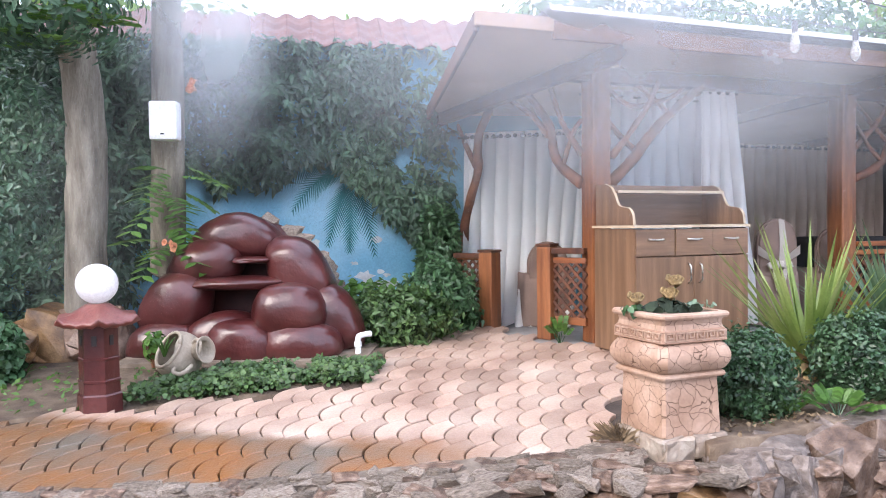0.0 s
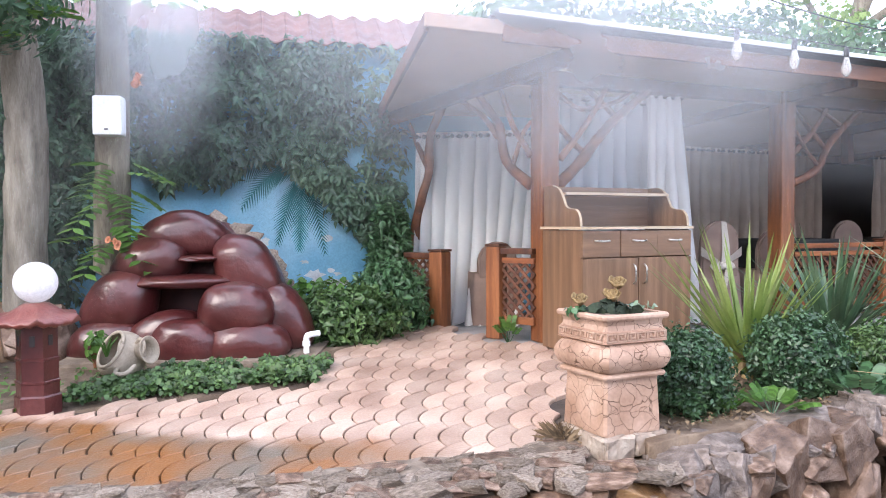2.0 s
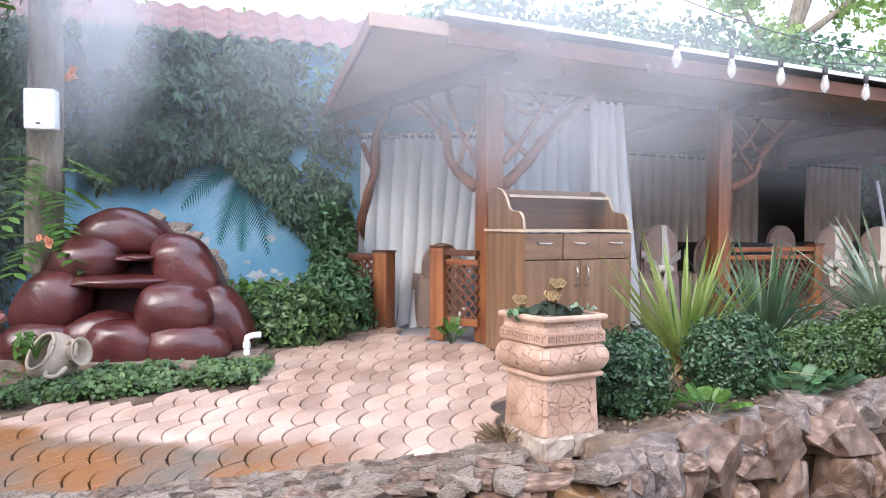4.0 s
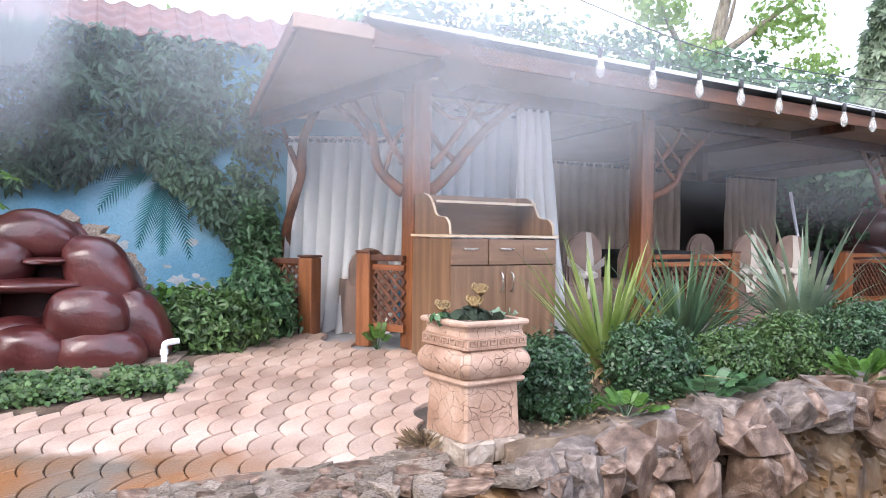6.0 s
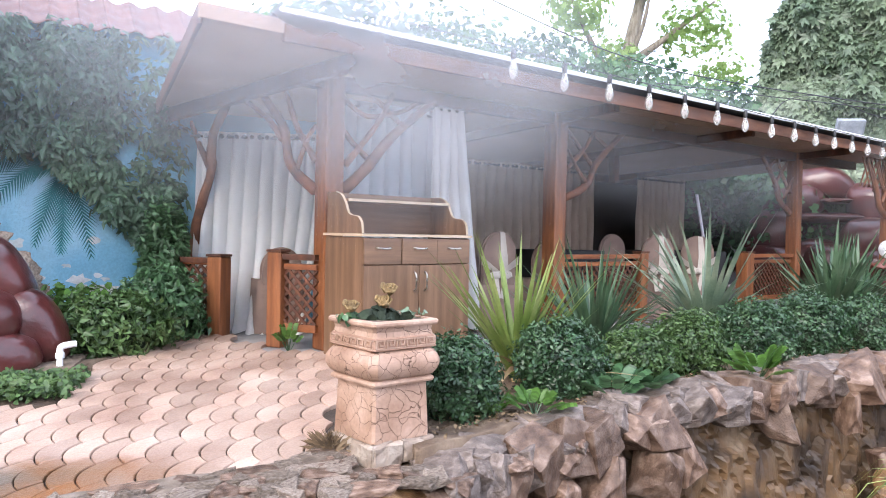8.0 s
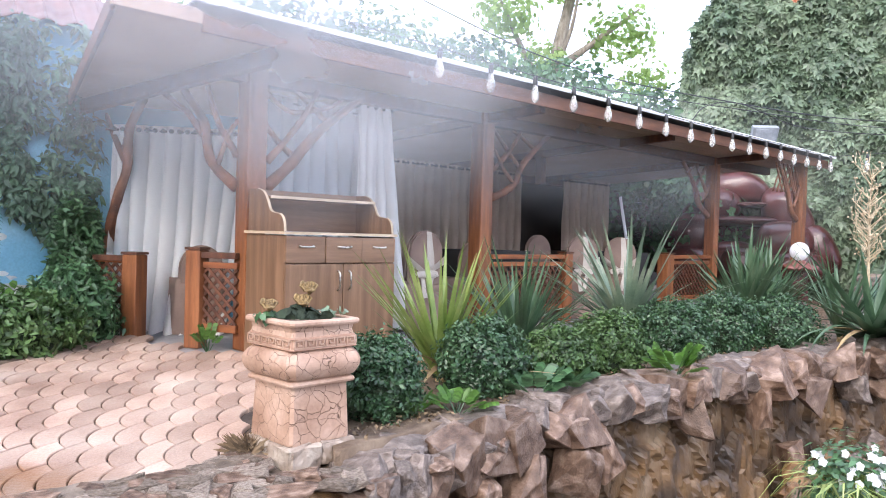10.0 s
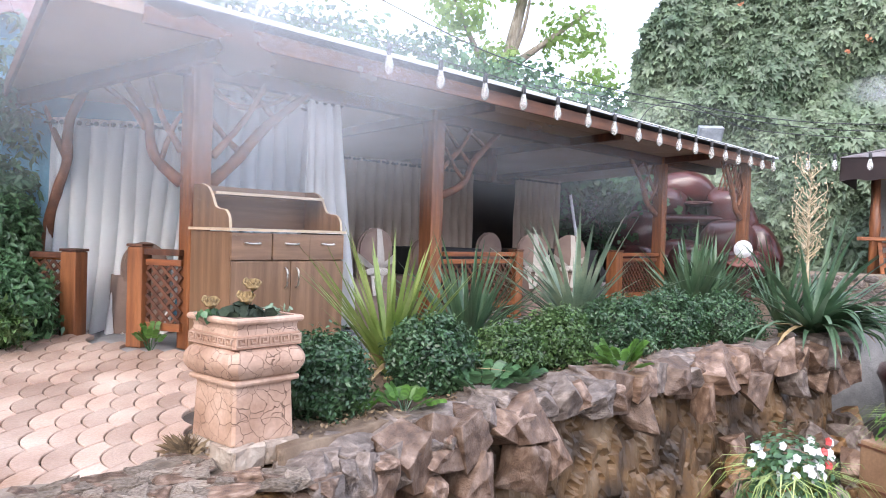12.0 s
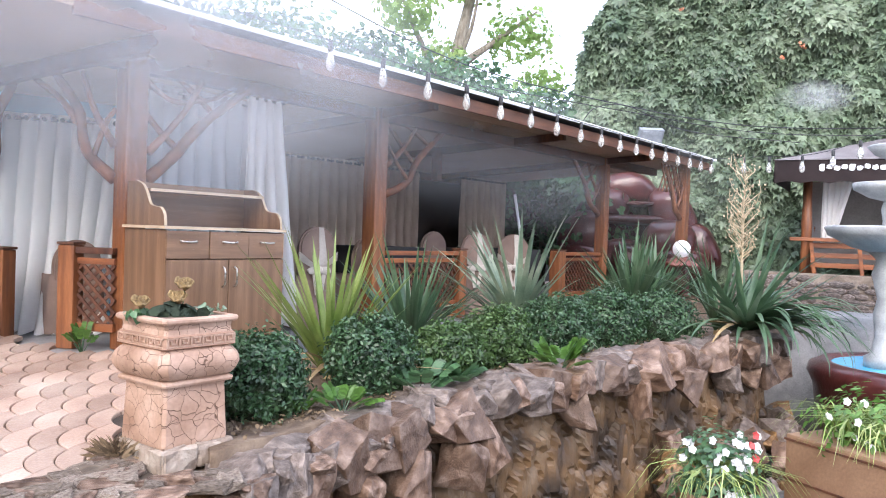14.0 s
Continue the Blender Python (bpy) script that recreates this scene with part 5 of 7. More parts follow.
# amphora lying on its side
def amphora():
    e = thing("amphora", "cream clay amphora lying on its side as a planter", "pot", at=(-1.86, 4.98, 0.035), rz=-38)
    prof = [(0.0, -0.16), (0.06, -0.155), (0.12, -0.12), (0.15, -0.05), (0.152, 0.02), (0.12, 0.09), (0.07, 0.13), (0.055, 0.15), (0.075, 0.19), (0.088, 0.205), (0.085, 0.215), (0.06, 0.20), (0.045, 0.15)]
    prof = [(max(0.001, q.x), q.y) for q in curve_through([(a, b, 0) for a, b in prof], 4)]
    bm = lathe(bmesh.new(), prof, 56)
    # an oval planting hole in the belly
    hd = Vector((-0.55, -0.80, -0.25)).normalized()
    kill = [f for f in bm.faces if f.calc_center_median().dot(hd) > 0.088 and f.calc_center_median().z < 0.08]
    bmesh.ops.delete(bm, geom=kill, context="FACES")
    ext = bmesh.ops.solidify(bm, geom=bm.faces[:], thickness=0.014)
    b = part("body", bm, CLAY, e, smooth=True)
    b.matrix_basis = pose(0, 0, 0.06, 0, 78, 20)
    ua = hd.cross(Vector((0.8, -0.55, 0))).normalized()
    ub = hd.cross(ua).normalized()
    ring = [hd * 0.090 + ua * 0.128 * math.cos(2 * math.pi * k / 32) + ub * 0.118 * math.sin(2 * math.pi * k / 32) for k in range(33)]
    rim = part("rim", sweep(bmesh.new(), ring, [0.012] * 33, 8), CLAY, e, smooth=True)
    rim.matrix_basis = b.matrix_basis
    bm = sweep(bmesh.new(), curve_through([(0.10, 0.02, 0.11), (0.15, 0.03, 0.17), (0.20, 0.03, 0.14), (0.20, 0.01, 0.08)], 5), [0.014] * 16, 8)
    part("handle", bm, CLAY, e, smooth=True)
    bm = sweep(bmesh.new(), curve_through([(0.08, -0.08, 0.0), (0.15, -0.13, -0.02), (0.21, -0.1, -0.02), (0.2, -0.03, 0.02)], 5), [0.014] * 16, 8)
    part("handle", bm, CLAY, e, smooth=True)
    return e
amphora()

# white drain pipe beside the grotto
e = thing("drain_pipe", "white plastic drain pipe with an elbow", "pipe", at=(-0.83, 5.68, -0.05))
part("pipe", sweep(bmesh.new(), curve_through([(0, 0, 0), (0, 0, 0.13), (0.01, 0, 0.165), (0.05, 0.02, 0.175), (0.09, 0.04, 0.178)], 5), [0.022] * 21, 12), WHITEP, e, smooth=True)
part("collar", rod(bmesh.new(), (0, 0, 0.09), (0, 0, 0.125), 0.028, seg=14), WHITEP, e)

# ---- covered chairs ----
def chair(at, rz, label, sash=True, h=0.94, strip=True):
    e = thing("banquet_chair", label, "chair", "covered banquet chairs", at=at, rz=rz)
    bm = bmesh.new()
    w = 0.185
    out = [(-w, 0.42), (-w, h - 0.2)] + [(w * math.cos(math.pi - math.pi * k / 14), h - 0.2 + 0.2 * math.sin(math.pi * k / 14)) for k in range(1, 14)] + [(w, h - 0.2), (w, 0.42)]
    f = bm.faces.new([bm.verts.new((x, 0, z)) for x, z in out])
    r = bmesh.ops.extrude_face_region(bm, geom=[f])
    bmesh.ops.translate(bm, vec=(0, 0.06, 0), verts=[g for g in r["geom"] if isinstance(g, bmesh.types.BMVert)])
    bmesh.ops.recalc_face_normals(bm, faces=bm.faces)
    bmesh.ops.bevel(bm, geom=[q for q in bm.edges if abs(q.verts[0].co.y - q.verts[1].co.y) < 0.01], offset=0.018, segments=2, affect="EDGES")
    part("back_cover", bm, CHAIRB, e, smooth=False)
    bm = bmesh.new()
    n = 40
    rings = []
    for t in range(6):
        z = 0.47 - 0.465 * t / 5
        fl = 1 + 0.14 * t / 5
        ring = []
        for k in range(n):
            a = 2 * math.pi * k / n
            x, y = math.cos(a), math.sin(a)
            s = max(abs(x), abs(y)) ** 0.75
            wv = 1 + 0.03 * t / 5 * math.sin(a * 9)
            ring.append(bm.verts.new((x / s * 0.215 * fl * wv, 0.235 + y / s * 0.235 * fl * wv, z)))
        rings.append(ring)
    for a, b in zip(rings, rings[1:]):
        for k in range(n):
            bm.faces.new((a[k], b[k], b[(k + 1) % n], a[(k + 1) % n]))
    bm.faces.new(rings[0])
    part("skirt", bm, CHAIRB, e, smooth=True)
    if strip:
        bm = bmesh.new()
        f = bm.faces.new([bm.verts.new((x, -0.003, z)) for x, z in ((0.0, 0.50), (0.10, 0.50), (0.085, 0.7), (0.05, h - 0.012), (0.0, h - 0.004), (0.012, 0.7))])
        r = bmesh.ops.extrude_face_region(bm, geom=[f])
        bmesh.ops.translate(bm, vec=(0, -0.004, 0), verts=[g for g in r["geom"] if isinstance(g, bmesh.types.BMVert)])
        bmesh.ops.recalc_face_normals(bm, faces=bm.faces)
        part("stripe", bm, CHAIRL, e, "pale cloth stripe")
    if sash:
        bm = bmesh.new()
        ring = []
        for k in range(25):
            x = -w - 0.012 + (2 * w + 0.024) * k / 24
            q = abs(x) / w
            ring.append([bm.verts.new((x, -0.016 - 0.01 * (1 - q), 0.66 - 0.12 * (1 - q) + dz)) for dz in (-0.04 * (0.5 + 0.5 * q), 0.04 * (0.5 + 0.5 * q))])
        for a, b in zip(ring, ring[1:]):
            bm.faces.new((a[0], b[0], b[1], a[1]))
        bmesh.ops.solidify(bm, geom=bm.faces[:], thickness=0.012)
        part("sash", bm, CHAIRL, e, "pale tied sash")
        for sg in (-1, 1):
            part("bow_loop", blob((sg * 0.055, -0.04, 0.535), (0.062, 0.016, 0.034), 5 + sg, 0.3), CHAIRL, e, "pale sash bow", True)
            bm = bx((sg * 0.035, -0.035, 0.42), (0.042, 0.010, 0.22), Matrix.Rotation(sg * 0.16, 3, "Y"), 0.003)
            part("bow_tail", bm, CHAIRL, e, "pale hanging sash end")
        part("knot", blob((0, -0.042, 0.545), (0.028, 0.022, 0.028), 3), CHAIRL, e, "pale sash knot", True)
    return e
chair((2.62, 7.12, 0), 12, "brown covered banquet chair with a pale stripe and sash")
chair((4.75, 8.02, 0), -12, "brown covered banquet chair with a pale stripe and sash")
chair((5.36, 8.22, 0), -22, "brown covered banquet chair with a pale stripe and sash")
chair((4.50, 8.72, 0), 190, "brown covered banquet chair at the far table side", False)
chair((0.62, 7.08, 0), 10, "plain brown covered chair by the white curtain", False, 0.76, False)
chair((3.25, 7.55, 0), 30, "brown covered banquet chair with a pale stripe", False, 0.84)
e = thing("wicker_basket", "small cream wicker basket on a chair seat", "basket", at=(0.56, 7.18, 0.475))
part("bowl", lathe(bmesh.new(), [(0.06, 0.0), (0.10, 0.05), (0.105, 0.055), (0.09, 0.05), (0.05, 0.01)], 20), CLAY, e)
part("handle", sweep(bmesh.new(), curve_through([(-0.10, 0, 0.05), (-0.06, 0, 0.11), (0, 0, 0.13), (0.06, 0, 0.11), (0.10, 0, 0.05)], 4), [0.008] * 17, 6), CLAY, e)
def covered_table(at, rz, s, label):
    e = thing("covered_table", label, "table", "covered dining tables", at=at, rz=rz)
    bm = bmesh.new()
    n = 60
    rings = []
    for t in range(7):
        z = 0.75 - 0.6 * t / 6
        ring = []
        for k in range(n):
            a = 2 * math.pi * k / n
            x, y = math.cos(a), math.sin(a)
            q = max(abs(x), abs(y)) ** 0.85
            wv = 1 + 0.035 * t / 6 * math.sin(a * 11)
            ring.append(bm.verts.new((x / q * s[0] * wv, y / q * s[1] * wv, z)))
        rings.append(ring)
    for a, b in zip(rings, rings[1:]):
        for k in range(n):
            bm.faces.new((a[k], b[k], b[(k + 1) % n], a[(k + 1) % n]))
    bm.faces.new(rings[0])
    part("tablecloth", bm, BLACKC, e, smooth=True)
    for sx in (-1, 1):
        for sy in (-1, 1):
            part("leg", bx((sx * s[0] * 0.7, sy * s[1] * 0.7, 0.36), (0.05, 0.05, 0.72)), WOODD, e)
    return e
covered_table((3.55, 8.25, 0), 26, (0.55, 0.4), "dining table under a black cloth")
covered_table((5.5, 8.95, 0), 26, (0.6, 0.4), "dining table under a black cloth")

# ---- string of bulbs ----
e = thing("light_string", "festoon string of clear pear bulbs along the eave", "string lights")
run = [(-0.4, -0.93), (9.3, -0.93)]
wire = [W(-0.5, -0.93, 2.33)]
BU = [0.57, 1.12, 1.69, 2.25, 2.80, 3.35, 3.9, 4.42, 4.95, 5.45, 5.95, 6.42, 6.9, 7.35, 7.8, 8.25, 8.7, 9.15]
places = [W(a, -0.93, 2.30 - 0.02 * min(a, 5) + 0.004 * math.sin(a * 7)) for a in BU]
last = places[-1]
ends = [Vector((9.2, 8.35, 2.14)), Vector((9.25, 7.95, 2.12)), Vector((9.3, 7.45, 2.10)), Vector((9.25, 6.95, 2.13)), Vector((9.15, 6.5, 2.2)), Vector((8.95, 5.9, 2.3)), Vector((8.7, 5.2, 2.45))]
places += ends
for p in places:
    wire.append(p + Vector((0, 0, 0.025)))
c = curve_through(wire, 4)
part("wire", sweep(bmesh.new(), c, [0.004] * len(c), 6), BLACKP, e)
bulb_m = mesh_of(lathe(bmesh.new(), [(0.012, -0.045), (0.016, -0.055), (0.021, -0.075), (0.030, -0.105), (0.032, -0.125), (0.026, -0.15), (0.012, -0.168), (0.0, -0.172)], 16), "bulb", BULB, True)
sock_m = mesh_of(lathe(bmesh.new(), [(0.006, 0.02), (0.014, 0.012), (0.017, 0.0), (0.017, -0.035), (0.014, -0.046)], 12), "socket", BLACKP, True)
fil_m = mesh_of(sweep(bmesh.new(), [(0, 0, -0.05), (0.008, 0, -0.08), (-0.006, 0, -0.1), (0.007, 0, -0.12), (0, 0, -0.14)], [0.003] * 5, 6), "filament", STEEL)
for i, p in enumerate(places):
    if i == 0:
        continue
    so = new("socket", sock_m); so.parent = e; so.matrix_basis = Matrix.Translation(p) @ Matrix.Scale(1.2, 4)
    bu = new("bulb", bulb_m); bu.parent = so
    bu["label"] = "clear pear-shaped glass bulb"
    fi = new("filament", fil_m); fi.parent = so
def cable(name, pts, r, label):
    c = curve_through(pts, 6)
    return solo(name, sweep(bmesh.new(), c, [r] * len(c), 6), BLACKP, label, "cable")
cable("cable", [(2.2, 7.4, 3.3), (4.6, 8.4, 2.95), (7.0, 8.6, 2.75), (9.5, 8.3, 2.62), (12.5, 7.0, 2.75)], 0.007, "thin dark cable strung across the garden")
cable("cable", [(5.0, 8.6, 2.75), (7.2, 8.6, 2.66), (9.6, 8.2, 2.52), (12.5, 6.8, 2.62)], 0.006, "thin dark cable strung across the garden")
cable("cable", [(6.2, 8.1, 2.36), (6.4, 8.1, 2.55), (6.9, 8.1, 2.62), (8.2, 8.4, 2.45), (9.3, 7.5, 2.3)], 0.006, "thin pale cable above the eave")

# floodlight on the eave
e = thing("floodlight", "grey floodlight on the pavilion roof edge", "floodlight", at=W(7.35, -0.70, 2.20), rz=-20)
part("housing", bx((0, 0, 0.16), (0.34, 0.09, 0.25), Matrix.Rotation(0.5, 3, "X"), 0.012), GREYM, e)
part("lens", bx((0, -0.05, 0.135), (0.28, 0.008, 0.20), Matrix.Rotation(0.5, 3, "X"), 0.003), GREYM, e, "grey glass lens")
part("bracket", bx((0, 0.01, 0.02), (0.10, 0.02, 0.10), bevel=0.004), GREYM, e)

# loudspeaker on a trunk
e = thing("loudspeaker", "white wall loudspeaker fixed to a tree trunk", "speaker", at=(-2.22, 5.62, 1.57), rz=8)
part("cabinet", bx((0, 0, 0.13), (0.20, 0.14, 0.28), bevel=0.02), WHITEP, e)
part("grille", bx((0, -0.072, 0.135), (0.17, 0.008, 0.24), bevel=0.003), WHITEP, e)
part("badge", bx((0, -0.078, 0.03), (0.03, 0.004, 0.010)), BLACKP, e, "small dark badge")
part("bracket", bx((-0.06, 0.16, 0.13), (0.05, 0.26, 0.05), Matrix.Rotation(0.4, 3, "Z")), GREYM, e)

# ---- plants ----
def trunk(name, pts, radii, label, limbs=(), seed=1):
    e = thing(name, label, "tree", at=pts[0])
    o = Vector(pts[0])
    c = curve_through([Vector(p) - o for p in pts], 6)
    rr = np.interp(np.linspace(0, 1, len(c)), np.linspace(0, 1, len(radii)), radii)
    part("trunk", sweep(bmesh.new(), c, list(rr), 14, 0.12), BARK, e, smooth=True)
    for l, r0, r1 in limbs:
        c = curve_through([Vector(p) - o for p in l], 5)
        part("limb", sweep(bmesh.new(), c, [r0 + (r1 - r0) * i / (len(c) - 1) for i in range(len(c))], 8, 0.25), BARK, e, smooth=True)
    return e
def crown_of(e, clumps, size, m, seed, shape=IVY, hang=0.6, name="crown"):
    P, N = [], []
    for i, (c, r, n) in enumerate(clumps):
        a, b = clump_points(c, r, n, seed + i, 0.25)
        P.append(a); N.append(b)
    ob = new(name, leaves_mesh(name, np.concatenate(P) - np.array(e.matrix_world.translation), np.concatenate(N), size, m, shape, hang, seed))
    ob.parent = e
    return ob
t1 = trunk("tree", [(-2.95, 5.78, -0.1), (-2.93, 5.76, 0.8), (-2.88, 5.72, 1.6), (-2.9, 5.65, 2.6), (-2.7, 5.5, 4.0)], [0.17, 0.15, 0.145, 0.13, 0.09],
           "garden tree with a pale trunk and dark leaves", [([(-2.9, 5.7, 2.3), (-2.6, 5.4, 2.6), (-2.2, 5.1, 2.9)], 0.06, 0.02), ([(-2.9, 5.65, 2.6), (-3.3, 5.4, 3.0), (-3.6, 5.0, 3.2)], 0.06, 0.02)])
# the last three clumps hang out of view, added to shade the left side
crown_of(t1, [((-2.75, 5.0, 2.35), (0.65, 0.45, 0.35), 1500), ((-3.4, 5.3, 2.5), (0.6, 0.6, 0.6), 1500), ((-2.6, 5.2, 3.2), (1.0, 0.8, 0.5), 1600), ((-3.3, 5.7, 1.6), (0.32, 0.3, 0.5), 700), ((-3.4, 5.6, 0.9), (0.35, 0.3, 0.5), 600), ((-3.3, 4.2, 4.1), (1.5, 1.2, 0.7), 5200), ((-1.9, 5.2, 4.4), (1.3, 1.1, 0.7), 4200), ((-4.2, 5.6, 3.6), (1.0, 1.0, 0.9), 3600)], 0.062, LEAFD, 11, LANCE)
t2 = trunk("tree", [(-2.40, 6.02, -0.1), (-2.40, 6.02, 0.9), (-2.36, 5.98, 1.8), (-2.34, 5.95, 3.6)], [0.15, 0.135, 0.125, 0.10], "slim garden tree with a grey trunk and bright low shoots")
def pinnate(bm, base, tip, n, ln, m=None):
    """A compound leaf: a rib with paired oval leaflets."""
    base, tip = Vector(base), Vector(tip)
    d = tip - base
    side = d.cross(Vector((0, 0, 1))).normalized()
    up = side.cross(d).normalized()
    for i in range(n):
        t = (i + 1) / n
        c = base + d * t - Vector((0, 0, 0.25 * d.length * t * t))
        for s in (-1, 1):
            w = d.normalized() * ln * 0.45 + side * s * ln * 0.85 - Vector((0, 0, ln * 0.25))
            q = w.cross(up).normalized() * ln * 0.26
            m1 = c + w * 0.5 + up * ln * 0.05
            m0, m2 = c + w * 0.22 + up * ln * 0.03, c + w * 0.78 + up * ln * 0.03
            v = [bm.verts.new(x) for x in (c, m0 + q * 0.75, m1 + q, m2 + q * 0.62, c + w * 1.06, m2 - q * 0.62, m1 - q, m0 - q * 0.75)]
            for k in range(1, 7):
                bm.faces.new((v[0], v[k], v[k + 1]))
    return bm
rg = random.Random(21)
o = Vector((-2.40, 6.02, -0.1))
for k in range(18):
    a = rg.uniform(-2.0, 0.5)
    b = Vector((-2.38 + 0.1 * math.cos(a), 5.98 + 0.1 * math.sin(a), rg.uniform(0.75, 1.5)))
    L = rg.uniform(0.22, 0.4)
    part("shoot", pinnate(bmesh.new(), b - o, b + Vector((math.cos(a) * L, math.sin(a) * L, rg.uniform(-0.16, 0.08))) - o, 5, 0.12), LEAFB, t2, "bright green pinnate shoot")
o = Vector((-2.95, 5.78, -0.1))
for k in range(20):
    a = rg.uniform(-2.4, 0.2)
    b = Vector((-2.75 + rg.uniform(-0.5, 0.5), 5.0, 2.2 + rg.uniform(-0.1, 0.25)))
    part("shoot", pinnate(bmesh.new(), b - o, b + Vector((math.cos(a) * 0.35, math.sin(a) * 0.3, 0.08)) - o, 6, 0.08), LEAFB, t1, "bright green pinnate shoot")

# creeper that hangs over the blue wall
rs = np.random.default_rng(4)
def lower(s):
    return np.interp(s, [-4.6, -2.95, -2.6, -2.4, -2.2, -1.9, -1.57, -1.41, -1.26, -1.05, -0.84, -0.63, -0.41, -0.2, -0.08, 0.9], [-0.1, 0.0, 1.3, 1.55, 1.30, 1.38, 1.34, 1.5, 1.56, 1.46, 1.3, 1.12, 0.9, 0.7, 0.2, -0.05])
P, N = [], []
while len(P) < 34000:
    # a sprig: a tuft of leaves that fans out from one twig's end
    s, z = rs.uniform(-4.6, 0.05), rs.uniform(-0.1, 2.62)
    lump = noise.noise(Vector((s * 1.5, z * 1.5, 2.0))) + 0.45 * noise.noise(Vector((s * 3.6, z * 3.6, 6.0)))
    edge = z - (lower(s) + 0.16 * noise.noise(Vector((s * 3.2, 0.0, 7.0))))
    if edge < -0.03 or lump < -0.52 or (s > -0.48 and z > 1.3 and rs.random() < 0.72):
        continue
    out = 0.07 + max(0.0, 0.26 + 0.50 * lump) * min(1, 0.35 + edge * 1.6) * rs.uniform(0.45, 1.0) * float(np.interp(s, [-0.9, -0.35], [1.0, 0.25]))
    c = wall_at(s, z, out)
    n = int(rs.integers(9, 17))
    d = rs.normal(0, 1, (n, 3)) + np.array([WNRM.x, WNRM.y, -0.25]) * 1.1
    d /= np.linalg.norm(d, axis=1)[:, None]
    q = np.array(c) + d * rs.uniform(0.02, 0.095, (n, 1))
    for a, b in zip(q, d):
        P.append(a)
        N.append((b[0] + WNRM.x * 0.6, b[1] + WNRM.y * 0.6, b[2] + 0.55))
creeper = tagged(new("creeper", leaves_mesh("creeper", P, N, 0.078, LEAFD, LANCE, 0.7, 5, 0.35)), "dark green creeper hanging over the blue wall", "creeper", kind="stuff")
# dark sheet behind the leaves, the shade between them put into its colour
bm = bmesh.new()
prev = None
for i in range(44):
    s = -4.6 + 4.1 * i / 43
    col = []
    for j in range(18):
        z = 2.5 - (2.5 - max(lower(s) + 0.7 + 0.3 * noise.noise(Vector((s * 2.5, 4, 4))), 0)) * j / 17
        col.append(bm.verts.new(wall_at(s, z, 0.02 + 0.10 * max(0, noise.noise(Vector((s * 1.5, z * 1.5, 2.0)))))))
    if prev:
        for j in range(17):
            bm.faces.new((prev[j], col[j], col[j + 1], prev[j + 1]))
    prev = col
part("inner_growth", bm, LEAFSHADE, creeper, smooth=True)
def shrub(name, c, r, n, size, m, label, seed, shape=OVAL, group="", core=True, hang=0.1, cat="shrub"):
    """A rounded bush: an uneven shell of small leaves over a dark core that paints inner shade."""
    e = thing(name, label, cat, group, at=(c[0], c[1], c[2] - r[2]))
    P, Nn = clump_points((0, 0, r[2]), r, n, seed, 0.45)
    lump = np.array([1 + 0.34 * noise.noise(Vector(q) * 2.8 + Vector((seed, 0, 0))) + 0.10 * noise.noise(Vector(q) * 6 + Vector((0, seed, 0))) for q in Nn])
    P = (P - np.array([0, 0, r[2]])) * lump[:, None] + np.array([0, 0, r[2]])
    if core:  # young shoots that stand out of the crown
        rq = np.random.default_rng(seed + 900)
        for d in rq.normal(0, 1, (260, 3)) + np.array([0, 0, 0.5]):
            d = d / np.linalg.norm(d)
            q = np.linspace(0.9, rq.uniform(1.05, 1.34), 11)[:, None] * d * np.array(r) + np.array([0, 0, r[2]])
            P = np.vstack([P, q + rq.normal(0, 0.006, q.shape)])
            Nn = np.vstack([Nn, rq.normal(0, 0.6, q.shape) + d])
    k = P[:, 2] > 0.0
    ob = new("foliage", leaves_mesh("foliage", P[k], Nn[k] + np.array([0, 0, 0.25]), size, m, shape, hang, seed, 0.6))
    ob.parent = e
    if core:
        # solid core, coloured almost black to paint the bush's inner shade
        part("inner_growth", blob((0, 0, r[2] * 0.95), (r[0] * 0.72, r[1] * 0.72, r[2] * 0.80), seed, 0.2), LEAFSHADE, e, smooth=True)
    bm = bmesh.new()
    rr = random.Random(seed)
    for i in range(10):
        a = rr.uniform(0, 6.28)
        q = rr.uniform(0.35, 0.8)
        rod(bm, (0.03 * math.cos(a), 0.03 * math.sin(a), -0.05), (r[0] * q * math.cos(a), r[1] * q * math.sin(a), r[2] * rr.uniform(0.8, 1.3)), 0.008, 0.003, 5)
    part("stems", bm, BRANCH, e)
    return e
GB = "clipped bushes in the bed"
for i, (x, y, r, h, m, lb) in enumerate([(1.53, 4.38, 0.215, 0.245, LEAFX, "small rounded dark green box bush"), (2.30, 4.78, 0.255, 0.26, LEAFX, "rounded blue-green box bush"),
                                   (2.98, 5.05, 0.235, 0.215, LEAFO, "loose green box bush"), (3.56, 5.37, 0.25, 0.25, LEAFO, "loose fresh green bush"), (4.35, 5.72, 0.30, 0.275, LEAFX, "broad dark green box bush"),
                                   (5.05, 5.98, 0.29, 0.30, LEAFX, "broad dark green box bush"), (5.82, 6.12, 0.34, 0.28, LEAFX, "dark green box bush at the bed's end")]):
    shrub("box_bush", (x, y, -0.175 + h * 1.02), (r * 1.04, r * 0.94, h), 8600, 0.034, m, lb, 30 + i, OVAL, GB)
shrub("ivy_mound", (-0.62, 6.22, 0.16), (0.42, 0.28, 0.22), 2600, 0.055, LEAFO, "low leafy creeper mound beside the grotto", 51, LANCE)
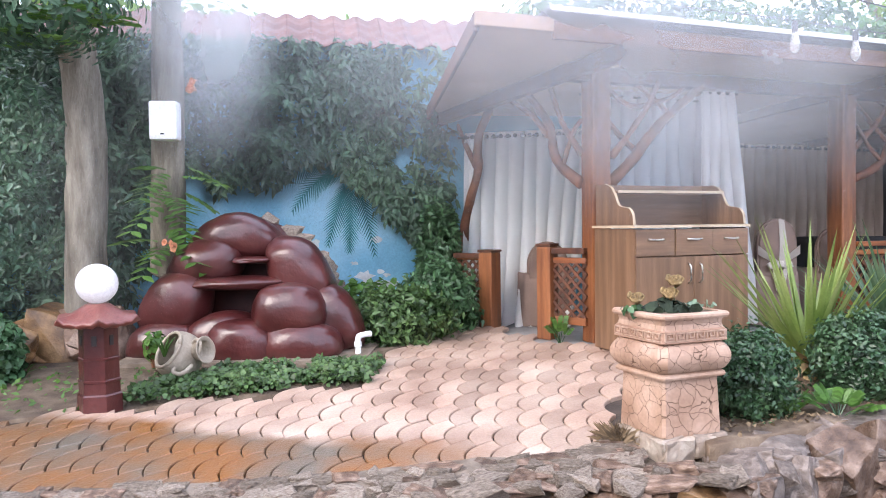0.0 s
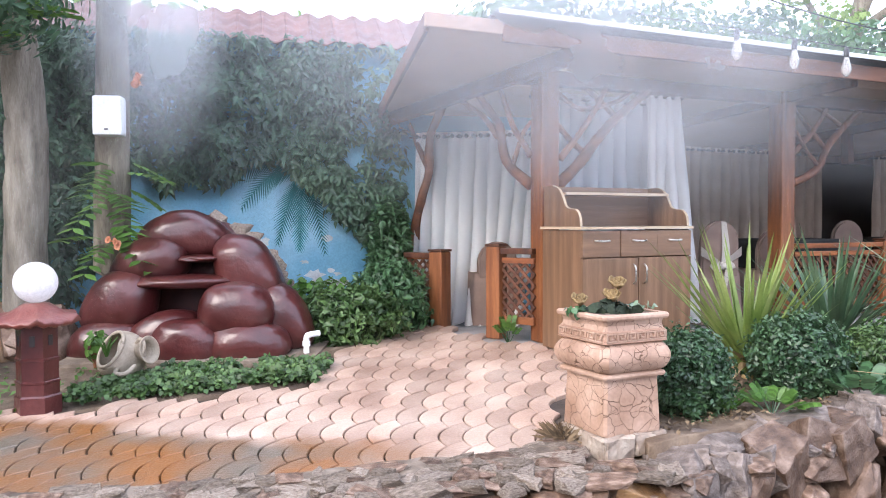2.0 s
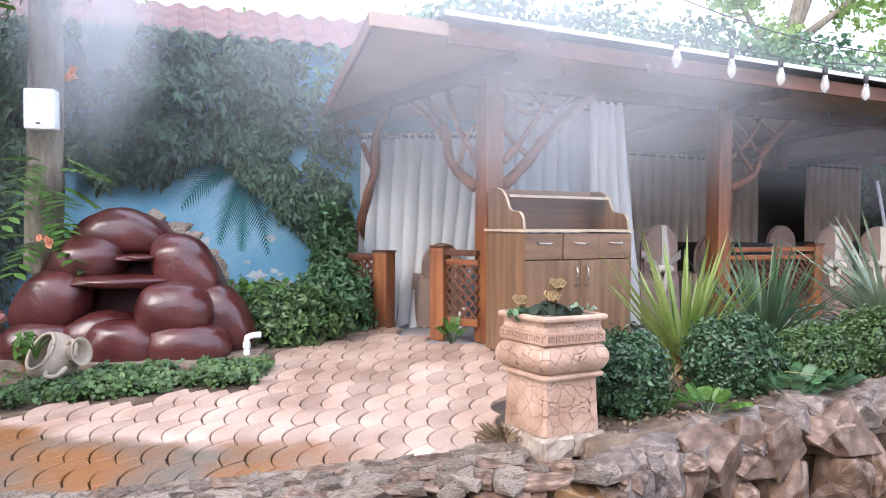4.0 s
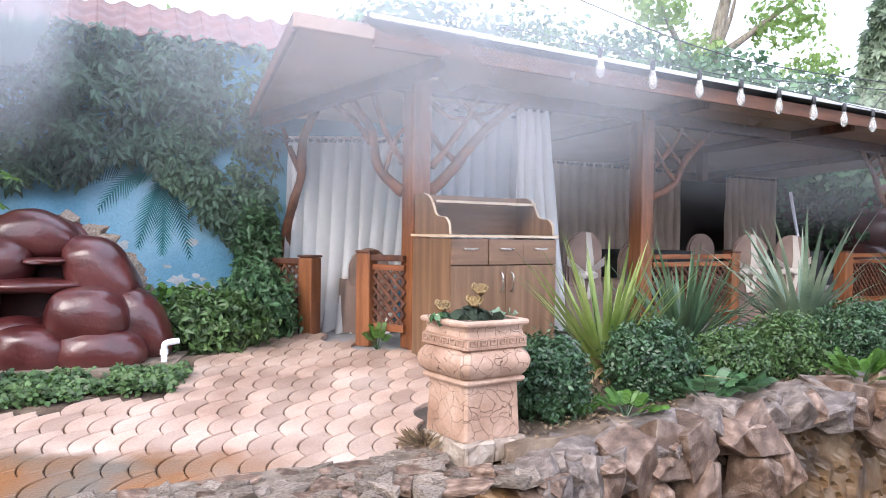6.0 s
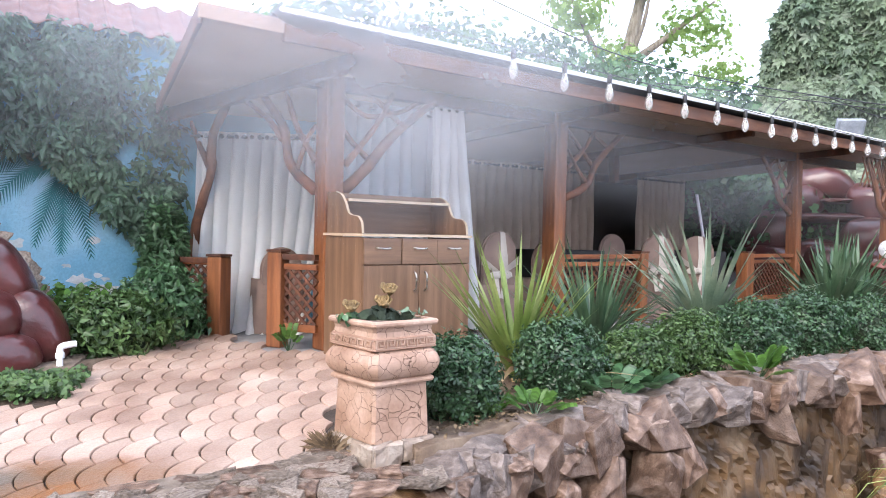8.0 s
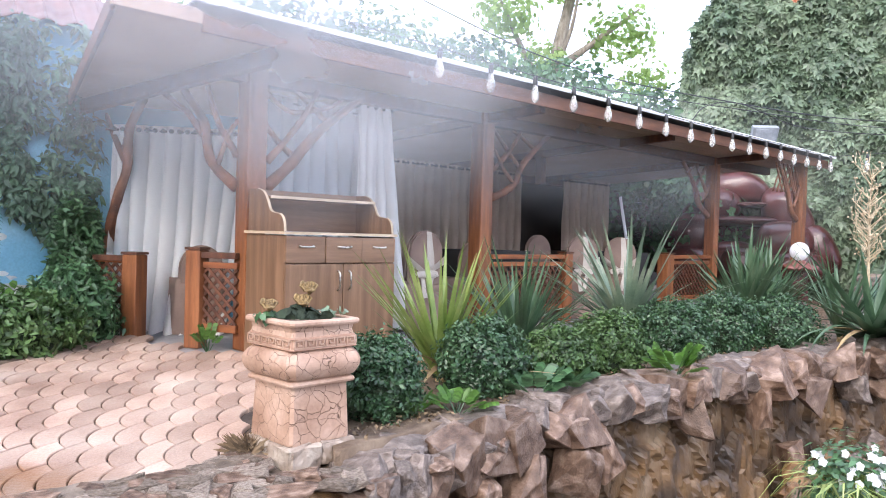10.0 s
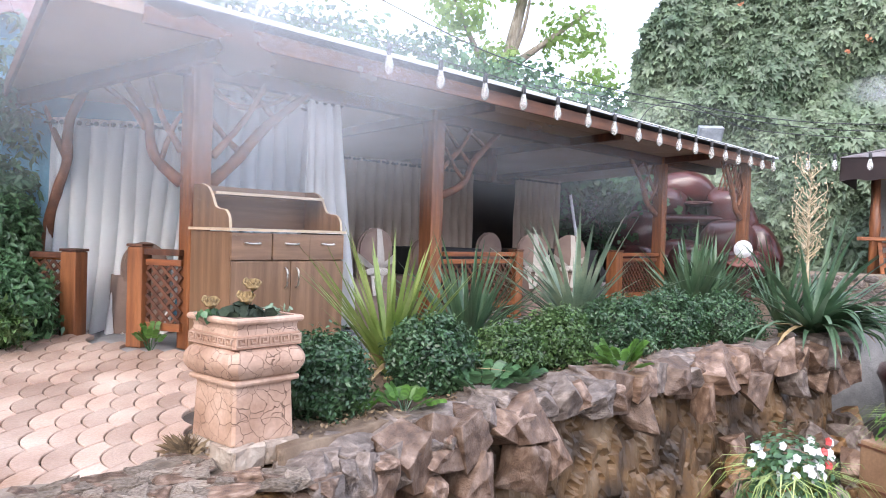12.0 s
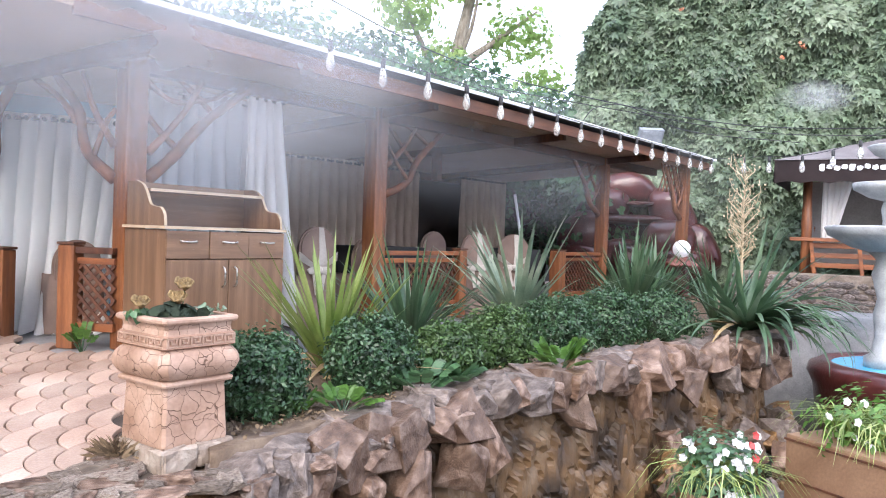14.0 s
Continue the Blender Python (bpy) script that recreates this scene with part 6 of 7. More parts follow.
shrub("ivy_mound", (-0.30, 6.65, 0.22), (0.28, 0.24, 0.33), 2000, 0.058, LEAFV, "leafy creeper at the fence foot", 52, LANCE)
shrub("ivy_mound", (-0.36, 7.15, 0.50), (0.18, 0.18, 0.52), 1500, 0.062, LEAFV, "leafy creeper climbing the pavilion corner", 53, LANCE)
shrub("ivy_mound", (-0.88, 6.42, 0.24), (0.35, 0.22, 0.26), 900, 0.06, LEAFB, "airy creeper shoots beside the grotto", 54, IVY, core=False)
shrub("leafy_bush", (-3.2, 4.95, 0.10), (0.2, 0.2, 0.2), 1100, 0.055, LEAFV, "small leafy bush at the tree foot", 55, IVY)
shrub("leafy_bush", (-2.17, 5.3, 0.10), (0.09, 0.09, 0.10), 110, 0.05, LEAFB, "small leafy tuft beside the grotto", 56, IVY, core=False)
# creeping ground cover along the paving
P = []
while len(P) < 5200:
    x, y = rs.uniform(-2.0, -0.6), rs.uniform(4.35, 5.45)
    lo, hi = np.interp(x, [-2.0, -1.43, -0.66], [4.48, 4.68, 4.96]), np.interp(x, [-2.0, -1.4, -0.6], [4.95, 5.28, 5.42])
    if lo < y < hi and noise.noise(Vector((x * 4, y * 4, 1))) > -0.30:
        P.append((x, y, slope(y) + 0.02 + rs.uniform(0.0, 0.10) * (0.6 + 0.8 * max(0, noise.noise(Vector((x * 6, y * 6, 5)))))))
tagged(new("ground_cover", leaves_mesh("ground_cover", P, [(0, -0.5, 1)] * len(P), 0.034, LEAFO, IVY, 0.0, 8, 0.5)), "low green ground cover beside the paving", "ground cover", kind="stuff")
P = [(rs.uniform(-3.6, -2.0), rs.uniform(4.3, 5.3)) for _ in range(260)]
tagged(new("weeds", leaves_mesh("weeds", [(x, y, slope(y) + 0.02) for x, y in P], [(0, -0.4, 1)] * len(P), 0.05, LEAFB, OVAL, 0.0, 9, 0.6)), "sparse weeds on bare soil", "weeds", kind="stuff")
P = []
while len(P) < 1500:
    x = rs.uniform(1.25, 6.4)
    y = np.interp(x, [1.25, 1.75, 3.3, 5.2, 6.4], [3.86, 4.16, 4.84, 5.55, 5.8]) + abs(rs.normal(0, 0.32))
    P.append((x, y, -0.115 + 0.012 * x + 0.01))
tagged(new("leaf_litter", leaves_mesh("leaf_litter", P, [(0, 0, 1)] * len(P), 0.035, LITTER, OVAL, 0.0, 10, 0.4)), "dry brown leaf litter on the bed", "litter", kind="stuff")

def yucca(at, n, L, m, label, seed, lean=(0.15, 1.25), width=0.045, droop=0.25, dead=0, extra=None):
    """A rosette of sword leaves, each a folded tapering blade."""
    e = thing("yucca", label, "yucca", "yuccas in the bed", at=at)
    rr = random.Random(seed)
    part("stem", sweep(bmesh.new(), [(0, 0, -0.08), (0, 0, 0.0), (0.005, 0, 0.10)], [0.04, 0.04, 0.03], 8), DRY, e)
    for i in range(n + dead):
        a = rr.uniform(0, 2 * math.pi)
        th = lean[0] + (lean[1] - lean[0]) * rr.random() ** 0.6 if i < n else rr.uniform(1.2, 1.6)
        ln = L * rr.uniform(0.65, 1.08)
        dp = droop * rr.uniform(0.2, 1.5) * (th / 1.2)
        if extra and i % 5 < 3 and i < n:
            a, th, dp = extra[0] + rr.gauss(0, 0.55), rr.uniform(0.8, 1.3), droop * rr.uniform(1.5, 3.2)
        az = Vector((math.cos(a), math.sin(a), 0))
        sd = Vector((-math.sin(a), math.cos(a), 0))
        bm = bmesh.new()
        rows = []
        k = 9
        p = az * 0.02 + Vector((0, 0, rr.uniform(0.0, 0.12)))
        ang = th
        for j in range(k + 1):
            t = j / k
            w = width * rr.uniform(0.97, 1.03) * (0.7 + 0.3 * math.sin(math.pi * min(1, t * 2.2))) * (1 - t ** 2.6) + 0.0015
            up = az * -math.cos(ang) + Vector((0, 0, math.sin(ang)))
            rows.append([bm.verts.new(p - sd * w / 2 + up * w * 0.18), bm.verts.new(p), bm.verts.new(p + sd * w / 2 + up * w * 0.18)])
            ang += dp * 2 * t / k * 1.6
            p = p + (az * math.sin(ang) + Vector((0, 0, math.cos(ang)))) * (ln / k)
        for r0, r1 in zip(rows, rows[1:]):
            for q in range(2):
                bm.faces.new((r0[q], r0[q + 1], r1[q + 1], r1[q]))
        part("blade", bm, m if i < n else DRY, e, smooth=True)
    return e
yucca((2.17, 5.22, -0.10), 66, 0.98, YUCCAG, "yellow-green striped yucca between bushes", 61, (0.08, 0.8), 0.056, 0.12, 11)
yucca((3.05, 5.92, -0.08), 70, 0.92, YUCCA, "dense dark green yucca", 62, (0.05, 1.0), 0.06, 0.10)
yucca((4.42, 6.50, -0.05), 72, 1.2, YUCCAS, "large silvery yucca with arching blades", 63, (0.2, 1.45), 0.078, 0.5, 5)
yucca((6.55, 7.45, -0.02), 70, 1.06, YUCCA, "dense green yucca by the far post", 64, (0.05, 0.9), 0.095, 0.10)
yucca((7.05, 7.65, -0.02), 46, 0.95, YUCCA, "dense green yucca by the lantern", 65, (0.05, 0.9), 0.095, 0.10)
yucca((6.66, 5.84, 0.0), 96, 1.25, YUCCA, "big yucca drooping over the wall corner", 66, (0.1, 1.4), 0.09, 0.42, 4, (-1.45,))
yucca((6.75, 6.3, -0.05), 40, 1.0, YUCCA, "upright yucca at the bed's end", 67, (0.05, 0.7), 0.05, 0.1)

# dried flower stalk
e = thing("dry_flower_stalk", "tall dried branching yucca flower stalk", "plant", at=(6.72, 5.98, 0.0))
bm = sweep(bmesh.new(), [(0, 0, 0), (0.01, 0, 0.6), (0.0, 0.01, 1.2), (0.01, 0, 1.66)], [0.018, 0.015, 0.011, 0.004], 7)
part("stalk", bm, STALK, e)
bm = bmesh.new()
for k in range(80):
    z = rg.uniform(0.72, 1.6)
    a = rg.uniform(0, 6.28)
    ln = rg.uniform(0.06, 0.24) * (1.2 - 0.4 * abs(z - 1.2))
    d = Vector((math.cos(a), math.sin(a), 0.9))
    c = Vector((0, 0, z))
    mid = c + d * ln * 0.6
    sweep(bm, [c, mid, mid + Vector((rg.uniform(-0.05, 0.05), rg.uniform(-0.05, 0.05), ln * 0.5))], [0.005, 0.004, 0.002], 5)
    for q in range(3):
        h = mid + Vector((rg.uniform(-0.04, 0.04), rg.uniform(-0.04, 0.04), rg.uniform(0, ln * 0.5)))
        bmesh.ops.create_icosphere(bm, subdivisions=1, radius=rg.uniform(0.007, 0.012), matrix=Matrix.Translation(h))
part("flower_head", bm, STALK, e)

# small leafy plants in the bed
def leafy(name, at, n, h, spread, ln, label, seed, m=LEAFB):
    e = thing(name, label, "plant", "leafy seedlings in the bed", at=at)
    rr = random.Random(seed)
    bm = bmesh.new()
    st = bmesh.new()
    for k in range(n):
        a = rr.uniform(0, 6.28)
        top = Vector((spread * rr.uniform(0.3, 1) * math.cos(a), spread * rr.uniform(0.3, 1) * math.sin(a), h * rr.uniform(0.4, 1)))
        rod(st, (0, 0, -0.02), top * 0.55, 0.004, 0.003, 5)
        pinnate(bm, top * 0.55, top * 1.05 + Vector((0, 0, 0.02)), 5, ln)
    part("stems", st, LEAFX, e)
    part("leaves", bm, m, e)
    return e
leafy("seedling", (1.98, 4.33, -0.11), 12, 0.14, 0.20, 0.075, "bright green pinnate seedling", 71)
leafy("seedling", (3.85, 4.95, -0.09), 16, 0.26, 0.24, 0.09, "bright green pinnate seedling on the wall", 72)
leafy("seedling", (1.72, 4.30, -0.11), 8, 0.16, 0.10, 0.05, "small green seedling in the bed", 73)
leafy("seedling", (2.55, 4.55, -0.10), 10, 0.20, 0.2, 0.09, "broad-leaved green seedling between bushes", 74, LEAFV)
leafy("seedling", (2.85, 4.72, -0.10), 10, 0.18, 0.2, 0.09, "broad-leaved green seedling between bushes", 75, LEAFV)
leafy("seedling", (0.66, 6.12, 0.0), 9, 0.20, 0.12, 0.05, "green weed at the fence foot", 76)
e = thing("dry_grass_tuft", "tuft of dry brown grass beside the planter", "grass", at=(0.80, 3.98, -0.17))
bm = bmesh.new()
for k in range(420):
    a, r, h = rg.uniform(0, 6.28), rg.uniform(0.01, 0.12), rg.uniform(0.01, 0.11)
    b = Vector((0.06 * math.cos(a * 3) * rg.random(), 0.06 * math.sin(a * 3) * rg.random(), 0))
    t = b + Vector((r * math.cos(a), r * math.sin(a), h))
    s = Vector((-math.sin(a), math.cos(a), 0)) * 0.0022
    bm.faces.new([bm.verts.new(q) for q in (b - s, b + s, (b + t) / 2 + s + Vector((0, 0, 0.02)), t)])
part("grass", bm, LITTER, e)

# high creeper on the far wall
ea, eb = Vector((9.75, 12.45, 0)), Vector((16.2, 5.85, 0))
ed = (eb - ea).normalized()
en = Vector((-ed.y, ed.x, 0)) * -1
if en.y > 0:
    en = -en
P, N = [], []
LE = (eb - ea).length
for k in range(46000):
    s, z = rs.uniform(-0.5, LE * 0.72), rs.uniform(-0.9, 7.0)
    top = 4.0 + 2.6 * min(1, max(0, (s + 0.5) / 1.6)) ** 0.6
    if z > top + 0.5 * noise.noise(Vector((s, z, 3))):
        continue
    lump = noise.noise(Vector((s * 0.9, z * 0.9, 12))) + 0.5 * noise.noise(Vector((s * 2.2, z * 2.2, 15)))
    out = 0.26 + 0.46 * lump * rs.uniform(0.6, 1) + rs.uniform(-0.16, 0.1)
    P.append(ea + ed * s + en * max(0.02, out) + Vector((0, 0, z)))
    N.append((en.x, en.y, 0.35))
cr2 = tagged(new("creeper", leaves_mesh("creeper", P, N, 0.165, LEAFW, PALMATE, 1.0, 15, 0.5)), "thick green creeper covering the high far wall", "creeper", kind="stuff")
rgx = random.Random(31)
def trumpet(at, label):
    e = thing("trumpet_flower", label, "flower", "orange trumpet flowers", at=at)
    bm = bmesh.new()
    for k in range(5):
        q = Vector((rgx.uniform(-0.07, 0.07), rgx.uniform(-0.05, 0.02), rgx.uniform(-0.06, 0.06)))
        d = Vector((rgx.uniform(-1, 1), -1, rgx.uniform(-0.6, 0.4))).normalized()
        m4 = Matrix.Translation(q * 0.7) @ d.to_track_quat("Z", "Y").to_matrix().to_4x4()
        lathe_bm = lathe(bmesh.new(), [(0.004, 0), (0.008, 0.03), (0.014, 0.045), (0.028, 0.05), (0.025, 0.048), (0.008, 0.035)], 10, m4)
        me = bpy.data.meshes.new("t"); lathe_bm.to_mesh(me); lathe_bm.free()
        bm.from_mesh(me); bpy.data.meshes.remove(me)
    part("blooms", bm, PETALO, e)
    return e
for s, z in ((3.4, 4.35), (3.1, 4.15), (1.4, 5.1), (4.0, 5.25), (2.9, 5.6), (4.7, 5.6)):
    trumpet(ea + ed * s + en * 0.62 + Vector((0, 0, z)), "orange trumpet flowers on the high creeper")
trumpet((-2.02, 5.75, 1.98), "orange trumpet flowers beside the loudspeaker")
trumpet((-2.2, 5.72, 0.78), "orange trumpet flowers low on the trunk")

# greenery and trees behind the pavilion
def hedge(name, clumps, size, m, label, seed, n):
    e = thing(name, label, "greenery", at=(clumps[0][0][0], clumps[0][0][1], -0.9))
    crown_of(e, [(c, r, n) for c, r in clumps], size, m, seed, IVY, 0.5, "foliage")
    bm = bmesh.new()
    for c, r in clumps:
        q = Vector(c) - Vector(e.matrix_world.translation)
        sweep(bm, [(q.x, q.y, 0), (q.x + 0.1, q.y, q.z * 0.5), (q.x, q.y, q.z)], [0.12, 0.09, 0.03], 8)
    part("stems", bm, BARK, e)
    return e
hedge("tall_hedge", [((1.5, 14.4, 4.2), (1.9, 1.0, 1.3)), ((3.6, 14.2, 3.9), (1.6, 1.0, 1.2)), ((5.6, 14.2, 3.7), (1.7, 1.0, 1.1)), ((7.4, 13.9, 3.4), (1.6, 1.0, 1.05)), ((8.9, 13.2, 2.8), (1.3, 1.0, 1.1)), ((9.6, 12.2, 1.2), (1.3, 0.8, 1.4)), ((8.4, 13.6, 1.6), (1.6, 0.8, 1.4)), ((9.3, 13.0, 2.3), (1.2, 0.8, 1.2))], 0.125, LEAFV, "tall green creeper hedge behind the pavilion", 81, 2600)
hedge("tall_hedge", [((-3.4, 9.0, 3.0), (1.2, 0.7, 0.6)), ((-1.9, 9.3, 2.95), (1.1, 0.7, 0.45)), ((-4.8, 8.0, 3.0), (1.2, 0.8, 0.9))], 0.14, LEAFY, "pale green trees behind the blue wall", 83, 900)
ft = trunk("tree", [(9.2, 19.0, -0.9), (9.3, 19.0, 2.5), (9.7, 19.0, 5.5), (10.3, 19.0, 8.2)], [0.3, 0.26, 0.2, 0.1], "tall pale green tree against the sky",
           [([(9.5, 19, 4.6), (8.6, 18.8, 5.9), (7.9, 18.6, 7.0)], 0.12, 0.03), ([(9.7, 19, 5.4), (11.0, 18.8, 6.4), (12.0, 18.6, 7.2)], 0.12, 0.03), ([(9.5, 19, 5.0), (9.9, 18.5, 6.4), (10.0, 18.2, 7.8)], 0.09, 0.02)])
crown_of(ft, [((8.2, 18.8, 6.6), (1.0, 0.9, 0.7), 420), ((11.6, 18.8, 6.5), (1.1, 0.9, 0.8), 480), ((10.0, 18.6, 7.8), (1.6, 1.0, 0.7), 500), ((9.2, 18.8, 5.6), (0.7, 0.7, 0.5), 220), ((12.2, 18.6, 5.2), (0.8, 0.8, 0.6), 240)], 0.15, LEAFY, 91, LOBED)

# ---- far garden: basin, tiered fountain, pebble wall, canopy seat ----
FC = Vector((8.42, 5.2, 0))
e = thing("basin", "round garden basin painted blue inside with a maroon rim", "basin", at=(FC.x, FC.y, -0.98))
part("rim", lathe(bmesh.new(), [(0.90, -0.6), (0.92, 0.0), (0.98, 0.45), (1.04, 0.58), (1.02, 0.66), (0.92, 0.71), (0.82, 0.70), (0.79, 0.66), (0.78, 0.5)], 48), MAROON, e, "maroon painted rim", True)
part("water", lathe(bmesh.new(), [(0.81, 0.64), (0.81, 0.68)], 48), POOL, e, "still water over blue paint")
e = thing("tiered_fountain", "weathered white tiered stone fountain", "fountain", at=(8.12, 5.36, -0.30))
part("pedestal", lathe(bmesh.new(), [(0.20, 0.0), (0.20, 0.10), (0.14, 0.14), (0.11, 0.3), (0.13, 0.55), (0.10, 0.7), (0.16, 0.95), (0.12, 1.1), (0.2, 1.18)], 24), MARBLE, e, smooth=True)
part("bowl", lathe(bmesh.new(), [(0.12, 1.16), (0.35, 1.22), (0.58, 1.34), (0.62, 1.42), (0.60, 1.44), (0.5, 1.36), (0.1, 1.28)], 36), MARBLE, e, smooth=True)
part("pedestal", lathe(bmesh.new(), [(0.10, 1.28), (0.08, 1.5), (0.10, 1.62), (0.07, 1.72)], 20), MARBLE, e, smooth=True)
part("bowl", lathe(bmesh.new(), [(0.07, 1.70), (0.22, 1.74), (0.36, 1.82), (0.38, 1.88), (0.36, 1.89), (0.2, 1.82), (0.05, 1.80)], 32), MARBLE, e, smooth=True)
part("finial", lathe(bmesh.new(), [(0.06, 1.80), (0.05, 2.12), (0.18, 2.18), (0.25, 2.26), (0.22, 2.28), (0.05, 2.22), (0.06, 2.36), (0.0, 2.44)], 20), MARBLE, e, smooth=True)
# pebble-faced terrace wall
a, b = Vector((8.75, 8.0, 0)), Vector((10.9, 5.0, 0))
d = (b - a).normalized()
nn = Vector((-d.y, d.x, 0))
if nn.dot(Vector((0.5, 0, 0)) - a) < 0:
    nn = -nn
rotp = Matrix.Rotation(math.atan2(d.y, d.x), 3, "Z")
pw = solo("pebble_wall", bx((a + b) / 2 - nn * 0.3 + Vector((0, 0, -0.2)), ((b - a).length, 0.6, 1.5), rotp), VERGE, "low terrace wall faced with round pebbles", "wall", kind="structure")
bmp = bmesh.new(); bmesh.ops.create_icosphere(bmp, subdivisions=2, radius=0.5)
for v in bmp.verts:
    v.co *= 1 + 0.25 * noise.noise(v.co * 3)
peb = [mesh_of(bmp, "pebble", STONEG, True)]
for i in range(270):
    s, z = ((i % 22) + 0.5 * ((i // 22) % 2) + rg.uniform(-0.2, 0.2)) / 22.5 * (b - a).length, -0.32 + 0.068 * (i // 22) + rg.uniform(-0.012, 0.012)
    ob = new("pebble", peb[0])
    ob.parent = pw
    ob.matrix_basis = Matrix.Translation(a + d * s + nn * 0.01 + Vector((0, 0, z))) @ rotp.to_4x4() @ Matrix.Diagonal((rg.uniform(0.12, 0.20), 0.05, rg.uniform(0.07, 0.10), 1))
solo("stone_step", bx((a + b) / 2 + nn * 0.35 + Vector((0, 0, -0.75)), ((b - a).length, 0.7, 1.7), rotp, 0.03), CEMENT, "broad grey stone step below the pebble wall", "step", kind="structure")
# canopy seat
def canopy_seat():
    o = Vector((9.86, 7.88, 0.52))
    e = thing("canopy_seat", "log-post garden seat under a brown fabric canopy", "pavilion", at=o, rz=math.degrees(math.atan2(d.y, d.x)))
    L, D = 2.4, 2.0
    for x, y in ((0.05, 0.1), (L, 0.1), (0.05, D), (L, D)):
        part("log_post", sweep(bmesh.new(), [(x, y, -0.1), (x + 0.01, y, 0.7), (x, y, 1.46)], [0.075, 0.07, 0.065], 12, 0.2), WOOD, e, smooth=True)
    for z in (0.42, 0.28, 0.14):
        part("slat", bx((L / 2, 0.12, z), (L, 0.03, 0.07), bevel=0.005), WOODH, e)
    part("handrail", bx((L / 2, 0.08, 0.50), (L + 0.3, 0.12, 0.05), bevel=0.008), WOODH, e)
    for x in (0.15, 0.75, 1.4):
        part("stile", bx((x, 0.09, 0.25), (0.05, 0.035, 0.5), Matrix.Rotation(-0.12, 3, "Y"), 0.005), WOODH, e)
    bm = bmesh.new()
    n = 40
    top, botm = [], []
    for k in range(n + 1):
        x = -0.35 + (L + 0.7) * k / n
        zz = 1.39 + 0.03 * abs(math.sin(k * 0.7))
        botm.append(bm.verts.new((x, -0.36, zz - 0.13)))
        top.append(bm.verts.new((x, -0.35, 1.58)))
    for k in range(n):
        bm.faces.new((botm[k], botm[k + 1], top[k + 1], top[k]))
    lf = [bm.verts.new(p) for p in ((-0.35, -0.35, 1.58), (-0.36, D + 0.3, 1.58), (-0.36, D + 0.3, 1.31), (-0.36, -0.36, 1.28))]
    bm.faces.new(lf)
    bmesh.ops.solidify(bm, geom=bm.faces[:], thickness=0.006)
    val = part("valance", bm, CANOPY, e, "dark brown scalloped valance")
    for k in range(9):
        bm = blob((0.25 + 0.09 * k, -0.372, 1.475 + 0.012 * math.sin(k * 2.3)), (0.036, 0.004, 0.045 if k in (0, 4) else 0.03), k, 0.4)
        part("mark", bm, WHITEP, val, "white brand mark", True)
    bm = bmesh.new()
    q = [bm.verts.new(p) for p in ((-0.37, -0.37, 1.585), (L + 0.37, -0.37, 1.585), (L + 0.37, D + 0.35, 1.585), (-0.37, D + 0.35, 1.585))]
    r0, r1 = bm.verts.new((L / 2 - 0.2, D / 2, 2.02)), bm.verts.new((L / 2 + 0.2, D / 2, 2.02))
    bm.faces.new((q[0], q[1], r1, r0)); bm.faces.new((q[1], q[2], r1)); bm.faces.new((q[2], q[3], r0, r1)); bm.faces.new((q[3], q[0], r0))
    bmesh.ops.solidify(bm, geom=bm.faces[:], thickness=0.008)
    part("canopy", bm, CANTOP, e, "faded greyish canopy top")
    bm = bx((L * 0.72, 0.55, 0.55), (1.4, 0.7, 0.22), bevel=0.08)
    part("cushion", bm, CLOTHW, e, "white seat cushion")
    bm = bx((L / 2, D - 0.05, 0.8), (L, 0.03, 1.3))
    part("back_screen", bm, WALLM, e, "grey screen")
    return e
canopy_seat()
c0 = Vector((9.86, 7.88, 0.52))
curtain("curtain", (c0 + d * 0.22 - nn * 0.2)[:2], (c0 + d * 0.62 - nn * 0.2)[:2], 0.95, 1.90, 5, CLOTHW, "short white curtain tied beside the canopy post", 0.04, 0.6, 9, False)

# garden broom leaning at the pavilion's back opening
bm = rod(bmesh.new(), W(6.35, 0.55, 0.05), W(6.2, 0.75, 1.5), 0.02, seg=10)
solo("broom_handle", bm, WHITEP, "pale pole leaning inside the pavilion", "pole")

# ---- flower tubs on the low ground ----
def petunia(parent_o, pts, m, lab, par):
    for p in pts:
        bm = bmesh.new()
        dd = Vector((rg.uniform(-0.5, 0.3), -1, rg.uniform(0.1, 0.9))).normalized()
        q = dd.to_track_quat("Z", "Y").to_matrix()
        n = 15
        ce = bm.verts.new(p - dd * 0.02)
        ring = [bm.verts.new(p + q @ Vector((0.026 * (0.88 + 0.12 * math.cos(5 * 2 * math.pi * k / n)) * math.cos(2 * math.pi * k / n), 0.026 * (0.88 + 0.12 * math.cos(5 * 2 * math.pi * k / n)) * math.sin(2 * math.pi * k / n), 0.004 * math.sin(k * 2)))) for k in range(n)]
        for k in range(n):
            bm.faces.new((ce, ring[k], ring[(k + 1) % n]))
        part("bloom", bm, m, par, lab)
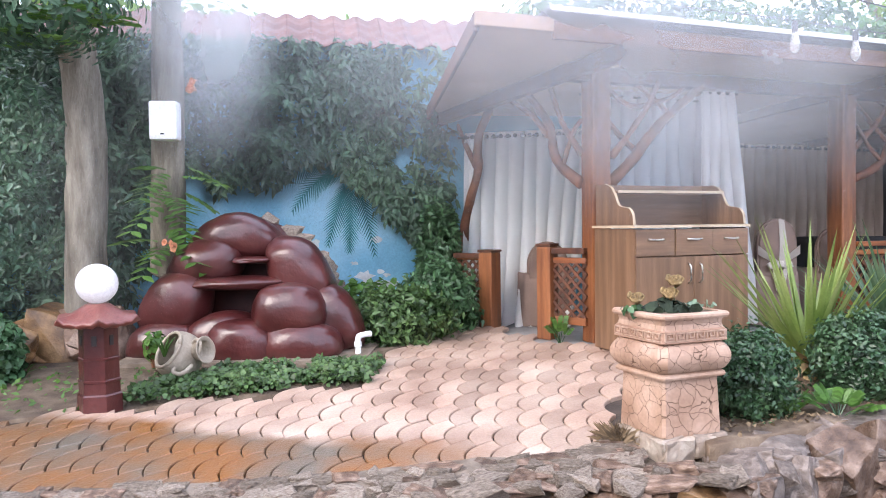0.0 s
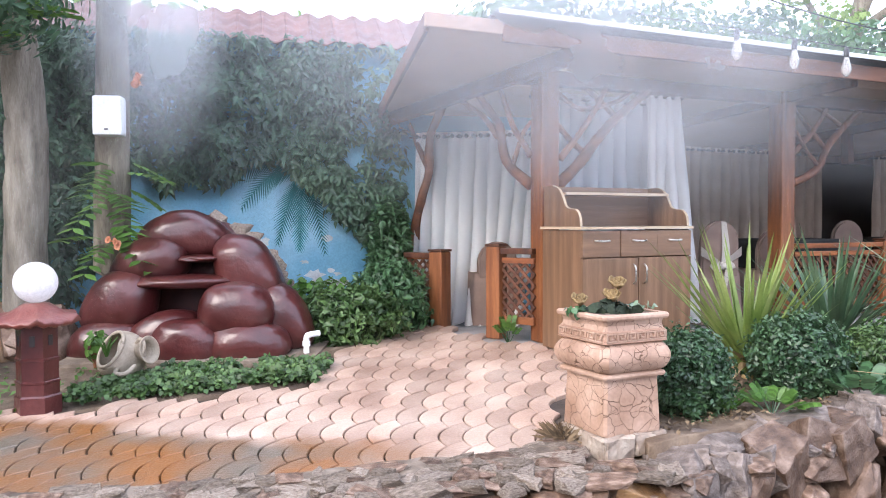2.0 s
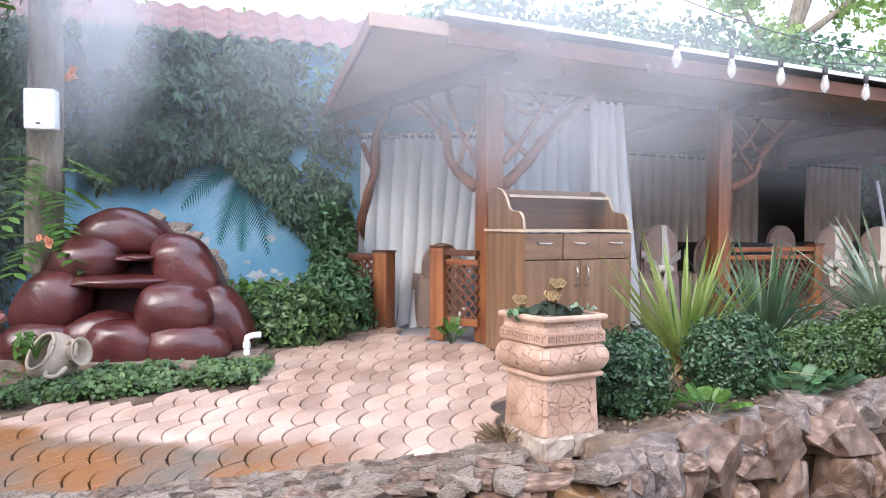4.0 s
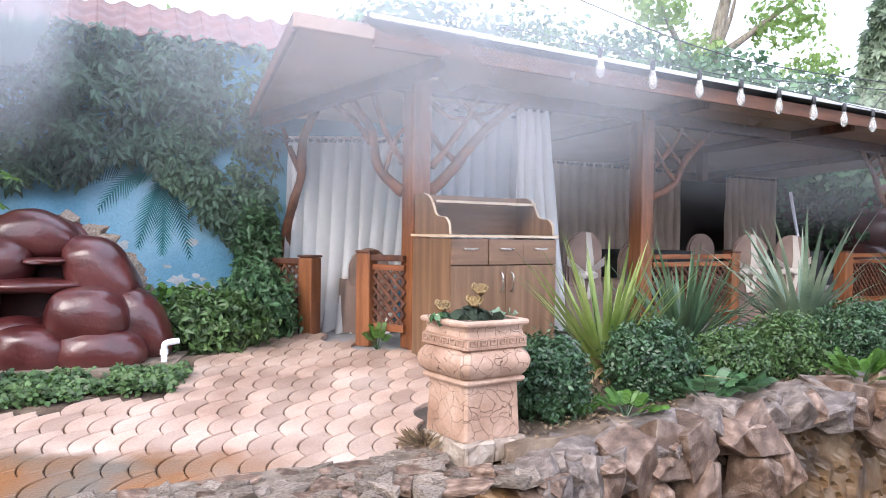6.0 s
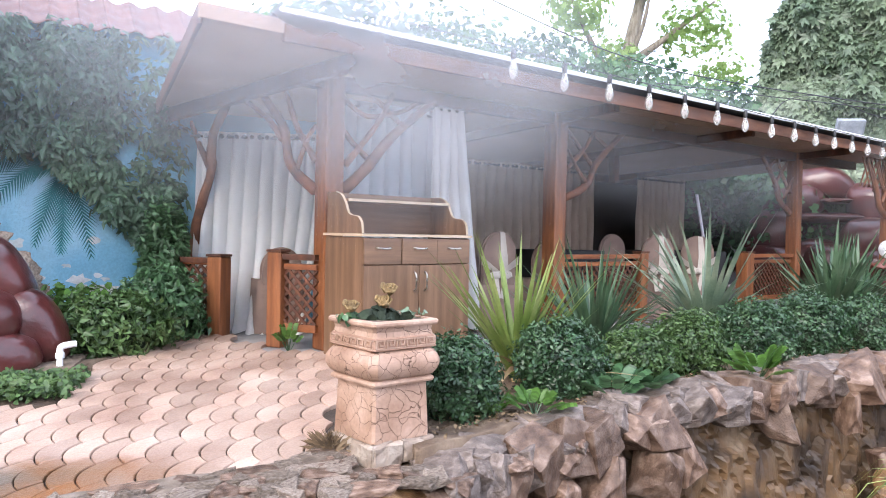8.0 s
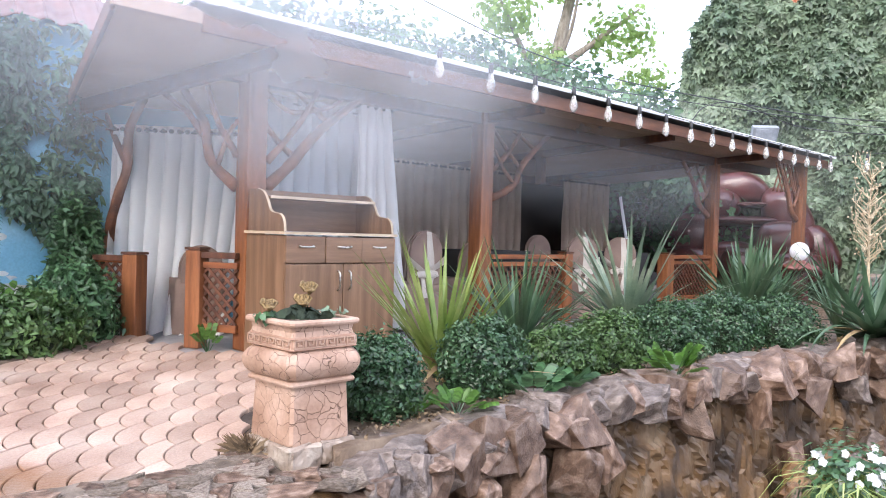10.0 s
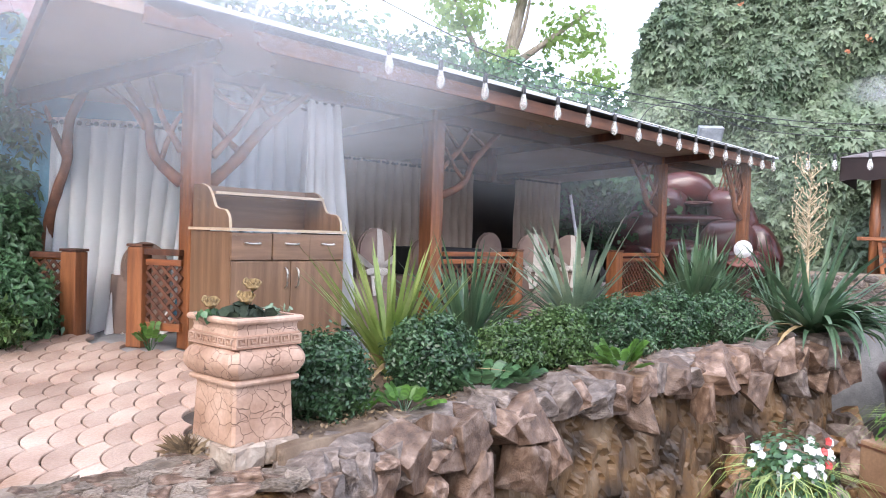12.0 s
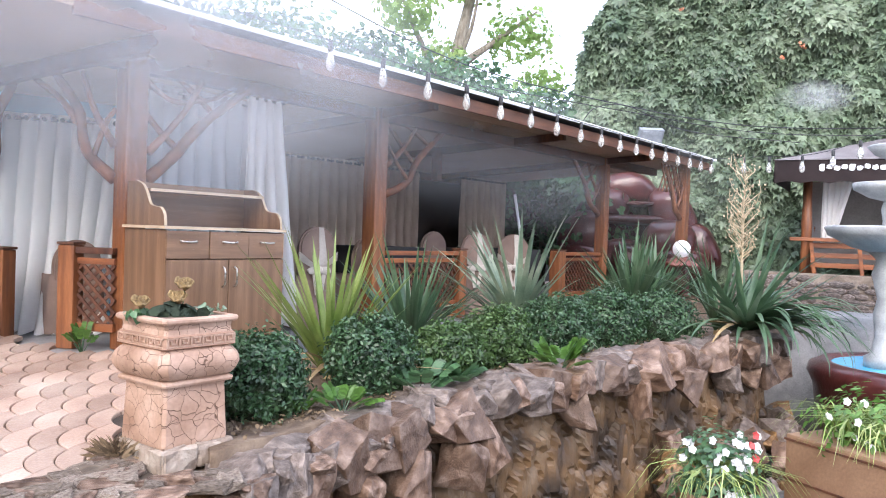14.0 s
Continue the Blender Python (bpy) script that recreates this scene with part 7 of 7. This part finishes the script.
def tub(name, at, r, h, label, m, square, seed, nw, nr):
    e = thing(name, label, "planter", "flower tubs", at=at)
    rr = random.Random(seed)
    if square:
        part("box", bx((0, 0, h / 2), (r * 2, r * 1.6, h), bevel=0.012), m, e)
        for z in (h * 0.35, h * 0.68, h - 0.03):
            part("board_edge", bx((0, 0, z), (r * 2 + 0.012, r * 1.6 + 0.012, 0.012)), WOODD, e)
    else:
        part("pot", lathe(bmesh.new(), [(r * 0.7, 0), (r, h * 0.9), (r * 1.06, h), (r * 0.95, h), (r * 0.9, h - 0.05)], 24), m, e, smooth=True)
    P, Nn = clump_points((0, 0, h + (0.08 if square else 0.0)), (r * 1.15, r * 1.1, 0.22 if square else 0.36), 620 if square else 1300, seed, 0.3)
    ob = new("foliage", leaves_mesh("foliage", P, Nn + np.array([0, 0, 0.6]), 0.055, LEAFB if square else LEAFV, OVAL, 0.1, seed, 0.6)); ob.parent = e
    bm = bmesh.new()
    for k in range(320 if square else 150):
        a = rr.uniform(0, 6.28); ln = rr.uniform(0.18, 0.5)
        b = Vector((rr.uniform(-r, r) * 0.6, rr.uniform(-r, r) * 0.5, h))
        s = Vector((-math.sin(a), math.cos(a), 0)) * 0.008
        ps = [b + Vector((math.cos(a) * ln * t, math.sin(a) * ln * t, ln * (1.5 * t - 1.55 * t * t))) for t in (0, 0.35, 0.7, 1.0)]
        rw = [(bm.verts.new(p - s * (1 - i / 3.2)), bm.verts.new(p + s * (1 - i / 3.2))) for i, p in enumerate(ps)]
        for x, y in zip(rw, rw[1:]):
            bm.faces.new((x[0], x[1], y[1], y[0]))
    part("striped_grass", bm, YUCCAG, e, "striped grass blades")
    def spot():
        a = rr.uniform(2.6, 6.2)
        return Vector((r * 1.1 * math.cos(a) * rr.uniform(0.3, 1), r * 1.1 * math.sin(a) * rr.uniform(0.4, 1), h + 0.10 + rr.uniform(-0.12, 0.20)))
    petunia(None, [spot() for _ in range(nw)], PETALW, "white petunia bloom", e)
    petunia(None, [spot() for _ in range(nr)], PETALR, "red petunia bloom", e)
    return e
tub("flower_tub", (3.83, 3.36, -0.95), 0.22, 0.52, "clay tub of white and red petunias", TERRA, False, 91, 44, 6)
tub("flower_box", (4.70, 3.00, -0.95), 0.40, 0.79, "brown wooden box of petunias and striped grass", TERRA, True, 92, 20, 2)

# ---- stones of the retaining wall ----
rg = random.Random(77)
def place_rock(me, p, sc, rot, par):
    ob = new("stone", me)
    ob.parent = par
    ob.matrix_basis = Matrix.Translation(p) @ rot @ Matrix.Diagonal((*sc, 1))
    return ob
ROCKL = [rock_mesh(500 + i, (BASE, VERGE, STONE)[i % 3]) for i in range(9)]
cl = curve_through([(x, y, 0) for x, y in WALLTOP], 12)
run = [0.0]
for a, b in zip(cl, cl[1:]):
    run.append(run[-1] + (b - a).length)
def along(s):
    i = max(1, min(len(cl) - 1, int(np.searchsorted(run, s))))
    t = (s - run[i - 1]) / (run[i] - run[i - 1])
    p = cl[i - 1].lerp(cl[i], t)
    dd = (cl[i] - cl[i - 1]).normalized()
    return p, Vector((dd.y, -dd.x, 0)), math.atan2(dd.y, dd.x)
s = 0.0
s_mid = next(r for r, p in zip(run, cl) if p.x > 1.28)
while s < run[-1]:
    p, nr, an = along(s)
    if s < s_mid:  # low flat ledge stones beside the paving
        w = rg.uniform(0.07, 0.15)
        for row, off in enumerate((0.06, 0.01, -0.05, -0.10, -0.15, -0.20)):
            if row > 2 and p.x > 0.5 or rg.random() < 0.2:
                continue
            q = p + nr * (off + rg.uniform(-0.03, 0.03)) + Vector((0, 0, slope(p.y) + 0.004 + 0.004 * row + rg.uniform(-0.012, 0.012)))
            place_rock(rg.choice(ROCKL), q, (w * rg.uniform(0.7, 1.6), rg.uniform(0.05, 0.12), 0.05), Euler((rg.uniform(-0.16, 0.16), rg.uniform(-0.16, 0.16), an + rg.uniform(-0.6, 0.6))).to_matrix().to_4x4(), retaining)
        for lev in range(2):
            place_rock(rg.choice(ROCKB + ROCKO), p + nr * rg.uniform(0.03, 0.07) + Vector((0, 0, slope(p.y) - 0.14 - 0.17 * lev)), (w * 2.4, 0.18, 0.2), Euler((rg.uniform(-0.2, 0.2), rg.uniform(-0.2, 0.2), an)).to_matrix().to_4x4(), retaining)
        s += w * 0.85
    else:          # broken cap stones set in mortar along the wall's top
        near = max(0.0, min(1.0, (2.9 - p.x) / 1.4))  # lower and smaller beside the planter
        w = rg.uniform(0.18, 0.36) * (1 - 0.3 * near)
        zt = -0.19 + 0.013 * p.x - 0.10 * near
        place_rock(rg.choice(ROCKB + ROCKG), p + nr * rg.uniform(-0.02, 0.10) + Vector((0, 0, zt + rg.uniform(-0.05, 0.02))), (w * 1.05, rg.uniform(0.24, 0.36) * (1 - 0.3 * near), rg.uniform(0.16, 0.32) * (1 - 0.2 * near)),
                   Euler((rg.uniform(-0.4, 0.25), rg.uniform(-0.4, 0.4), an + rg.uniform(-0.4, 0.4))).to_matrix().to_4x4(), retaining)
        place_rock(rg.choice(ROCKG), p - nr * rg.uniform(0.06, 0.16) + Vector((0, 0, zt + 0.05)), (w * 1.1, rg.uniform(0.22, 0.32), rg.uniform(0.08, 0.15)),
                   Euler((rg.uniform(-0.2, 0.2), rg.uniform(-0.2, 0.2), an + rg.uniform(-1, 1))).to_matrix().to_4x4(), retaining)
        for _ in range(4 if near > 0.25 else 0):
            place_rock(rg.choice(ROCKG + ROCKB[:2]), p - nr * rg.uniform(-0.12, 0.26) + Vector((0, 0, zt + 0.035 + rg.uniform(-0.02, 0.02))), (rg.uniform(0.08, 0.2), rg.uniform(0.07, 0.15), rg.uniform(0.05, 0.11)),
                       Euler((rg.uniform(-0.2, 0.2), rg.uniform(-0.2, 0.2), rg.uniform(0, 6))).to_matrix().to_4x4(), retaining)
        if rg.random() < 0.22:
            place_rock(rg.choice(ROCKB + ROCKG[:1]), p + nr * rg.uniform(0.06, 0.15) + Vector((0, 0, zt - rg.uniform(0.14, 0.28))), (w * 0.75, rg.uniform(0.18, 0.26), rg.uniform(0.18, 0.34)),
                       Euler((rg.uniform(-0.5, 0.3), rg.uniform(-0.5, 0.5), an + rg.uniform(-0.5, 0.5))).to_matrix().to_4x4(), retaining)
        s += w * 0.68
# rubble heaped at the foot of the wall's far bend
for k in range(30):
    p, nr, an = along(s_mid + 4.1 + 0.085 * k)
    o = rg.uniform(0.06, 0.62)
    place_rock(rg.choice(ROCKB + ROCKO + ROCKG), p + nr * o + Vector((0, 0, -1.42 + 0.9 * max(0, 0.6 - o) + rg.uniform(0, 0.08))), (rg.uniform(0.2, 0.4), rg.uniform(0.18, 0.32), rg.uniform(0.16, 0.3)), Euler([rg.uniform(0, 6) for _ in range(3)]).to_matrix().to_4x4(), retaining)
# flat flakes bedded in the verge beside the paving
for k in range(70):
    p = FRONT[16 + int(k * (len(FRONT) - 17) / 70)]
    q = p + Vector((rg.uniform(-0.08, 0.08), -rg.uniform(-0.02, 0.26), 0))
    place_rock(rg.choice(ROCKL), q + Vector((0, 0, slope(q.y) + 0.012 - 0.10 * max(0.0, p.y - q.y - 0.1))), (rg.uniform(0.08, 0.19), rg.uniform(0.06, 0.12), rg.uniform(0.03, 0.05)), Euler((rg.uniform(-0.1, 0.1), rg.uniform(-0.1, 0.1), rg.uniform(-0.7, 0.9))).to_matrix().to_4x4(), retaining)
# loose rocks by the left trunk
for k in range(5):
    r = rg.uniform(0.25, 0.45)
    ob = solo("boulder", bmesh.new(), STONEG, "rough dark brown boulder at the tree foot", "boulder", "boulders under the trees")
    ob.data = rg.choice(ROCKB + ROCKO)
    ob.matrix_world = Matrix.Translation((-3.4 + k * 0.17, 5.45 + rg.uniform(-0.15, 0.35), 0.08)) @ Euler([rg.uniform(0, 6) for _ in range(3)]).to_matrix().to_4x4() @ Matrix.Scale(r, 4)

# ---- pavers ----
# rows run across the patio: a paver every 0.122 m, a row every 0.278 m, round ends to the near left
ROW, STEP = Vector((0.122, -0.010)), Vector((0.004, 0.278))
BOW, PITCH = 0.2, 0.122
def paver_mesh(gap=0.0036):
    """A scalloped paver between its own bowed edge, its neighbour's and those of the rows above and below."""
    h = PITCH / (2 * BOW)
    def bow(u0, u1, n, di, dj):
        out = []
        for k in range(n):
            u = u0 + (u1 - u0) * k / n
            out.append(ROW * (BOW * u * u / PITCH + di) + STEP * (u + dj))
        return out
    ring = bow(-0.5, 0.5 + h, 11, 0, 0) + bow(h - 0.5, -0.5, 3, 1, 1) + bow(0.5, h - 0.5, 6, 1, 0) + bow(0.5 + h, 0.5, 3, 0, -1)
    n = len(ring)
    area = sum(ring[k].x * ring[(k + 1) % n].y - ring[(k + 1) % n].x * ring[k].y for k in range(n))
    sg = 1 if area > 0 else -1
    def inset(g):
        out = []
        for k in range(n):
            a, b = (ring[k] - ring[k - 1]).normalized(), (ring[(k + 1) % n] - ring[k]).normalized()
            m = Vector((-a.y - b.y, a.x + b.x)) * sg
            m = m.normalized() * min(2.0, 2 / max(0.6, m.length))
            out.append(ring[k] + m * g)
        return out
    bm = bmesh.new()
    loops = [[bm.verts.new((q.x, q.y, z + 0.073 * q.y)) for q in inset(g)] for g, z in ((gap, -0.03), (gap, -0.004), (gap + 0.004, 0.0))]
    for a, b in zip(loops, loops[1:]):
        for k in range(n):
            bm.faces.new((a[k], a[(k + 1) % n], b[(k + 1) % n], b[k]))
    bm.faces.new(loops[-1])
    bmesh.ops.recalc_face_normals(bm, faces=bm.faces)
    bmesh.ops.triangulate(bm, faces=bm.faces[:])
    return mesh_of(bm, "paver", PAVE)
pav_m = paver_mesh()
def in_patio(x, y):
    c = False
    for (xa, ya), (xb, yb) in zip(PATIO, PATIO[1:] + PATIO[:1]):
        if (ya > y) != (yb > y) and x < (xb - xa) * (y - ya) / (yb - ya) + xa:
            c = not c
    return c
spots = []
for j in range(-12, 16):
    for i in range(-46, 46):
        q = Vector((-0.06, 4.04)) + ROW * i + STEP * j
        if in_patio(q.x + 0.17, q.y + 0.02) and q.x > -3.6:
            spots.append((q.x, q.y))
spots.sort(key=lambda q: (q[0] - 0.1) ** 2 + (q[1] - 3.3) ** 2)
rest_v, rest_f = [], []
for k, (x, y) in enumerate(spots):
    m = Matrix.Translation((x + rg.gauss(0, 0.001), y + rg.gauss(0, 0.002), (y - 6.2) * 0.073 + 0.012 + rg.gauss(0, 0.0012))) @ Matrix.Rotation(rg.gauss(0, 0.008), 4, "Z")
    if k < 300:
        ob = new("paver", pav_m)
        ob.parent = patio
        ob.matrix_basis = m
    else:
        o = len(rest_v)
        rest_v += [m @ v.co for v in pav_m.vertices]
        rest_f += [[o + q for q in p.vertices] for p in pav_m.polygons]
me = bpy.data.meshes.new("pavers_joined")
me.from_pydata(rest_v, [], rest_f)
me.materials.append(PAVE)
ob = new("pavers", me)
ob.parent = patio
tagged(ob, "further pink scalloped clay pavers", kind="stuff")

# ---- drifting water mist, and pale sheets that paint haze ----
def mist(at, radii, rz, label, seed, strength, sheets=3):
    bm = bmesh.new()
    for k in range(sheets):
        y = (k + 0.5) / sheets * 1.2 - 0.6
        g = [[bm.verts.new((-1 + 2 * i / 20, y + 0.10 * noise.noise(Vector((i * 0.3, j * 0.3, seed + k))), -1 + 2 * j / 20)) for i in range(21)] for j in range(21)]
        for a, b in zip(g, g[1:]):
            for i in range(20):
                bm.faces.new((a[i], a[i + 1], b[i + 1], b[i]))
    ob = solo("mist", bm, mist_material(seed, strength), label, "mist", kind="stuff", smooth=True)
    ob.matrix_world = pose(*at, 0, 0, rz) @ Matrix.Diagonal((*radii, 1))
    return ob
# real mist, made thicker to paint the lens haze over the roof as well
mist(W(-0.05, -1.1, 2.08), (2.8, 0.4, 1.4), 24, "white water mist under the pavilion eave, with lens haze painted in", 3.1, 0.46, 2)
mist((-1.95, 5.70, 2.6), (0.7, 0.12, 1.5), 10, "plume of white water mist by the trees", 7.7, 0.5, 2)
mist((-2.75, 5.3, 1.0), (0.95, 0.3, 1.2), 10, "thin white water mist under the trees", 9.3, 0.05, 1)
mist((-1.5, 6.4, 2.1), (2.6, 0.3, 1.5), 10, "faint water mist before the creeper", 2.2, 0.09, 1)
# added white veil that pales the far grotto
mist((7.6, 8.9, 1.8), (2.4, 0.3, 1.4), -20, "faint white veil before the far grotto", 5.3, 0.08, 1)
# added pale sheet: paints haze over the dark interior
mist(W(4.6, -0.35, 1.85), (3.2, 0.2, 1.0), 26, "pale sheet that paints lens haze into the pavilion opening", 4.4, 0.34, 1)
mist((9.6, 7.5, 2.95), (0.6, 0.3, 0.28), -40, "small puff of water mist on the cable", 6.6, 0.3, 2)

# aloe in the amphora
e = thing("aloe", "small green aloe growing in the amphora", "plant", at=(-1.93, 4.90, 0.10))
for k in range(8):
    a = 0.8 * k
    part("blade", sweep(bmesh.new(), [(0, 0, 0), (0.03 * math.cos(a), 0.03 * math.sin(a), 0.07), (0.075 * math.cos(a), 0.075 * math.sin(a), 0.12)], [0.009, 0.007, 0.001], 6), LEAFB, e)
